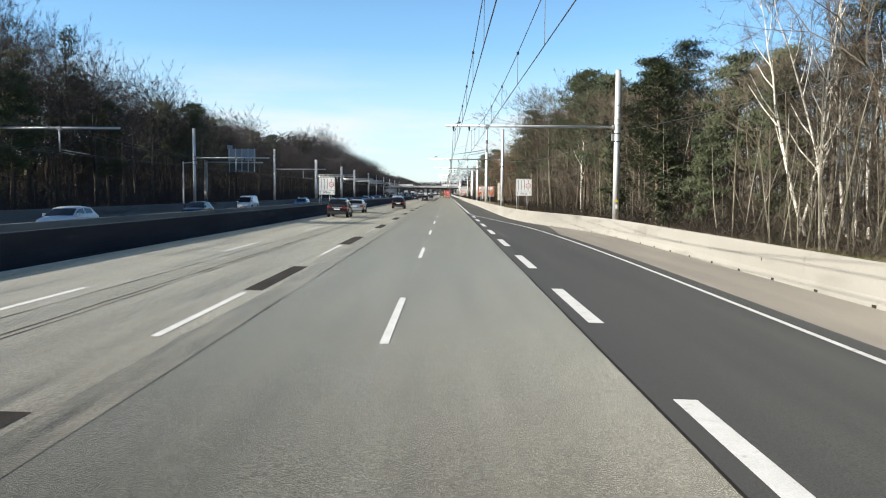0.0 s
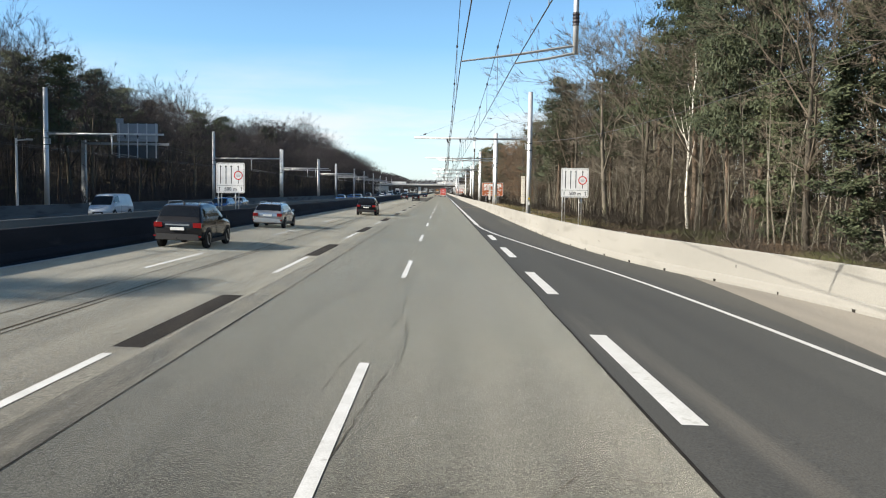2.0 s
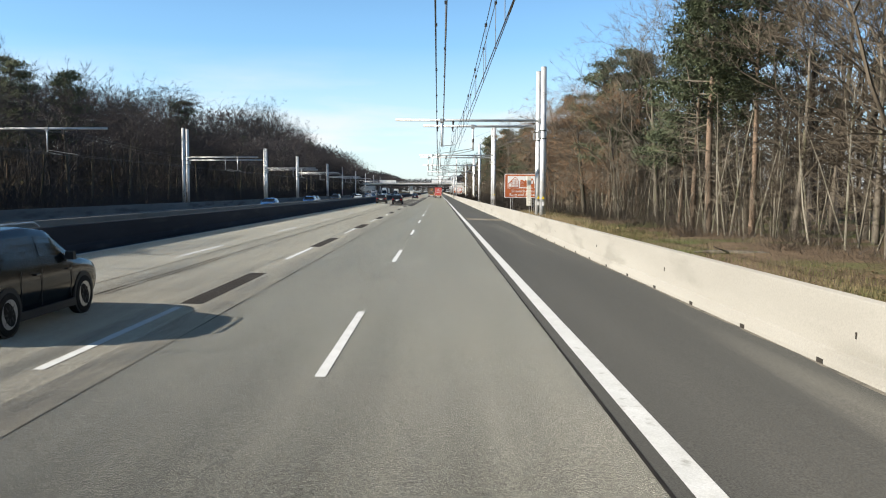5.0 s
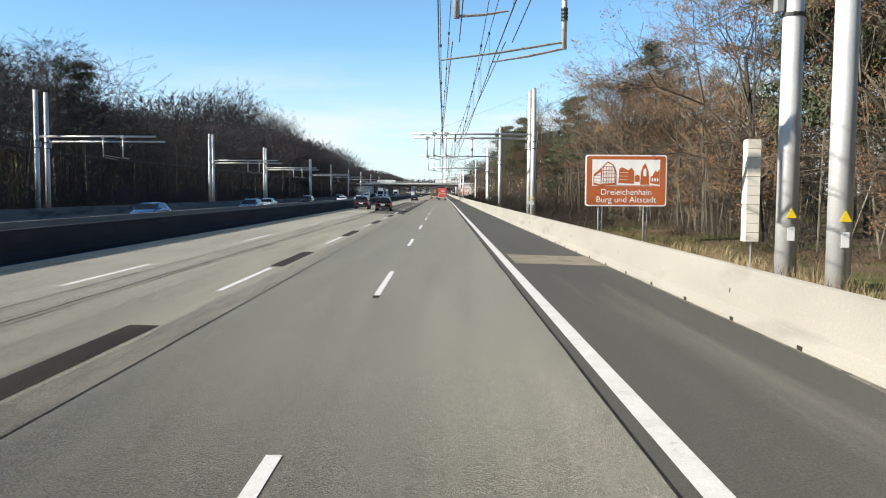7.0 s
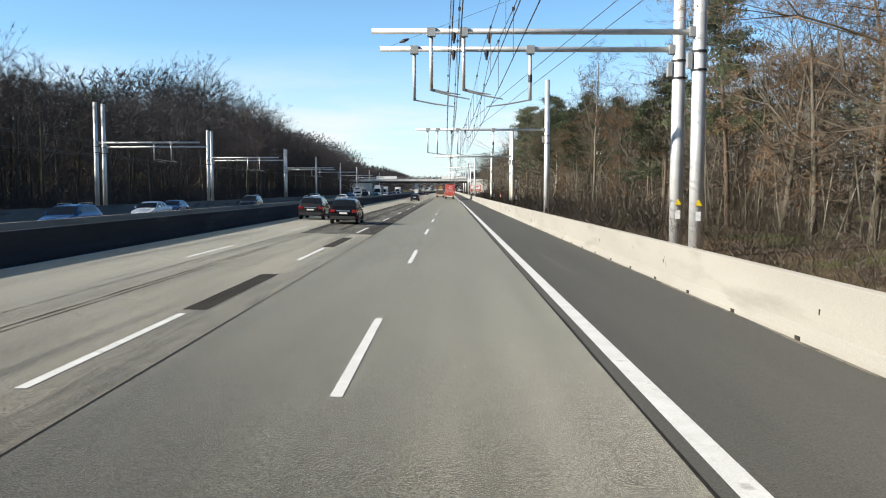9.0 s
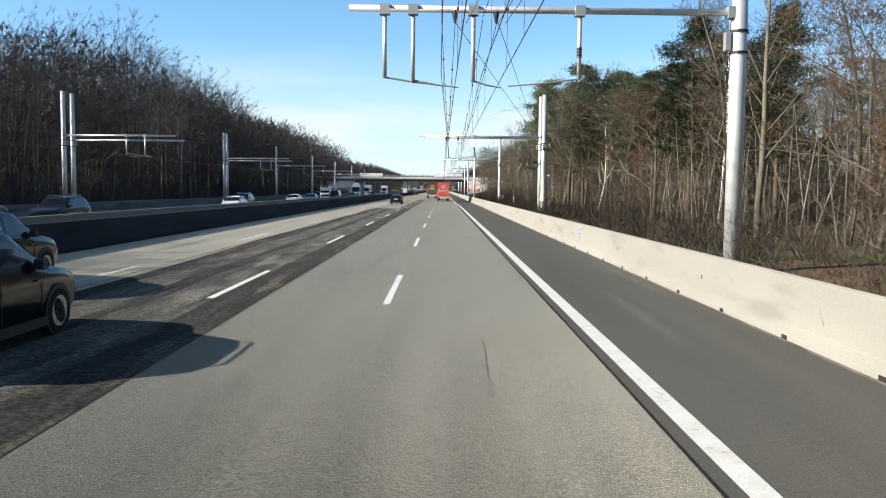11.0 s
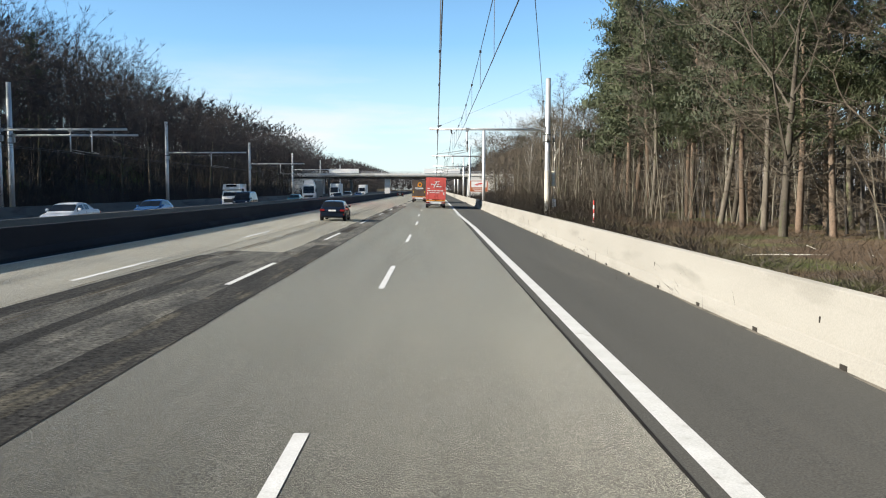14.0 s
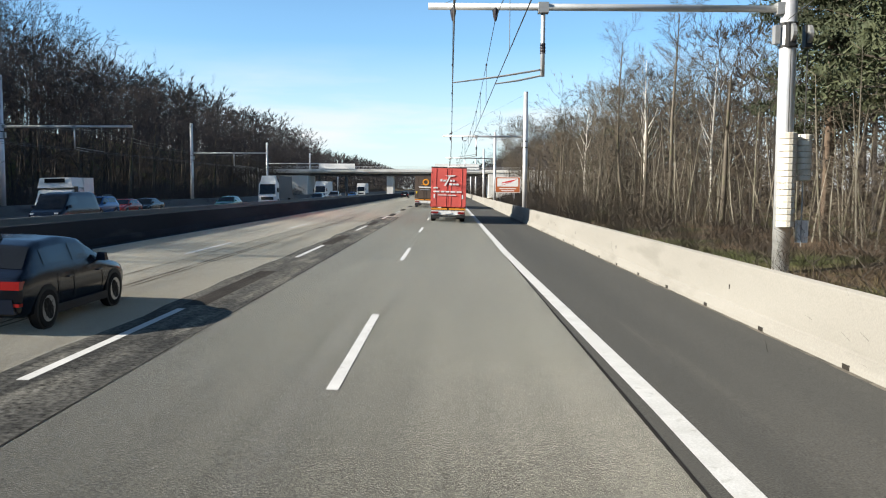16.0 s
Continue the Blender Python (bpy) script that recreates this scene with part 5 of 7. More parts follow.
def pine_meshes(seed, height, r, crown_from=0.5, clumps=34, tufts=200):
    rng = random.Random(seed)
    trunk, boughs, needles = MB(), MB(), MB()
    pts = [Vector((0, 0, -0.3))]
    d = Vector((rng.uniform(-0.06, 0.06), rng.uniform(-0.06, 0.06), 1))
    for i in range(8):
        d = (d + Vector((rng.uniform(-1, 1), rng.uniform(-1, 1), 0)) * 0.035).normalized()
        pts.append(pts[-1] + d * (height / 8))
    trunk.tube(pts, [r * (1 - 0.8 * i / 8) for i in range(9)], 8, caps=False)
    for c in range(clumps):
        s = crown_from + (1 - crown_from) * (c + rng.random()) / clumps
        i = min(int(s * 8), 7)
        q = pts[i].lerp(pts[i + 1], s * 8 - i)
        a = rng.uniform(0, 2 * math.pi)
        reach = (1.0 - 0.62 * ((s - crown_from) / (1 - crown_from)) ** 1.6) * height * 0.19 * rng.uniform(0.3, 1.3)
        e = q + Vector((math.cos(a), math.sin(a), rng.uniform(0.0, 0.35))) * reach
        boughs.tube((q, q.lerp(e, 0.6) + Vector((0, 0, 0.15)), e), (0.055, 0.035, 0.012), 4, caps=False)
        leaf_tris(needles, e, 0.10 + height * 0.022, int(tufts * 0.6), 0.21, rng, 0.6, (0.15, 0.30), 0.42)
        leaf_tris(needles, q.lerp(e, 0.62), 0.10 + height * 0.022, int(tufts * 0.4), 0.21, rng, 0.6, (0.15, 0.30), 0.42)
    for c in range(12):   # dead stubs below the crown
        s = rng.uniform(0.2, crown_from)
        i = min(int(s * 8), 7)
        q = pts[i].lerp(pts[i + 1], s * 8 - i)
        a = rng.uniform(0, 2 * math.pi)
        boughs.tube((q, q + Vector((math.cos(a), math.sin(a), rng.uniform(-0.2, 0.2))) * rng.uniform(0.6, 2.2)), (0.03, 0.008), 3, caps=False)
    return trunk, boughs, needles


def tree(name, label, meshes, group):
    """The first of a kind of tree; meshes: (part name, mesh builder, material)."""
    t = thing(name, label, "tree", group)
    for pn, mb, m in meshes:
        ob = part(pn, mb, m, t, smooth=(pn == "trunk"))
        if pn != "trunk":
            ob["kind"] = "stuff"
    return t


KINDS = {}
EDGE = dict(DOME, low=18, part=0.22, tips=8, side=6)       # at the wood's edge branches reach down to the ground
for i, (h, r, spec, bark, tw) in enumerate(((15.5, 0.19, None, "bark", "twig"), (17.5, 0.22, None, "bark", "twig_cool"), (14.0, 0.17, SLIM, "bark", "twig"), (16.5, 0.19, SLIM, "bark", "twig_cool"), (12.5, 0.15, None, "bark", "twig"))):
    a, b = dome(20 + i, h, r, dict(EDGE, limbs=6 + i % 2, tilt=0.5 + 0.08 * i)) if not spec else grow(20 + i, h, r, spec)
    KINDS["bare%d" % i] = tree("bare_tree", "bare grey-brown broadleaf tree with fine twigs" if not spec else "slim bare woodland tree with short side twigs", (("trunk", a, bark), ("crown", b, tw)), "woodland trees")
LIGHT = dict(DOME, tips=10, side=7, fine=0.009, twig=0.80, tilt=0.66, part=0.26, rise=0.0, spread=0.72, low=10)
for i, (h, r, tw) in enumerate(((16.0, 0.24, "twig_shade"), (17.5, 0.26, "twig_shade"), (15.0, 0.20, "twig_shade"))):
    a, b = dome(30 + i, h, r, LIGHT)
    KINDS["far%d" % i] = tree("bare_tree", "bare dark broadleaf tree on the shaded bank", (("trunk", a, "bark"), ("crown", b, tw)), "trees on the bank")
a, b = dome(40, 15.0, 0.25, dict(EDGE, low=24, limbs=8, tilt=0.66))
rng = random.Random(7)
lv = MB()
for _ in range(300):
    c = b.v[rng.randrange(len(b.v))]
    leaf_tris(lv, c, 0.28, 26, 0.105, rng, 0.3, (0.25, 0.45))
KINDS["oak"] = tree("oak_tree", "winter oak holding rusty brown dead leaves", (("trunk", a, "bark"), ("crown", b, "twig"), ("foliage", lv, "leaf_dry")), "woodland trees")
for i, (h, r, cf, cn) in enumerate(((17.0, 0.22, 0.42, 56), (15.0, 0.20, 0.32, 60), (18.0, 0.24, 0.48, 54))):
    a, b, c = pine_meshes(60 + i, h, r, cf, cn)
    KINDS["pine%d" % i] = tree("pine_tree", "tall pine with a russet trunk and ragged dark green crown", (("trunk", a, "bark_pine"), ("bough", b, "bark"), ("crown", c, "needle")), "woodland trees")
a, b, c = pine_meshes(71, 8.5, 0.13, 0.10, 52, 150)
KINDS["fir"] = tree("young_pine", "young bushy green pine with branches to the ground", (("trunk", a, "bark"), ("bough", b, "bark"), ("crown", c, "needle")), "woodland trees")
BIRCH_CROWN = dict(DOME, split=(2, 2), side=4, tips=6, twig=0.8, fine=0.008, spread=0.5, rise=0.05, short=0.8)


def birch(seed, height, r):
    """A birch: a bent white stem, white limbs that rise from it, and fine hanging twigs."""
    rng = random.Random(seed)
    white, fine_ = MB(), MB()
    n = 9
    bx_, by_ = rng.uniform(-0.5, 0.5), rng.uniform(-0.5, 0.5)
    pts = [Vector((bx_ * math.sin(i * 0.55) + rng.uniform(-0.06, 0.06), by_ * math.sin(i * 0.45) + rng.uniform(-0.06, 0.06), -0.3 + (height + 0.3) * i / n)) for i in range(n + 1)]
    white.tube(pts, [max(r * (1 - 0.88 * i / n), 0.015) for i in range(n + 1)], 7, caps=False)
    for c in range(11):
        f = 0.28 + 0.68 * (c + rng.random()) / 11
        i = min(int(f * n), n - 1)
        q = pts[i].lerp(pts[i + 1], f * n - i)
        a = rng.uniform(0, 6.283)
        d = Vector((math.cos(a) * 0.55, math.sin(a) * 0.55, 1)).normalized()
        ln = height * 0.24 * (1.25 - f) * rng.uniform(0.8, 1.3)
        m1 = q + d * ln * 0.5 + Vector((rng.uniform(-0.1, 0.1), rng.uniform(-0.1, 0.1), 0))
        e = m1 + (d + Vector((0, 0, 0.4))).normalized() * ln * 0.5
        rl = r * (1 - 0.85 * f) * 0.55
        white.tube((q, m1, e), (rl, rl * 0.7, 0.014), 5, caps=False)
        for p, dd in ((m1, d), (e, (e - m1).normalized()), (q.lerp(m1, 0.5), -d + Vector((0, 0, 1.2)))):
            fork(fine_, p, dd.normalized(), ln * 0.34, 0.014, rng, 0, BIRCH_CROWN)
    return white, fine_


for i, (sd, h, r) in enumerate(((80, 14.0, 0.13), (83, 12.5, 0.11), (86, 13.0, 0.10))):
    a, b = birch(sd, h, r)
    KINDS["birch%d" % i] = tree("birch_tree", "white-barked bare birch at the wood's edge", (("trunk", a, "bark_birch"), ("crown", b, "twig_cool")), "birches")

USED = set()


def plant(kind, x, y, z, scale=1.0, turn=0.0, tilt=0.0, lean=0.0):
    t = KINDS[kind]
    m = pose(x, y, z, tilt, lean, turn)
    if kind in USED:
        t = copy_thing(t, m)
    else:
        t.matrix_world = m
        USED.add(kind)
    t.scale = (scale, scale, scale)
    return t


def right_z(x):
    return 0.2 + 0.012 * max(0, x - 12)


RIGHT_RISE = ((0, 1.05), (30, 1.05), (48, 0.95), (60, 0.8), (76, 0.9), (95, 1.0), (190, 1.0), (202, 0.82), (206, 0.60), (219, 0.60), (224, 0.90), (245, 0.76), (265, 0.72), (284, 0.78), (292, 0.98), (306, 0.98), (318, 0.80), (335, 0.85), (360, 1.0), (380, 1.15), (395, 1.2), (411, 1.04), (420, 1.0), (440, 1.0), (460, 1.04), (620, 1.0))
rng = random.Random(11)
# birches near the start
for x, y, s, k, tn in ((15.8, 96.0, 0.8, "birch0", 330), (19.5, 205, 0.9, "birch1", 30), (20.5, 236, 0.9, "birch0", 300), (19.0, 422, 0.9, "birch1", 15), (17.5, 436, 0.95, "birch0", 100), (21, 452, 1.0, "birch1", 220), (18, 470, 0.9, "birch0", 40)):
    plant(k, x, y, right_z(x), s, tn)
for x, y, s, k, tn, ln in ((19.6, 45.0, 0.95, "birch0", 0, -14), (20.0, 44.4, 1.0, "birch2", 15, -12), (20.7, 45.2, 1.05, "birch1", 70, -8), (21.6, 44.6, 1.1, "birch0", 330, -4), (22.0, 43.0, 0.95, "birch2", 160, -2),
                           (19.8, 46.6, 0.85, "birch1", 210, -17), (22.7, 45.5, 1.05, "birch2", 250, 2), (21.0, 46.5, 0.9, "birch0", 120, -10)):
    plant(k, x, y, right_z(x), s, tn, 0, ln)
for i, (x, y, k, sc) in enumerate(((19.5, 66.0, "pine0", 0.84), (16.6, 70.0, "bare4", 0.95), (18.8, 75.0, "pine1", 0.95), (15.8, 79.0, "bare0", 0.85), (20.5, 83.0, "pine0", 0.92), (18.2, 87.0, "bare1", 0.8), (18.4, 92.0, "pine1", 1.0),
                                 (18.6, 97.0, "bare0", 0.9), (20.2, 58.0, "pine1", 0.8), (16.4, 61.0, "bare4", 0.86), (21.0, 50.0, "fir", 1.3), (19.4, 104.0, "pine0", 1.0), (19.8, 190.0, "pine1", 1.0), (20.5, 197.0, "pine0", 1.0))):
    plant(k, x, y, right_z(x), sc, i * 77)
for i, y in enumerate(range(397, 412, 3)):
    x = 19.6 + 1.2 * (i % 3)
    plant(("pine2", "pine1")[i % 2], x, y, right_z(x), 1.12, i * 101)
y = 92.0
while y < 250:
    if y < 172 or y > 200:
        x = 21.0 + rng.uniform(-1.2, 1.2)
        plant(rng.choice(("bare0", "bare4", "bare1", "oak" if y > 190 else "bare0")), x, y, right_z(x), rng.uniform(0.88, 1.08) * lerp_table(RIGHT_RISE, y), rng.uniform(0, 360), rng.uniform(-6, 6))
    y += 5.2
plant("oak", 16.4, 227.5, right_z(16.4), 0.96, 40)
plant("pine1", 20.6, 234.5, right_z(20.6), 1.10, 10)
plant("birch1", 17.0, 298.5, right_z(17.0), 1.02, 200, 0, -3)
plant("birch2", 17.2, 338.5, right_z(17.2), 0.75, 30, 0, 9)
# old trees at the edge of the pine stand
for x, y, s, k in ((16.7, 355.8, 0.88, "bare1"), (18.0, 361.5, 0.92, "bare0"), (17.6, 348.0, 0.85, "bare4")):
    plant(k, x, y, right_z(x), s, y * 31)
# the right-hand wood, stand by stand: (from, to, kinds)
STANDS = ((6, 40, ("pine1", "fir", "bare0", "bare4", "pine0", "fir", "bare2", "oak")), (40, 90, ("pine1", "fir", "bare4", "bare0", "pine1", "bare1", "bare4", "fir")), (90, 165, ("bare0", "bare1", "bare0", "bare4", "bare1", "pine0")),
          (165, 250, ("bare0", "oak", "bare4", "bare1", "pine1", "oak")), (250, 318, ("bare2", "pine0", "bare3", "oak", "pine1")), (318, 396, ("pine1", "pine2", "pine1", "bare3", "pine0")),
          (412, 440, ("bare0", "bare3", "bare1", "bare4", "bare0")), (440, 620, ("bare0", "bare3", "bare2", "bare4", "bare1")))
for ya, yb, kinds in STANDS:
    y = ya
    while y < yb:
        for xr in (19.6, 23.4) if 318 <= ya < 396 else (17.2,):
            x = xr + rng.uniform(-1.8, 1.8) + (3.0 if 27 < y < 48 else 0.0)
            plant(rng.choice(kinds), x, y + rng.uniform(-1.8, 1.8), right_z(x), rng.uniform(0.80, 1.08) * lerp_table(RIGHT_RISE, y), rng.uniform(0, 360), rng.uniform(-4, 4))
        y += 4.3 if yb < 430 else 9.5
# the left-hand wood stands on the rising bank; its height along the road
LEFT_RISE = ((-10, 1.12), (100, 1.15), (135, 1.02), (165, 0.9), (230, 0.86), (252, 0.97), (264, 1.0), (282, 0.84), (326, 0.87), (356, 0.90), (376, 1.0), (400, 1.05), (460, 1.05), (520, 0.95), (800, 0.95))
y = 30.0
while y < 640:
    x = -42.0 + rng.uniform(-2, 2)
    k = rng.choice(("far0", "far1", "far2", "far0", "far1", "pine0" if y < 150 else "far1", "pine1" if y < 120 else "far2"))
    plant(k, x, y + rng.uniform(-2, 2), 0.5 + (-42 - x) * 0.12, rng.uniform(0.84, 1.06) * min(lerp_table(LEFT_RISE, y), 1.02), rng.uniform(0, 360), rng.uniform(-3, 3))
    y += 6.0 if y < 400 else 9.0
for x, yy, k, sc in ((-46, 92, "pine0", 1.0), (-47, 106, "pine1", 1.05), (-45, 131, "pine0", 0.92), (-46, 152, "pine2", 0.94), (-45, 163, "pine0", 0.92), (-47, 178, "pine1", 1.02), (-48, 205, "pine0", 0.98), (-46, 214, "pine2", 0.9), (-46, 262, "pine0", 1.05)):
    plant(k, x, yy, 1.0, sc, yy * 5)

for yy, sc in ((36, 1.1), (51, 1.02), (64, 1.15), (79, 1.08), (118, 1.04), (143, 1.1), (171, 1.0), (186, 1.08), (197, 0.98), (222, 1.05), (236, 1.0), (250, 1.12), (258, 1.2), (267, 1.15), (280, 1.04), (293, 1.12), (306, 1.05), (318, 1.1), (331, 1.15), (345, 1.05),
               (357, 1.15), (369, 1.1), (384, 1.16), (397, 1.12), (412, 1.18), (428, 1.12), (445, 1.15), (463, 1.1)):     # tall trees that overtop it
    plant(("far1", "far0", "far2")[yy % 3], -47.5 + 2.2 * math.sin(yy), yy, 1.0, 1.09 * sc * min(lerp_table(LEFT_RISE, yy), 1.04), yy * 47, 3 * math.sin(yy * 2))


def woodland(seed, w, d, h, pines, trees, spec):
    """A block of deep wood as meshes: trunks, limbs with sprays of twigs from the ground up, and pine crowns."""
    rng = random.Random(seed)
    trunks, twigs, green = MB(), MB(), MB()
    for q in range(trees):
        x, y = rng.uniform(0, w), rng.uniform(0, d)
        hh = h * rng.choice((0.35, 0.6, 0.82, 0.95, 1.0, 1.0)) * rng.uniform(0.88, 1.06)
        dome(seed * 100 + q, hh, 0.05 + hh * 0.0045, dict(spec, limbs=spec["limbs"] if hh > 0.7 * h else 3), trunks, twigs, (x, y, -0.4))
    for _ in range(pines):
        x, y = rng.uniform(0, w), rng.uniform(0, d)
        hh = h * rng.uniform(0.8, 1.08)
        trunks.tube(((x, y, -0.5), (x, y, hh * 0.95)), (0.17, 0.05), 6, caps=False)
        for _ in range(15):
            s = rng.uniform(0.45, 1.0)
            a, r_ = rng.uniform(0, 6.283), (1.15 - s) * 3.6 * rng.uniform(0.2, 1.0)
            leaf_tris(green, (x + math.cos(a) * r_, y + math.sin(a) * r_, hh * s), 0.5, 75, 0.26, rng, 0.5, (0.15, 0.3), 0.5)
    return trunks, twigs, green


WOOD = []
COPSE = dict(DOME, limbs=5, low=5, split=(2, 2, 2), short=0.76, spread=0.62, side=2, tips=4, twig=0.95, fine=0.015, tilt=0.62, coarse=True)
MASS = dict(COPSE, side=5, tips=9, twig=0.9, fine=0.011, rise=0.0, spread=0.74, tilt=0.74)
FILL = dict(COPSE, limbs=5, low=1, split=(2, 2), side=5, tips=8, twig=1.15, fine=0.016, rise=0.0, spread=0.76, tilt=0.74)
SCRUB = dict(COPSE, limbs=3, low=3, split=(2,), side=3, tips=6, twig=1.3, fine=0.030, part=0.12, tilt=0.5)
BULK = dict(COPSE, limbs=4, low=2, split=(2,), side=4, tips=9, twig=1.7, fine=0.07, rise=0.0, spread=0.8, tilt=0.8)
for i, (pn, hh, tn, spec) in enumerate(((3, 15.5, 32, COPSE), (8, 16.5, 26, COPSE), (0, 16.0, 34, COPSE), (0, 16.5, 46, FILL), (2, 16.0, 48, MASS), (0, 16.5, 50, MASS), (0, 16.5, 26, BULK), (0, 8.0, 40, SCRUB))):
    t = thing("woodland", "dense leafless winter woodland with scattered pines" if pn else "dense leafless brown winter woodland", "woodland", kind="stuff")
    a, b, c = woodland(90 + i, 14, 26, hh, pn, tn, spec)
    part("trunks", a, "bark_deep", t)
    part("twigs", b, "twig_shade" if i in (3, 4, 5, 6) else "twig" if i != 1 else "twig_cool", t)
    if pn:
        part("pine_crowns", c, "needle", t)
    WOOD.append(t)
used = set()


def lay(protos, i, m):
    if (id(protos), i) in used:
        return copy_thing(protos[i], m)
    protos[i].matrix_world = m
    used.add((id(protos), i))
    return protos[i]


y, j = -10, 0
while y < 760:
    pines, far = y < 90 or 285 < y < 375, y > 530
    lay(WOOD, 3 if far else (1, 0)[j % 2] if pines else (0, 2)[j % 2], pose(20.5, y, 0.35) @ Matrix.Scale(min(1.0, lerp_table(RIGHT_RISE, y + 13)), 4, (0, 0, 1)))
    lay(WOOD, 1 if pines else 6, pose(52.0 if pines else 47.5, y + 26, 1.0, 0, 0, 180) @ Matrix.Scale(1.1 * lerp_table(RIGHT_RISE, y + 13) if y > 200 else 1.0, 4, (0, 0, 1)))
    lift = lerp_table(HILL, y + 13)
    swell = Matrix.Scale(1.02 * lerp_table(LEFT_RISE, y) * (1.0 + 0.09 * math.sin(j * 2.1)), 4, (0, 0, 1))
    lay(WOOD, 6 if y > 600 else 3 if y > 430 else (4, 5)[j % 2], pose(-56.5, y, 1.5) @ swell)
    lay(WOOD, 6 if y > 500 else 3, pose(-58.5, y + 26, 2.8 + lift, 0, 0, 180) @ swell)
    if y < 640:
        lay(WOOD, 6, pose(-80.0, y - 8, 4.2 + lift))
    if y < 560:
        lay(WOOD, 7, pose(-56.0, y + 13, 1.3))
        lay(WOOD, 7, pose(34.0, y + 11, 0.5))
        if 300 < y < 400:
            lay(WOOD, 7, pose(22.0, y + 5, 0.3))
            lay(WOOD, 7, pose(33.5, y + 18, 0.3, 0, 0, 180))
    y += 26
    j += 1
for i in range(14):   # the road's far end
    lay(WOOD, 6, pose(-56, 760 + 26 * i, 3.0))
    lay(WOOD, 6, pose(15.0, 760 + 26 * i, 0.5))
for i in range(12):
    lay(WOOD, 6, pose(-90 + i * 14, 1140, 0.5))
    lay(WOOD, 6, pose(-97 + i * 14, 1175, 2.5))
    lay(WOOD, 6, pose(-90 + i * 14, 1210, 4.0))


# ---- undergrowth ----
def thicket(seed, w, d, h, count, wide=1.0):
    rng = random.Random(seed)
    mb = MB()
    clumps = [(rng.uniform(0, w), rng.uniform(0, d), rng.uniform(0.4, 1.0)) for _ in range(26)]
    for _ in range(count):
        cx, cy, ch = rng.choice(clumps)
        a, rad = rng.uniform(0, 6.283), abs(rng.gauss(0, 0.55))
        s = rng.random() ** 1.6
        c = Vector((cx + math.cos(a) * rad, cy + math.sin(a) * rad, -0.1 + s * h * ch * 0.7))
        dd = Vector((math.cos(a) * 0.45 + rng.uniform(-0.45, 0.45), math.sin(a) * 0.45 + rng.uniform(-0.45, 0.45), rng.uniform(0.2, 1.2))).normalized() * rng.uniform(0.3, 0.9) * (0.5 + ch * h * 0.2)
        o = dd.orthogonal().normalized() * rng.uniform(0.004, 0.010) * wide
        mb.poly((c - o, c + o, c + dd))
    return mb


THICK = []
for i, (h, n, m, label) in enumerate(((2.6, 3500, "shrub", "tangle of bare brown brushwood along the wood's edge"), (1.7, 3200, "shrub", "low tangle of bare brown brushwood"), (5.2, 3900, "twig", "tall bare thicket along the wood's edge"))):
    t = thing("undergrowth", label, "brushwood", kind="stuff")
    part("stems", thicket(200 + i, 3.2, 12, h, n), m, t)
    THICK.append(t)
t = thing("undergrowth", "bare brushwood on the bank, toned dark for its shade", "brushwood", kind="stuff")
part("stems", thicket(210, 3.4, 12, 4.2, 2000, 2.2), "twig_shade", t)
THICK.append(t)
SAPLINGS = []
for sd in (301, 302):
    rs = random.Random(sd)
    g, f = MB(), MB()
    for _ in range(13):
        x, y, hh = rs.uniform(0, 4.0), rs.uniform(0, 12), rs.uniform(3.0, 8.5)
        lx, ly = rs.gauss(0, 0.13) * hh, rs.gauss(0, 0.13) * hh
        r = 0.018 + hh * 0.0042
        pts = [Vector((x + lx * s + rs.uniform(-0.06, 0.06), y + ly * s + rs.uniform(-0.06, 0.06), -0.2 + hh * s)) for s in (0, 0.35, 0.7, 1.0)]
        g.tube(pts, (r, r * 0.8, r * 0.5, 0.008), 5, caps=False)
        for _ in range(75):
            s = rs.uniform(0.12, 1.0)
            p = Vector((x + lx * s, y + ly * s, hh * s))
            dd = Vector((rs.uniform(-1, 1), rs.uniform(-1, 1), rs.uniform(-0.1, 1.0))).normalized() * rs.uniform(0.5, 1.7)
            o = dd.orthogonal().normalized() * 0.010
            f.poly((p - o, p + o, p + dd))
    t = thing("saplings", "slim pale leaning saplings at the wood's edge", "saplings", kind="stuff")
    part("stems", g, "stem_pale", t)
    part("twigs", f, "twig", t)
    SAPLINGS.append(t)
GRASS = []
t = thing("dry_grass", "faded brown-green winter grass behind the concrete wall", "grass", kind="stuff")
g = MB()
rg = random.Random(5)
for _ in range(3600):
    cx, cy = rg.uniform(0, 2.6), rg.uniform(0, 12)
    cl_ = 0.5 + 0.5 * noise.noise((cx * 0.9, cy * 0.5, 2.0))
    hgt = rg.uniform(0.08, 0.42) * (0.25 + 1.1 * cl_)
    a = rg.uniform(0, 6.283)
    e = Vector((math.cos(a) * 0.35, math.sin(a) * 0.35, 1)) * hgt
    o = Vector((-math.sin(a), math.cos(a), 0)) * 0.008
    c = Vector((cx, cy, -0.03))
    g.poly((c - o, c + o, c + e))
part("blades", g, "grass_dry", t)
GRASS.append(t)
t = thing("leaf_litter", "scattered brown leaves and bits of twig on the verge", "leaves", kind="stuff")
g = MB()
for _ in range(2600):
    c = Vector((rg.uniform(0, 4.6), rg.uniform(0, 12), rg.uniform(0.0, 0.10)))
    a = rg.uniform(0, 6.283)
    u = Vector((math.cos(a), math.sin(a), rg.uniform(-0.4, 0.4))) * rg.uniform(0.04, 0.10)
    w = Vector((-math.sin(a), math.cos(a), rg.uniform(-0.3, 0.5))) * rg.uniform(0.015, 0.05)
    g.poly((c - u, c + w, c + u))
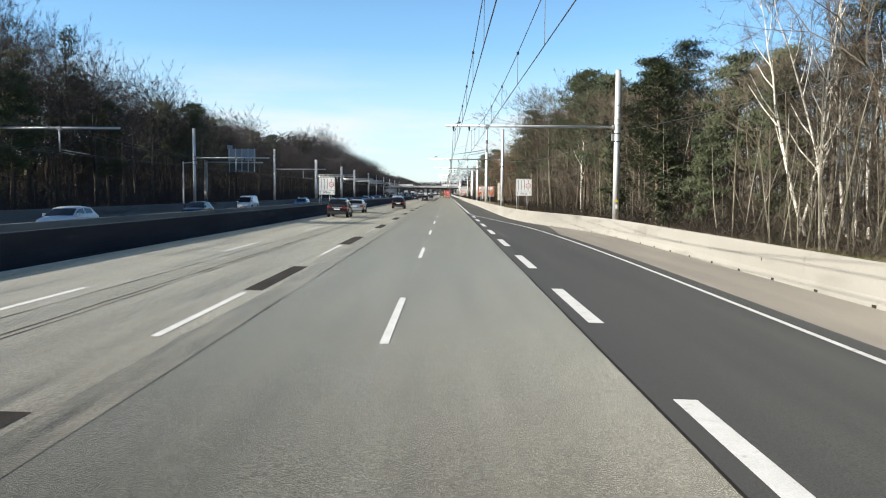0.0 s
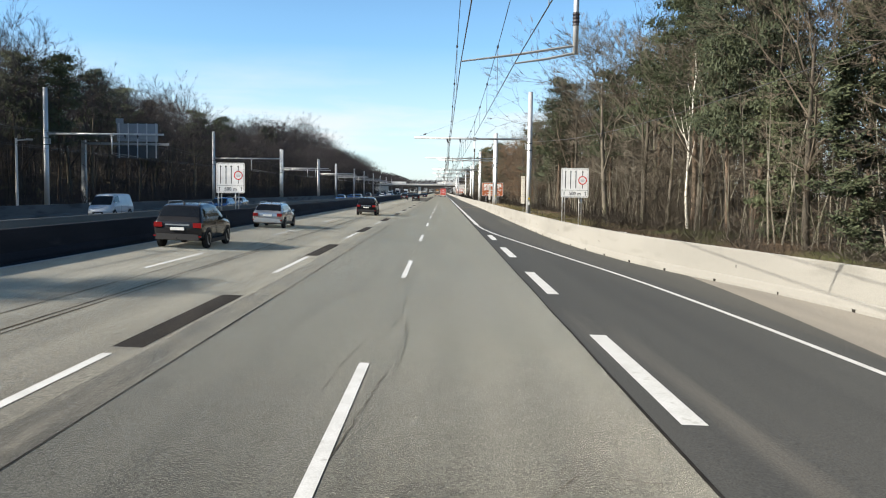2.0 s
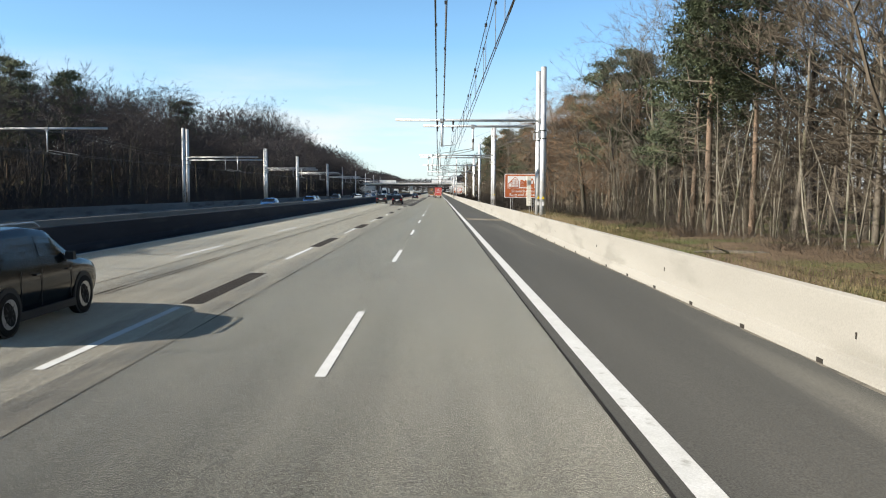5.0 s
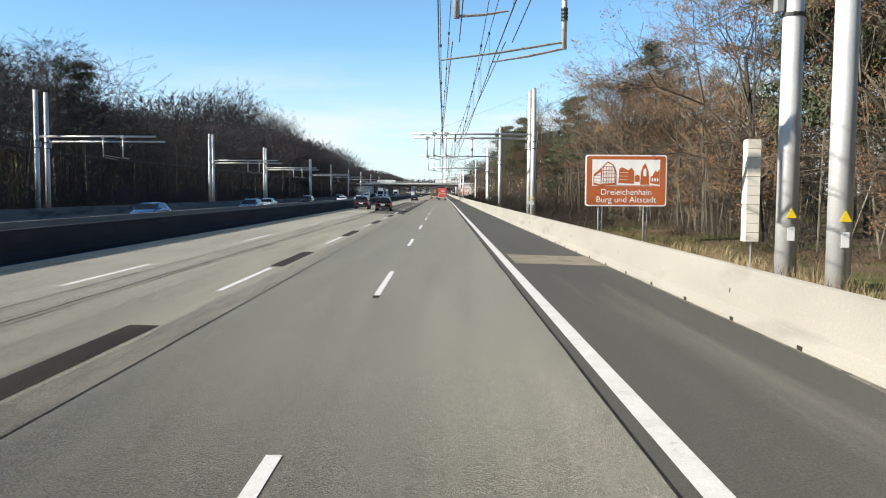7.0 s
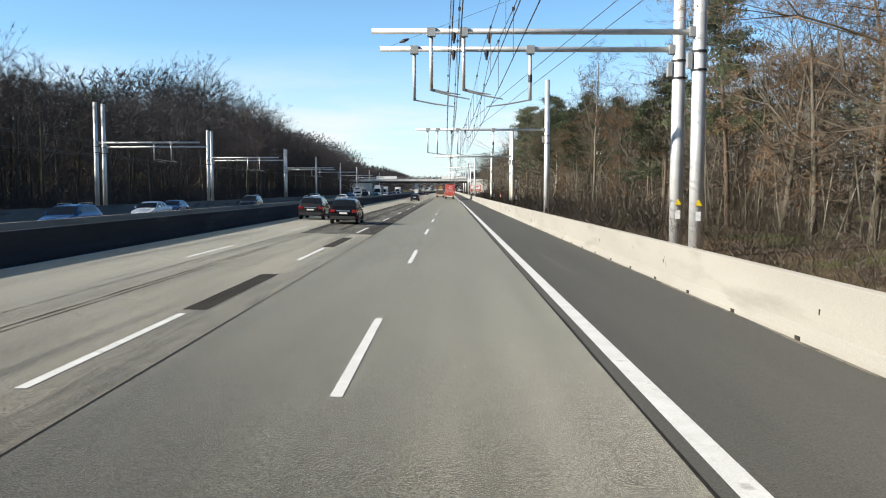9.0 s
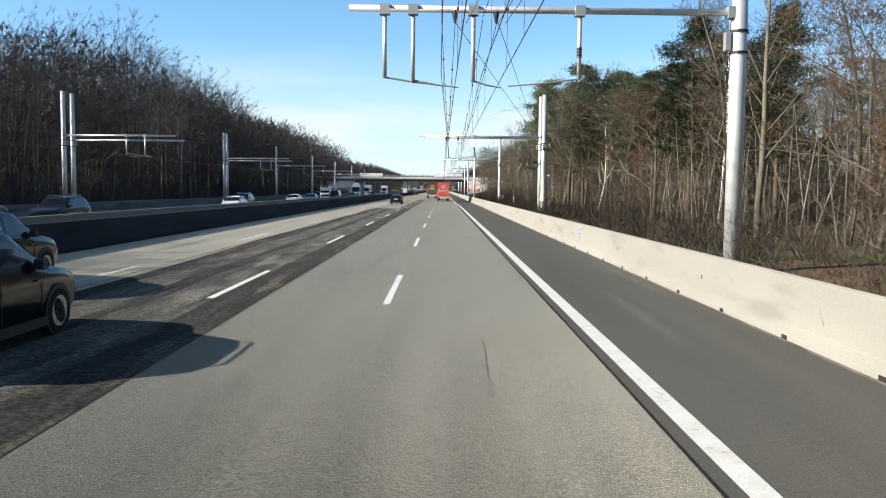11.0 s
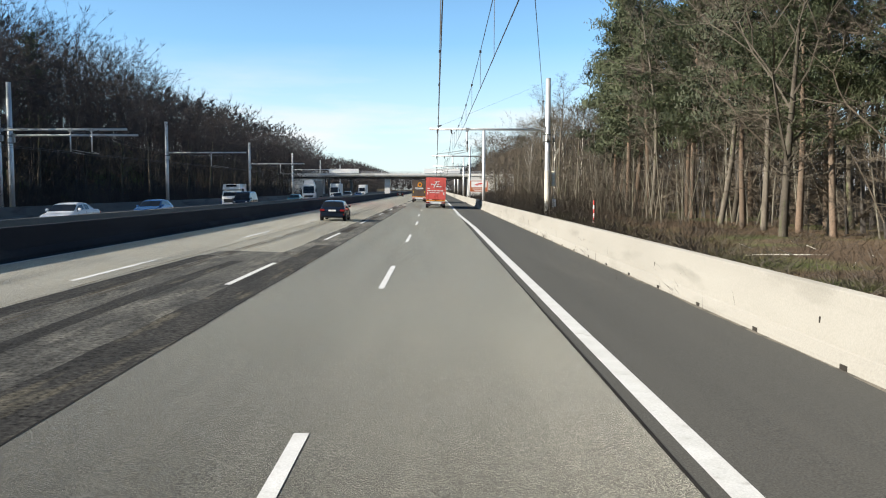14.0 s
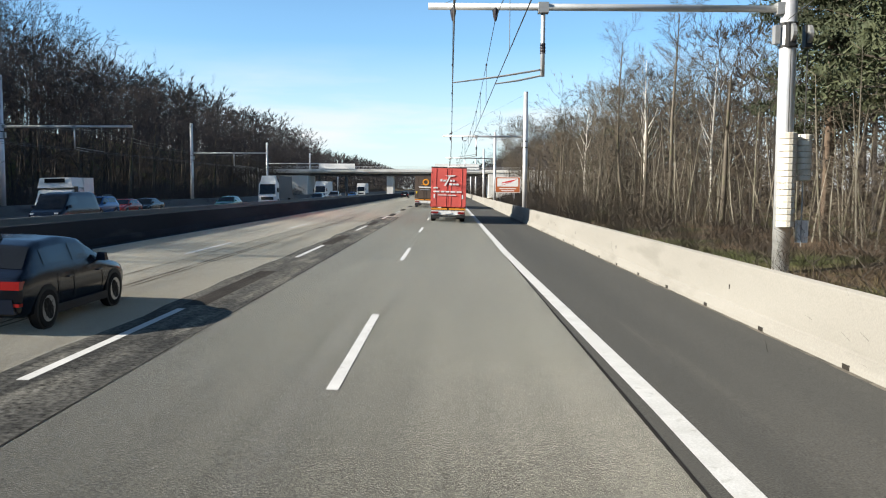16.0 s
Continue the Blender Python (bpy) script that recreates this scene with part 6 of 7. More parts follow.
part("leaves", g, "litter", t)
GRASS.append(t)
t = thing("tall_grass", "tall straw-coloured dead grass beside the concrete wall", "grass", kind="stuff")
g = MB()
for _ in range(3000):
    c = Vector((abs(rg.gauss(0, 0.9)), rg.uniform(0, 13), -0.05))
    if noise.noise((c.x * 0.8, c.y * 0.6, 5.0)) < -0.12:
        continue
    a, hgt = rg.uniform(0, 6.283), rg.uniform(0.35, 1.05)
    d = Vector((math.cos(a), math.sin(a), 0))
    o = Vector((-d.y, d.x, 0)) * 0.007
    m1 = c + d * 0.12 * hgt + Vector((0, 0, hgt * 0.7))
    g.poly((c - o, c + o, m1 + o * 0.8, m1 - o * 0.8))
    g.poly((m1 - o * 0.8, m1 + o * 0.8, m1 + d * rg.uniform(0.1, 0.4) * hgt + Vector((0, 0, hgt * 0.25))))
part("blades", g, "straw", t)
t.matrix_world = pose(barrier_x(165) + 1.1, 157.0, 0.1)
copy_thing(t, pose(barrier_x(178) + 1.1, 170.5, 0.1))
rng = random.Random(21)
y = 0
j = 0
while y < 820:
    bx = barrier_x(y)
    open_verge = 95 < y < 200
    # brush rows: close behind the wall, or set back where the verge is grassy
    clear_floor = 322 < y < 366
    if clear_floor:
        lay(THICK, 1, pose(bx + 1.5, y, 0.0))
        lay(THICK, 1, pose(bx + 0.7, y + 7, -0.25))
        lay(THICK, 0, pose(bx + 2.6, y + 3, -0.75))
        lay(GRASS, 1, pose(bx + 2.9, y + 5, 0.14))
        lay(THICK, 0, pose(19.5, y, -0.2))
        lay(THICK, 1, pose(14.4, y + 6, -0.4))
        lay(THICK, 1, pose(16.2, y + 4, -0.5))
        lay(GRASS, 1, pose(15.5, y + 1, 0.26))
        lay(THICK, 1, pose(12.8, y + 2, -0.3))
    elif not open_verge:
        clear = 5.5 if 505 < y < 580 else 0.0      # bare ground before the bridge
        lay(THICK, (1, 0, 1)[j % 3], pose(bx + 1.6 + clear, y, 0.1))
        if y < 430 or j % 2:
            lay(THICK, (0, 2, 0)[j % 3], pose(bx + 4.6 + clear, y + 2, 0.2))
    else:
        lay(THICK, 1, pose(12.6, y, -0.1))
        lay(THICK, 1, pose(9.6, y + 5, -0.75))
    if not clear_floor:
        lay(THICK, (2, 0)[j % 2], pose(15.4, y + 4, 0.25))
    if open_verge or 325 < y < 380 or 205 < y < 232:
        lay(GRASS, 0, pose(bx + 0.9, y, 0.05))
        lay(GRASS, 0, pose(bx + 3.4, y + 3, 0.12))
        if open_verge:
            lay(GRASS, 0, pose(bx + 2.2, y + 7, 0.10, 0, 0, 0))
            lay(THICK, 1, pose(bx + 1.2, y + 1, -1.05))
        lay(GRASS, 1, pose(bx + 0.9, y, 0.10))
        lay(GRASS, 1, pose(bx + 5.2, y + 2, 0.18))
    if y < 470:
        lay(SAPLINGS, j % 2, pose(18.6 if clear_floor else 15.0, y, 0.2, 0, 0, 0))
        if not clear_floor:
            lay(SAPLINGS, (j + 1) % 2, pose(20.4, y + 12, 0.3, 0, 0, 180))
    if y >= 520:
        lay(THICK, 3, pose(-38.5, y + 12, 0.0))
    if y < 520:
        lay(THICK, 3, pose(-40.0, y + 12, 0.2))
        lay(THICK, 3, pose(-44.5, y + 16, 0.7))
    y += 12
    j += 1


def log_on_ground(x, y, z, length, r, turn, m="bark", label="fallen grey branch lying in the leaves"):
    t = thing("fallen_branch", label, "branch", "fallen branches", pose(x, y, z, 0, 0, turn))
    part("log", MB().tube(((0, 0, r), (length * 0.4, 0.1, r * 1.3), (length * 0.8, -0.05, r * 1.2), (length, 0.1, r)), (r, r * 0.95, r * 0.7, r * 0.3), 7), m, t)
    part("side_branch", MB().tube(((length * 0.5, 0.05, r), (length * 0.7, 0.5, r + 0.25)), (r * 0.5, 0.012), 5), m, t)
    return t


for x, y, l_, r, a, m in ((11.2, 92.5, 1.5, 0.07, 160, "bark_birch"), (13.2, 110, 3.2, 0.11, 20, "bark"), (12.0, 116, 2.4, 0.09, 170, "bark"), (14.6, 128, 4.0, 0.14, 5, "bark"), (12.5, 140, 2.6, 0.1, 150, "bark"),
                          (12.8, 338, 3.0, 0.1, 15, "bark"), (14.2, 345, 3.2, 0.05, 170, "bark_birch"), (13.4, 347.5, 2.4, 0.04, 152, "bark_birch"), (15.6, 343.2, 2.8, 0.045, 188, "bark_birch"), (14.9, 346.3, 1.8, 0.035, 120, "bark_birch"), (12.9, 341.0, 1.5, 0.03, 200, "bark_birch"), (16.0, 349.0, 2.6, 0.05, 165, "bark_birch"), (13.6, 318, 2.5, 0.1, 60, "bark")):
    log_on_ground(x, y, 0.18, l_, r, a, m)


# ---- vehicles ----
def car_paint(name, c, metal=0.0, rough=0.2):
    return node_mat(name, c, tuple(v * 0.9 for v in c), 1.5, rough, metal=metal, coat=0.13, spec=0.24)


PAINT = {
    "black": car_paint("black_car_paint", (0.006, 0.0065, 0.008)), "navy": car_paint("dark_blue_car_paint", (0.006, 0.010, 0.020)),
    "grey": car_paint("grey_car_paint", (0.20, 0.19, 0.18), 0.5), "silver": car_paint("silver_car_paint", (0.46, 0.47, 0.48), 0.6),
    "white": car_paint("white_car_paint", (0.72, 0.73, 0.74)), "blue": car_paint("blue_car_paint", (0.035, 0.11, 0.26), 0.3),
    "red": car_paint("red_car_paint", (0.38, 0.035, 0.025)), "green": car_paint("green_car_paint", (0.03, 0.14, 0.10), 0.3),
    "dark": car_paint("anthracite_car_paint", (0.035, 0.035, 0.038), 0.4),
}
MAT.update({
    "glass_dark": plain("tinted_glass", (0.010, 0.012, 0.015), 0.06),
    "tyre": node_mat("tyre_rubber", (0.018, 0.018, 0.018), (0.028, 0.027, 0.026), 4, 0.85),
    "rim": plain("alloy_rim", (0.45, 0.46, 0.47), 0.35, 0.8),
    "trim": plain("black_trim_plastic", (0.022, 0.022, 0.023), 0.6),
    "tail": plain("red_lamp_glass", (0.22, 0.010, 0.010), 0.2),
    "lamp": plain("clear_lamp_glass", (0.72, 0.74, 0.76), 0.15),
    "plate": plain("white_plate", (0.75, 0.75, 0.73), 0.5),
    "tarp_red": node_mat("red_trailer_doors", (0.66, 0.115, 0.095), (0.60, 0.10, 0.082), 0.7, 0.5, c3=(0.44, 0.07, 0.06), spot=0.62, spot_scale=1.0),
    "tarp_dark": node_mat("brown_trailer_doors", (0.085, 0.062, 0.048), (0.11, 0.08, 0.06), 0.7, 0.5),
    "orange": plain("orange_logo", (0.75, 0.30, 0.03), 0.5),
    "chassis": plain("dark_chassis", (0.03, 0.03, 0.03), 0.7),
})
# side outlines, from tail to nose: lower body (y, half width, z low, z high); cabin (y, z); wheel places
BODY = {
    "hatch": dict(L=4.32, W=0.90, r=0.33, rings=((0.0, 0.80, 0.42, 0.82), (0.06, 0.86, 0.30, 0.90), (0.45, 0.895, 0.22, 0.95), (1.6, 0.90, 0.20, 0.94), (3.0, 0.90, 0.20, 0.92), (3.8, 0.875, 0.22, 0.80), (4.15, 0.80, 0.28, 0.68), (4.32, 0.66, 0.36, 0.56)),
                  cab=((0.16, 0.92), (0.62, 1.33), (1.0, 1.41), (1.75, 1.45), (2.35, 1.39), (3.28, 0.91)), split=1.75, wheels=(0.78, 3.45)),
    "suv": dict(L=4.68, W=0.94, r=0.37, rings=((0.0, 0.82, 0.48, 0.98), (0.07, 0.90, 0.36, 1.05), (0.5, 0.93, 0.28, 1.10), (1.8, 0.94, 0.26, 1.09), (3.2, 0.94, 0.26, 1.07), (4.1, 0.90, 0.28, 0.98), (4.5, 0.84, 0.34, 0.84), (4.68, 0.70, 0.44, 0.70)),
                cab=((0.10, 1.06), (0.42, 1.60), (0.8, 1.68), (2.0, 1.71), (2.65, 1.64), (3.5, 1.06)), split=2.0, wheels=(0.88, 3.68)),
    "sedan": dict(L=4.65, W=0.90, r=0.33, rings=((0.0, 0.78, 0.40, 0.84), (0.08, 0.86, 0.30, 0.96), (0.6, 0.895, 0.22, 0.99), (1.7, 0.90, 0.20, 0.94), (3.2, 0.90, 0.20, 0.90), (4.1, 0.87, 0.22, 0.78), (4.5, 0.78, 0.28, 0.64), (4.65, 0.64, 0.36, 0.54)),
                  cab=((0.72, 0.96), (1.35, 1.36), (1.7, 1.43), (2.3, 1.445), (2.75, 1.38), (3.55, 0.90)), split=2.15, wheels=(0.85, 3.72)),
    "estate": dict(L=4.70, W=0.90, r=0.33, rings=((0.0, 0.80, 0.40, 0.86), (0.06, 0.86, 0.30, 0.94), (0.6, 0.895, 0.22, 0.96), (1.7, 0.90, 0.20, 0.94), (3.2, 0.90, 0.20, 0.91), (4.1, 0.87, 0.22, 0.79), (4.55, 0.78, 0.28, 0.65), (4.70, 0.64, 0.36, 0.54)),
                   cab=((0.10, 0.93), (0.55, 1.40), (1.1, 1.46), (2.2, 1.48), (2.8, 1.41), (3.62, 0.90)), split=2.1, wheels=(0.85, 3.75)),
    "van": dict(L=4.95, W=0.96, r=0.34, rings=((0.0, 0.90, 0.42, 1.05), (0.05, 0.94, 0.32, 1.10), (0.6, 0.96, 0.26, 1.12), (2.6, 0.96, 0.24, 1.12), (3.9, 0.95, 0.24, 1.08), (4.6, 0.88, 0.28, 0.92), (4.95, 0.72, 0.40, 0.70)),
                cab=((0.04, 1.10), (0.14, 1.88), (0.6, 1.94), (3.0, 1.95), (3.45, 1.86), (4.35, 1.05)), split=2.7, wheels=(0.95, 4.0)),
}


def wheel(parent, x, y, r, side, wide=0.21):
    ty = part("tyre", MB().tube([(x, y, r), (x + side * 0.03, y, r), (x + side * (wide - 0.03), y, r), (x + side * wide, y, r)], (r - 0.04, r, r, r - 0.03), 20), "tyre", parent, smooth=False)
    rim = part("rim", MB().tube([(x + side * (wide - 0.05), y, r), (x + side * (wide + 0.004), y, r), (x + side * (wide - 0.015), y, r)], (r * 0.66, r * 0.66, r * 0.60), 18), "rim", ty)
    hub = MB()
    for i in range(8):
        a = i * math.pi / 4
        c, s = math.cos(a), math.sin(a)
        hub.poly([(x + side * (wide + 0.008), y + c * r * 0.2 - s * r * 0.06, r + s * r * 0.2 + c * r * 0.06), (x + side * (wide + 0.008), y + c * r * 0.2 + s * r * 0.06, r + s * r * 0.2 - c * r * 0.06), (x + side * (wide + 0.008), y + c * r * 0.6, r + s * r * 0.6)])
    part("spokes", hub, "trim", rim)


def car(kind, paint, label, m, group="cars on the motorway"):
    b = BODY[kind]
    L, W, r = b["L"], b["W"], b["r"]
    mat = PAINT[paint]
    t = thing("car", label, "car", group, m)
    rings, cb = b["rings"], b["cab"]
    zb, zt = cb[0][1], max(z for _, z in cb)
    wb, wt = W * 0.93, W * 0.70

    def along(p, q, s):
        return (p[0] + (q[0] - p[0]) * s, p[1] + (q[1] - p[1]) * s)

    def line(table, y):
        for (ya, za), (yb, z_b) in zip(table, table[1:]):
            if ya <= y <= yb:
                return za + (z_b - za) * (y - ya) / (yb - ya)
        return None

    def top(y):
        """Height of the upper outline: bonnet, screens and roof, a little rounded."""
        zs = []
        for d in (-0.06, -0.03, 0.0, 0.03, 0.06):
            z = line(cb, y + d)
            belt = lerp_table([(q[0], q[3]) for q in rings], min(max(y + d, 0), L))
            zs.append(max(z, belt + 0.025) if z is not None else belt + 0.025)
        return sum(zs) / 5

    ys = sorted({round(v, 3) for v in [0, 0.03, 0.06, L - 0.06, L - 0.03, L] + [0.1 + (L - 0.2) * i / 52 for i in range(53)]})
    half = 13
    shell = MB()
    for y in ys:
        w = lerp_table([(q[0], q[1]) for q in rings], y)
        z0 = lerp_table([(q[0], q[2]) for q in rings], y)
        z1 = lerp_table([(q[0], q[3]) for q in rings], y)
        tz = top(y)
        rise = min(1.0, (tz - z1) / (zt - zb))
        rw = (0.90 - (0.90 - 0.72) * rise) * w
        right = [(0.0, z0), (0.80 * w, z0), (0.965 * w, z0 + 0.07), (w, z0 + 0.50 * (z1 - z0)), (0.985 * w, z0 + 0.82 * (z1 - z0)), (0.945 * w, z1)]
        for k_ in range(1, 5):
            s = k_ / 5
            right.append((0.93 * w + (rw - 0.93 * w) * s ** 1.15, z1 + (tz - 0.035 * rise - z1) * s))
        right += [(rw * 0.965, tz - 0.03 * rise), (rw * 0.78, tz - 0.004), (0.0, tz + 0.012)]
        shell.v += [(x, y, z) for x, z in right] + [(-x, y, z) for x, z in right[-2:0:-1]]
    n = 2 * half - 2
    for i in range(len(ys) - 1):
        for j in range(n):
            shell.f.append((i * n + j, i * n + (j + 1) % n, (i + 1) * n + (j + 1) % n, (i + 1) * n + j))
    shell.f += [tuple(range(n - 1, -1, -1)), tuple((len(ys) - 1) * n + j for j in range(n))]
    body = part("body", shell, mat, t, smooth=True)

    def glass(name, cols, y0, y1, off):
        """A pane lying on the shell: the faces of some columns between two stations."""
        mb = MB()
        for i in range(len(ys) - 1):
            if ys[i] >= y0 - 0.001 and ys[i + 1] <= y1 + 0.001:
                for j in cols:
                    quad = [Vector(shell.v[q % len(shell.v)]) + Vector(off) for q in shell.f[i * n + j]]
                    mb.poly([tuple(q) for q in quad])
        if mb.f:
            part(name, mb, "glass_dark", t)
    sp = b["split"]
    fr_lo = along(cb[-1], cb[-2], 0.12)
    glass("rear_window", (10, 11, 12, 13), cb[0][0] + 0.04, cb[1][0] + 0.06, (0, -0.007, 0.008))
    glass("windscreen", (10, 11, 12, 13), cb[-2][0] + 0.05, cb[-1][0] - 0.04, (0, 0.007, 0.008))
    for side in (-1, 1):
        cols = (6, 7, 8) if side > 0 else (15, 16, 17)
        if kind != "van":
            glass("side_window", cols, cb[1][0] + 0.12, sp - 0.03, (side * 0.008, 0, 0.002))
        glass("side_window", cols, sp + 0.03, cb[-2][0] + (cb[-1][0] - cb[-2][0]) * 0.55, (side * 0.008, 0, 0.002))
        hx = side * (W + 0.004)
        for yy in (sp, fr_lo[0] - 0.25, b["wheels"][0] + r + 0.05):
            part("door_seam", MB().box(hx - 0.004, hx + 0.002, yy - 0.006, yy + 0.006, 0.38, zb - 0.06), "trim", body)
        for yy in (sp - 0.25, sp + 0.95):
            if yy < fr_lo[0] - 0.3:
                part("door_handle", MB().box(hx - 0.01 * side - 0.012, hx + 0.012 * side + 0.012, yy, yy + 0.17, zb - 0.16, zb - 0.13), mat, body)
        part("mirror", MB().box(side * (wb + 0.02) - 0.02, side * (wb + 0.16) + 0.02, fr_lo[0] - 0.42, fr_lo[0] - 0.28, zb + 0.02, zb + 0.17, taper=0.12) if side > 0 else
             MB().box(-(wb + 0.16) - 0.02, -(wb + 0.02) + 0.02, fr_lo[0] - 0.42, fr_lo[0] - 0.28, zb + 0.02, zb + 0.17, taper=0.12), mat if kind != "suv" else "trim", t)
        part("sill", MB().box(hx - 0.05, hx + 0.006, b["wheels"][0] + r, b["wheels"][1] - r, 0.20, 0.34), "trim", t)
        for yw in b["wheels"]:
            arch = MB().tube([(side * (W - 0.10), yw, r + 0.02), (side * (W + 0.006), yw, r + 0.02)], (r + 0.045, r + 0.045), 22)
            part("wheel_arch", arch, "trim", t)
            wh = thing_part("wheel", t)
            wheel(wh, side * (W - 0.19), yw, r, side)
        zr = b["rings"][1][3]
        xa, xb = (side * W * 0.62, side * W * 0.95) if side > 0 else (side * W * 0.95, side * W * 0.62)
        part("tail_lamp", MB().box(xa, xb, -0.03, 0.13, zr - (0.19 if kind == "hatch" else 0.24), zr - 0.06), "tail", t, "red tail lamp")
        part("tail_lamp", MB().box(xa, xb, -0.035, 0.08, 0.45, 0.50), "tail", t, "red rear reflector")
        zf = b["rings"][-2][3]
        part("headlamp", MB().box(xa * 0.92, xb * 0.80 if side > 0 else xb, L - 0.30, L - 0.13, zf - 0.16, zf - 0.03) if side > 0 else MB().box(xa * 0.80, xb * 0.92, L - 0.30, L - 0.13, zf - 0.16, zf - 0.03), "lamp", t, "clear headlamp")
    part("bumper", MB().box(-W * 0.88, W * 0.88, -0.05, 0.14, 0.34, 0.56, taper=0.03), "trim" if kind == "suv" else mat, t)
    part("number_plate", MB().box(-0.26, 0.26, -0.062, -0.02, 0.70, 0.81), "plate", t)
    part("grille", MB().box(-W * 0.42, W * 0.42, L - 0.03, L + 0.012, 0.42, 0.56), "trim", t)
    part("number_plate", MB().box(-0.26, 0.26, L + 0.013, L + 0.025, 0.36, 0.46), "plate", t)
    if kind in ("suv", "estate"):
        for side in (-1, 1):
            part("roof_rail", MB().tube(((side * wt * 0.92, 0.7, zt - 0.05), (side * wt * 0.92, 0.85, zt + 0.05), (side * wt * 0.92, 2.4, zt + 0.06), (side * wt * 0.92, 2.6, zt - 0.02)), (0.018,) * 4, 6), "rim", t)
    if kind == "suv":
        part("chrome_strip", MB().box(-0.45, 0.45, -0.06, -0.01, 0.88, 0.93), "rim", t, "chrome strip over the plate")
        part("tow_bar", MB().tube(((0, 0.1, 0.36), (0, -0.12, 0.36), (0, -0.14, 0.46)), (0.03, 0.03, 0.03), 8), "chassis", t)
    part("aerial", MB().box(-0.03, 0.03, b["cab"][2][0] - 0.1, b["cab"][2][0] + 0.06, zt - 0.03, zt + 0.05, taper=0.3), "trim", t)
    return t


def thing_part(name, parent):
    ob = new(name)
    ob.empty_display_size = 0.1
    ob.parent = parent
    return ob


def on_road(x, y):
    return pose(x, y, road_z(x) + 0.005, 0, math.degrees(math.atan(0.025)), 0)


def oncoming(x, y):
    return pose(x, y, opp_z(x) + 0.005, 0, math.degrees(math.atan(0.025)), 180)


car("suv", "black", "black sport utility car with roof rails and chrome strip", on_road(-7.0, 123.0))
car("suv", "dark", "dark grey compact family car, rear in shade", on_road(-9.7, 75.0))
car("suv", "black", "black utility car with red tail lamps", on_road(-6.6, 257.5))
car("estate", "silver", "silver estate car on worn asphalt", on_road(-10.0, 92.5))
car("hatch", "navy", "dark blue hatchback casting a long shadow", on_road(-6.82, 376.4))
car("suv", "dark", "dark anthracite utility car on worn asphalt", on_road(-9.9, 264.0))
car("hatch", "black", "small black car far ahead", on_road(-9.9, 560.0))
for kind, paint, label, x, y in (
        ("hatch", "white", "white oncoming hatchback behind the median wall", -20.2, 47.0), ("hatch", "navy", "dark oncoming hatchback in the shade", -22.2, 77.0), ("van", "white", "white oncoming van in the shade", -26.0, 112.0),
        ("estate", "blue", "blue oncoming estate car in the shade", -22.0, 130.0), ("sedan", "silver", "silver oncoming saloon in the shade", -25.8, 152.0),
        ("hatch", "blue", "blue oncoming hatchback behind the median wall", -21.0, 220.0), ("estate", "blue", "blue oncoming estate car with lit roof", -20.4, 250.0), ("sedan", "white", "white oncoming saloon in the shade", -22.4, 268.0),
        ("hatch", "blue", "blue oncoming hatchback in the shade", -25.8, 283.0), ("suv", "dark", "dark oncoming utility car in the shade", -22.4, 300.0), ("hatch", "white", "white oncoming hatchback in the shade", -20.6, 334.0),
        ("suv", "navy", "dark oncoming utility car by the wall", -22.6, 346.0), ("sedan", "white", "white oncoming saloon behind the median wall", -20.6, 368.0), ("hatch", "blue", "blue oncoming hatchback by the wall", -20.4, 381.5), ("van", "navy", "dark blue oncoming van", -20.4, 411.5),
        ("suv", "blue", "blue oncoming car in slow traffic", -26.4, 429.5), ("hatch", "red", "red oncoming hatchback in slow traffic", -26.6, 435.0), ("sedan", "dark", "dark oncoming saloon in slow traffic", -26.6, 440.5),
        ("hatch", "green", "green oncoming sports hatchback", -21.0, 447.0), ("sedan", "black", "black oncoming saloon far off", -20.4, 499.0), ("suv", "grey", "grey oncoming utility car far off", -20.4, 518.0),
        ("hatch", "white", "white oncoming hatchback far off", -24.5, 530.0), ("sedan", "blue", "blue oncoming saloon far off", -21.0, 552.0)):
    car(kind, paint, label, oncoming(x, y), "oncoming cars")


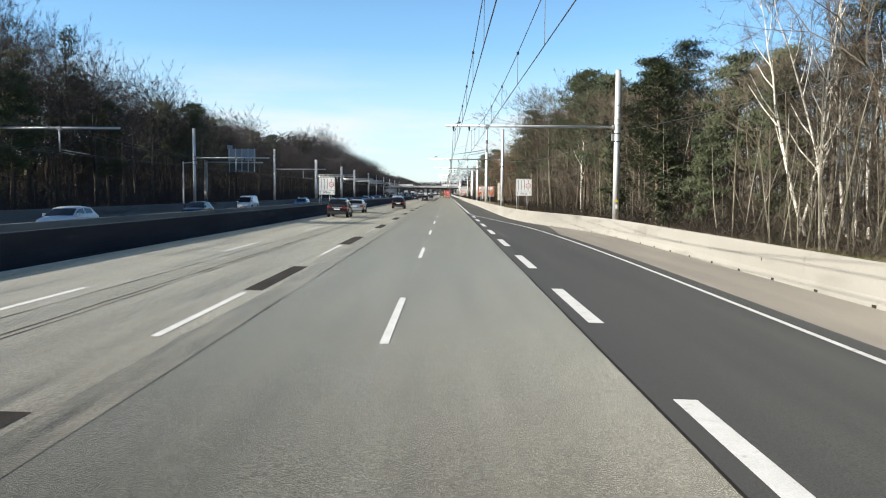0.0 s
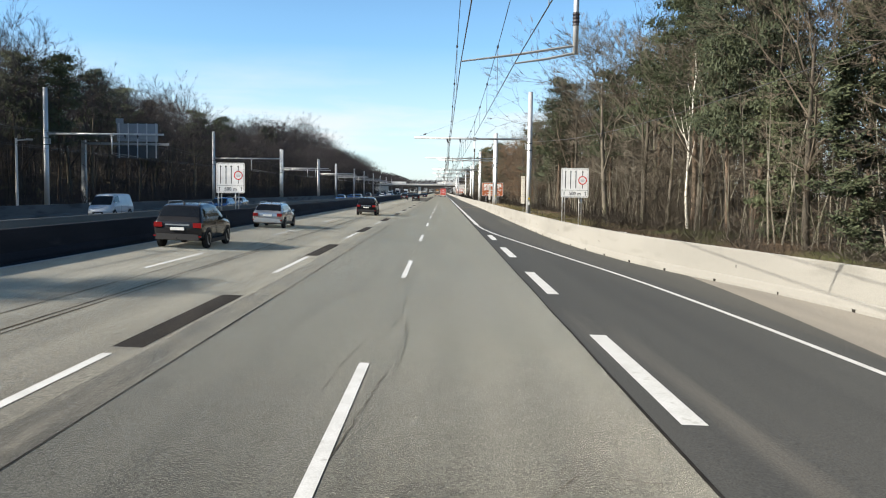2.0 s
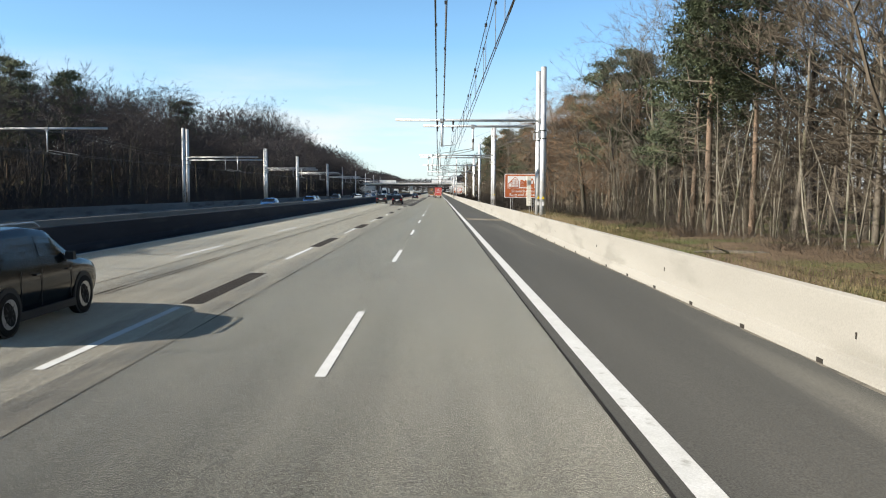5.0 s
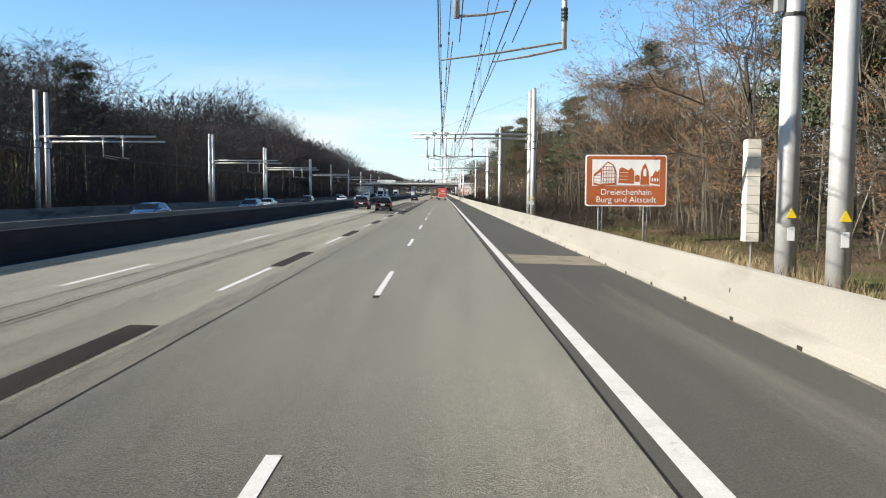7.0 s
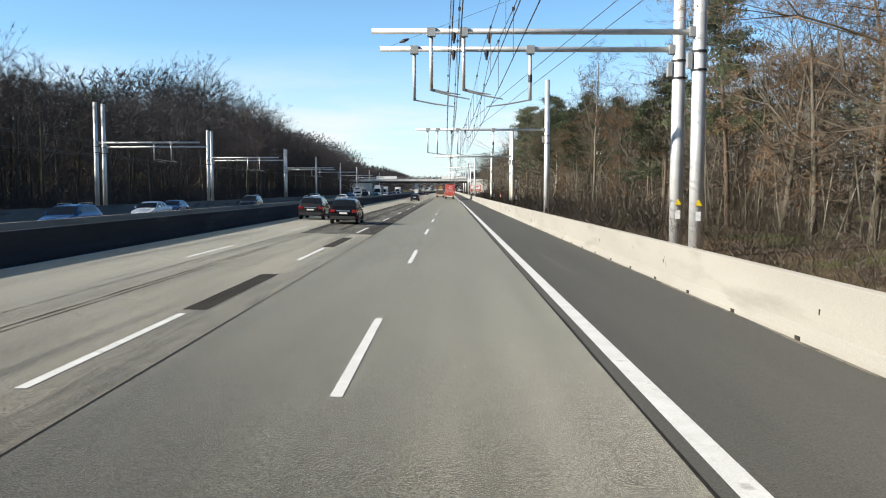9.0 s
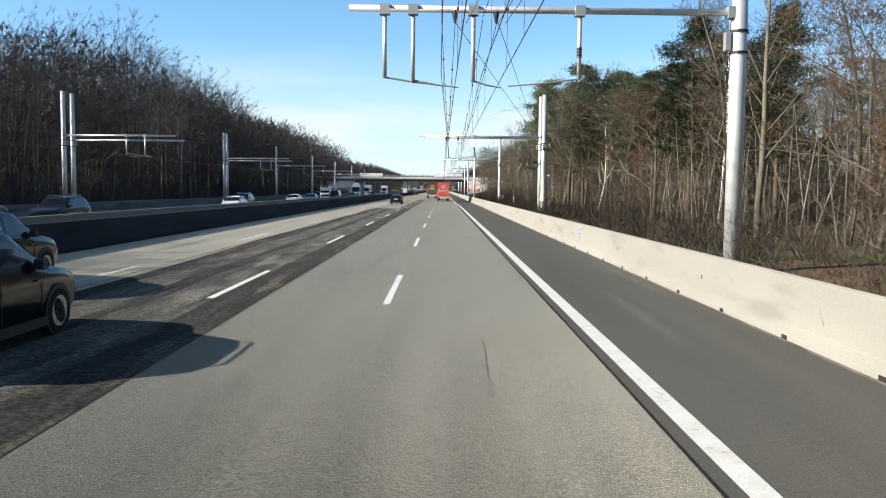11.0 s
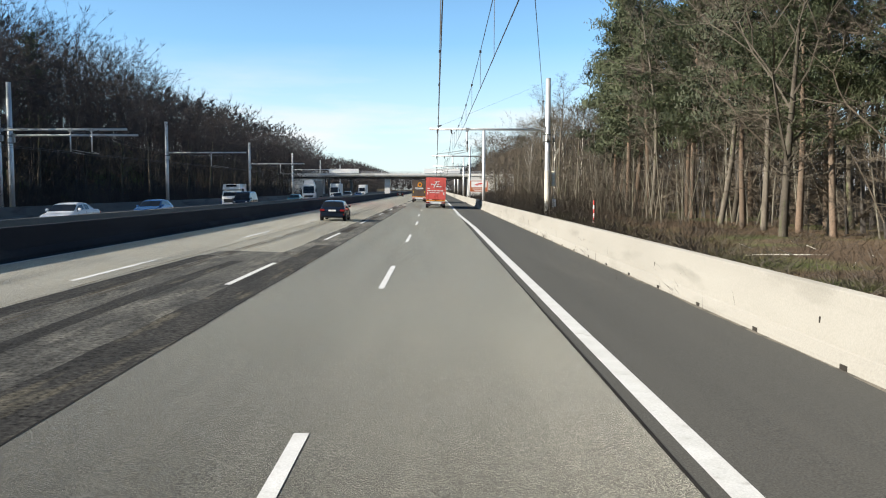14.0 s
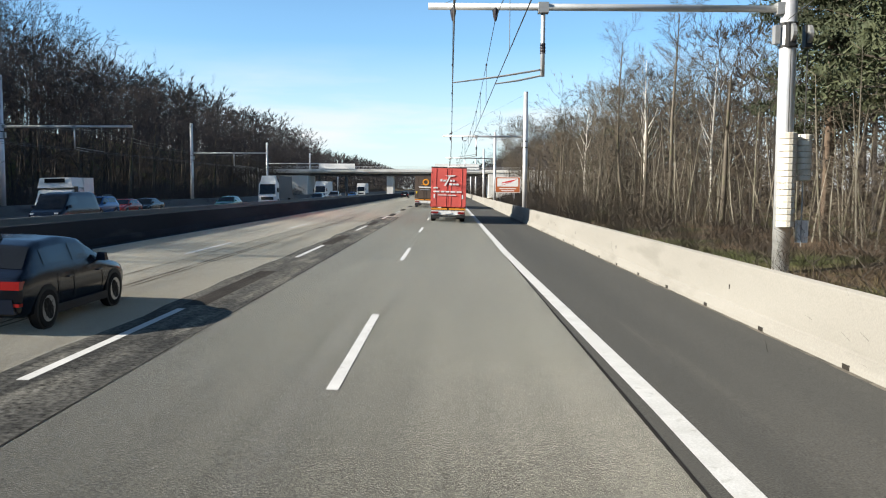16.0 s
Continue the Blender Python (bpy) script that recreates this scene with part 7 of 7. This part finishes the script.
def trailer_truck(x, y, doors, label, logo, m=None):
    """An articulated lorry seen from behind: trailer box, doors, lamps, wheels and the tractor in front."""
    t = thing("lorry", label, "lorry", "lorries", on_road(x, y))
    W = 1.275
    part("trailer_body", MB().box(-W, W, 0.05, 13.6, 1.12, 4.0), doors, t)
    for side in (-1, 1):
        xa, xb = (0.012, W - 0.03) if side > 0 else (-W + 0.03, -0.012)
        d = part("rear_door", MB().box(xa, xb, 0.0, 0.05, 1.16, 3.94), doors, t)
        for hx in (side * 0.16, side * 0.92):
            part("lock_rod", MB().rod((hx, -0.012, 1.2), (hx, -0.012, 3.9), 0.014, 6), doors, d)
        for z in (1.4, 2.1, 2.9, 3.6):
            part("hinge", MB().box(side * W - 0.05, side * W + 0.05 * 0, -0.02, 0.0, z, z + 0.1) if side > 0 else MB().box(-W, -W + 0.05, -0.02, 0.0, z, z + 0.1), doors, d)
        part("reflector_strip", MB().box(xa + 0.05 if side > 0 else xa, xb if side > 0 else xb - 0.05, -0.075, -0.035, 0.93, 1.06), "orange", t, "amber reflective strip")
        lx = side * 0.95
        part("tail_lamp", MB().box(lx - 0.24, lx + 0.24, -0.1, -0.036, 0.66, 0.80), "tail", t, "red lamp cluster")
        part("mudflap", MB().box(lx - 0.32, lx + 0.32, 2.05, 2.08, 0.2, 0.9), "trim", t)
        for yw in (2.7, 4.0, 5.3):
            wh = thing_part("wheel", t)
            wheel(wh, side * 0.93, yw, 0.50, side, 0.33)
        part("side_guard", MB().box(side * W - 0.03, side * W + 0.03 * 0 if side > 0 else side * W + 0.03, 6.2, 10.8, 0.55, 1.0) if side > 0 else MB().box(-W, -W + 0.03, 6.2, 10.8, 0.55, 1.0), "galv_dull", t)
        wh = thing_part("wheel", t)
        wheel(wh, side * 0.93, 13.0, 0.50, side, 0.33)
        wh = thing_part("wheel", t)
        wheel(wh, side * 0.93, 16.2, 0.50, side, 0.30)
        for z in (2.0,):
            part("corner_lamp", MB().box(side * 1.02 - 0.05, side * 1.02 + 0.05, -0.02, -0.003, 1.75, 2.05), "white" if logo == "wing" else "yellow", t, "pale reflective mark")
    part("roof_edge", MB().box(-W - 0.01, W + 0.01, 0.0, 0.12, 3.95, 4.03), "trim", t)
    part("bumper", MB().box(-1.2, 1.2, -0.035, 0.12, 0.58, 0.90), "plate", t, "pale rear bumper with lamps")
    part("number_plate", MB().box(-0.26, 0.26, -0.075, -0.036, 0.64, 0.76), "plate", t)
    part("under_run_bar", MB().box(-1.2, 1.2, 0.0, 0.1, 0.40, 0.52), "chassis", t)
    part("chassis_frame", MB().box(-0.5, 0.5, 0.2, 13.2, 0.85, 1.12), "chassis", t)
    part("tractor_cab", MB().box(-1.24, 1.24, 14.1, 16.6, 0.6, 3.7, taper=0.03), "white", t)
    part("tractor_chassis", MB().box(-0.5, 0.5, 12.2, 16.4, 0.5, 0.95), "chassis", t)
    if logo == "wing":   # white arrow-like mark with bars in place of the name
        part("logo", MB().slab([(-0.30, 3.40), (0.50, 3.46), (0.36, 3.36), (0.12, 3.34), (-0.22, 2.66), (-0.34, 2.66), (0.0, 3.34), (-0.12, 3.38)], -0.045, -0.032), "white", t, "white slanting arrow mark")
        for x0, x1, z0, z1 in ((-0.62, -0.46, 2.98, 3.14), (-0.40, -0.20, 2.98, 3.11), (0.08, 0.24, 2.98, 3.11), (0.28, 0.42, 2.98, 3.12), (0.04, 0.26, 2.72, 2.86), (0.31, 0.50, 2.72, 2.85), (0.54, 0.72, 2.72, 2.85), (-1.1, -0.76, 2.46, 2.57), (-1.1, -0.66, 2.19, 2.30), (-0.56, -0.30, 2.19, 2.30), (-0.22, 0.06, 2.19, 2.30), (0.14, 0.50, 2.19, 2.30), (0.58, 0.94, 2.19, 2.30), (-0.78, -0.1, 1.97, 2.03), (-0.04, 0.56, 1.97, 2.03)):
            part("text_bar", MB().box(x0, x1, -0.045, -0.032, z0, z1), "white", t)
    else:
        ring_ = disc_ring(0.1, 3.2, 0.24, 0.42, 24, -0.04)
        part("logo", ring_, "orange", t, "orange ring mark")
        part("logo", MB().slab([(-0.5, 2.86), (0.5, 2.86), (0.36, 2.94), (-0.2, 2.94)], -0.045, -0.032), "orange", t)
        part("text_bar", MB().box(-0.75, 0.75, -0.045, -0.032, 2.50, 2.64), "white", t)
        part("text_bar", MB().box(-0.6, 0.6, -0.045, -0.032, 2.22, 2.30), "sign_grey", t)
    return t


trailer_truck(0.5, 424.0, "tarp_red", "red box-trailer lorry with white marks on its doors", "wing")
trailer_truck(-2.5, 468.0, "tarp_dark", "dark brown box-trailer lorry with an orange mark", "ring")


def rigid_lorry(x, y, label, cab, box, L=9.0, H=3.7, alcove=False):
    """An oncoming lorry or motorhome: cab to the front, tall box behind."""
    t = thing("lorry" if not alcove else "motorhome", label, "lorry" if not alcove else "motorhome", "lorries", oncoming(x, y))
    W = 1.05 if alcove else 1.2
    ch = 2.2 if alcove else 3.0
    part("box_body", MB().box(-W, W, 0, L - 2.1, 0.9, H), box, t)
    part("cab", MB().sweep([(0.45, L - 2.05), (ch - 0.1, L - 2.05), (ch, L - 1.7), (ch - 0.1, L - 0.55), (1.45, L - 0.12), (1.2, L), (0.45, L)], [-W * 0.96, W * 0.96], lambda s, u, v: (s, v, u)), cab, t)
    part("windscreen", MB().poly([(W * 0.85, L - 0.09, 1.52), (-W * 0.85, L - 0.09, 1.52), (-W * 0.82, L - 0.50, ch - 0.2), (W * 0.82, L - 0.50, ch - 0.2)]), "glass_dark", t)
    if alcove:
        part("alcove", MB().box(-W, W, L - 2.3, L - 0.5, 2.25, H, taper=0.06), box, t)
        part("alcove_window", MB().box(-0.6, 0.6, L - 0.54, L - 0.49, 2.55, 2.8), "glass_dark", t)
    else:
        part("air_deflector", MB().box(-W * 0.9, W * 0.9, L - 2.0, L - 0.9, ch - 0.05, H, taper=0.12), cab, t)
    part("grille", MB().box(-0.8, 0.8, L, L + 0.02, 0.75, 1.15), "trim", t)
    part("bumper", MB().box(-W * 0.97, W * 0.97, L - 0.1, L + 0.05, 0.35, 0.7), cab, t)
    for side in (-1, 1):
        part("headlamp", MB().box(side * 0.85 - 0.18, side * 0.85 + 0.18, L + 0.05, L + 0.065, 0.5, 0.66), "lamp", t)
        part("mirror", MB().box(side * 1.35 - 0.1, side * 1.35 + 0.1, L - 0.4, L - 0.3, 1.7, 2.3), "trim", t)
        for yw in (1.6 if L > 5 else 0.6, L - 1.2):
            wh = thing_part("wheel", t)
            wheel(wh, side * 0.9, yw, 0.45, side, 0.28)
    return t


rigid_lorry(-22.9, 416.3, "white motorhome with an overcab berth in the shade", "white", "white", 3.5, 2.85, True)
rigid_lorry(-22.9, 482.0, "white-cab lorry with a pale box body near the bridge", "white", "sign_dark", 11.0, 3.9)
rigid_lorry(-26.0, 545.0, "white lorry far off beyond the bridge", "white", "white", 10.0, 3.8)
rigid_lorry(-24.5, 610.0, "white lorry far off under the bridge", "white", "white", 10.0, 3.8)
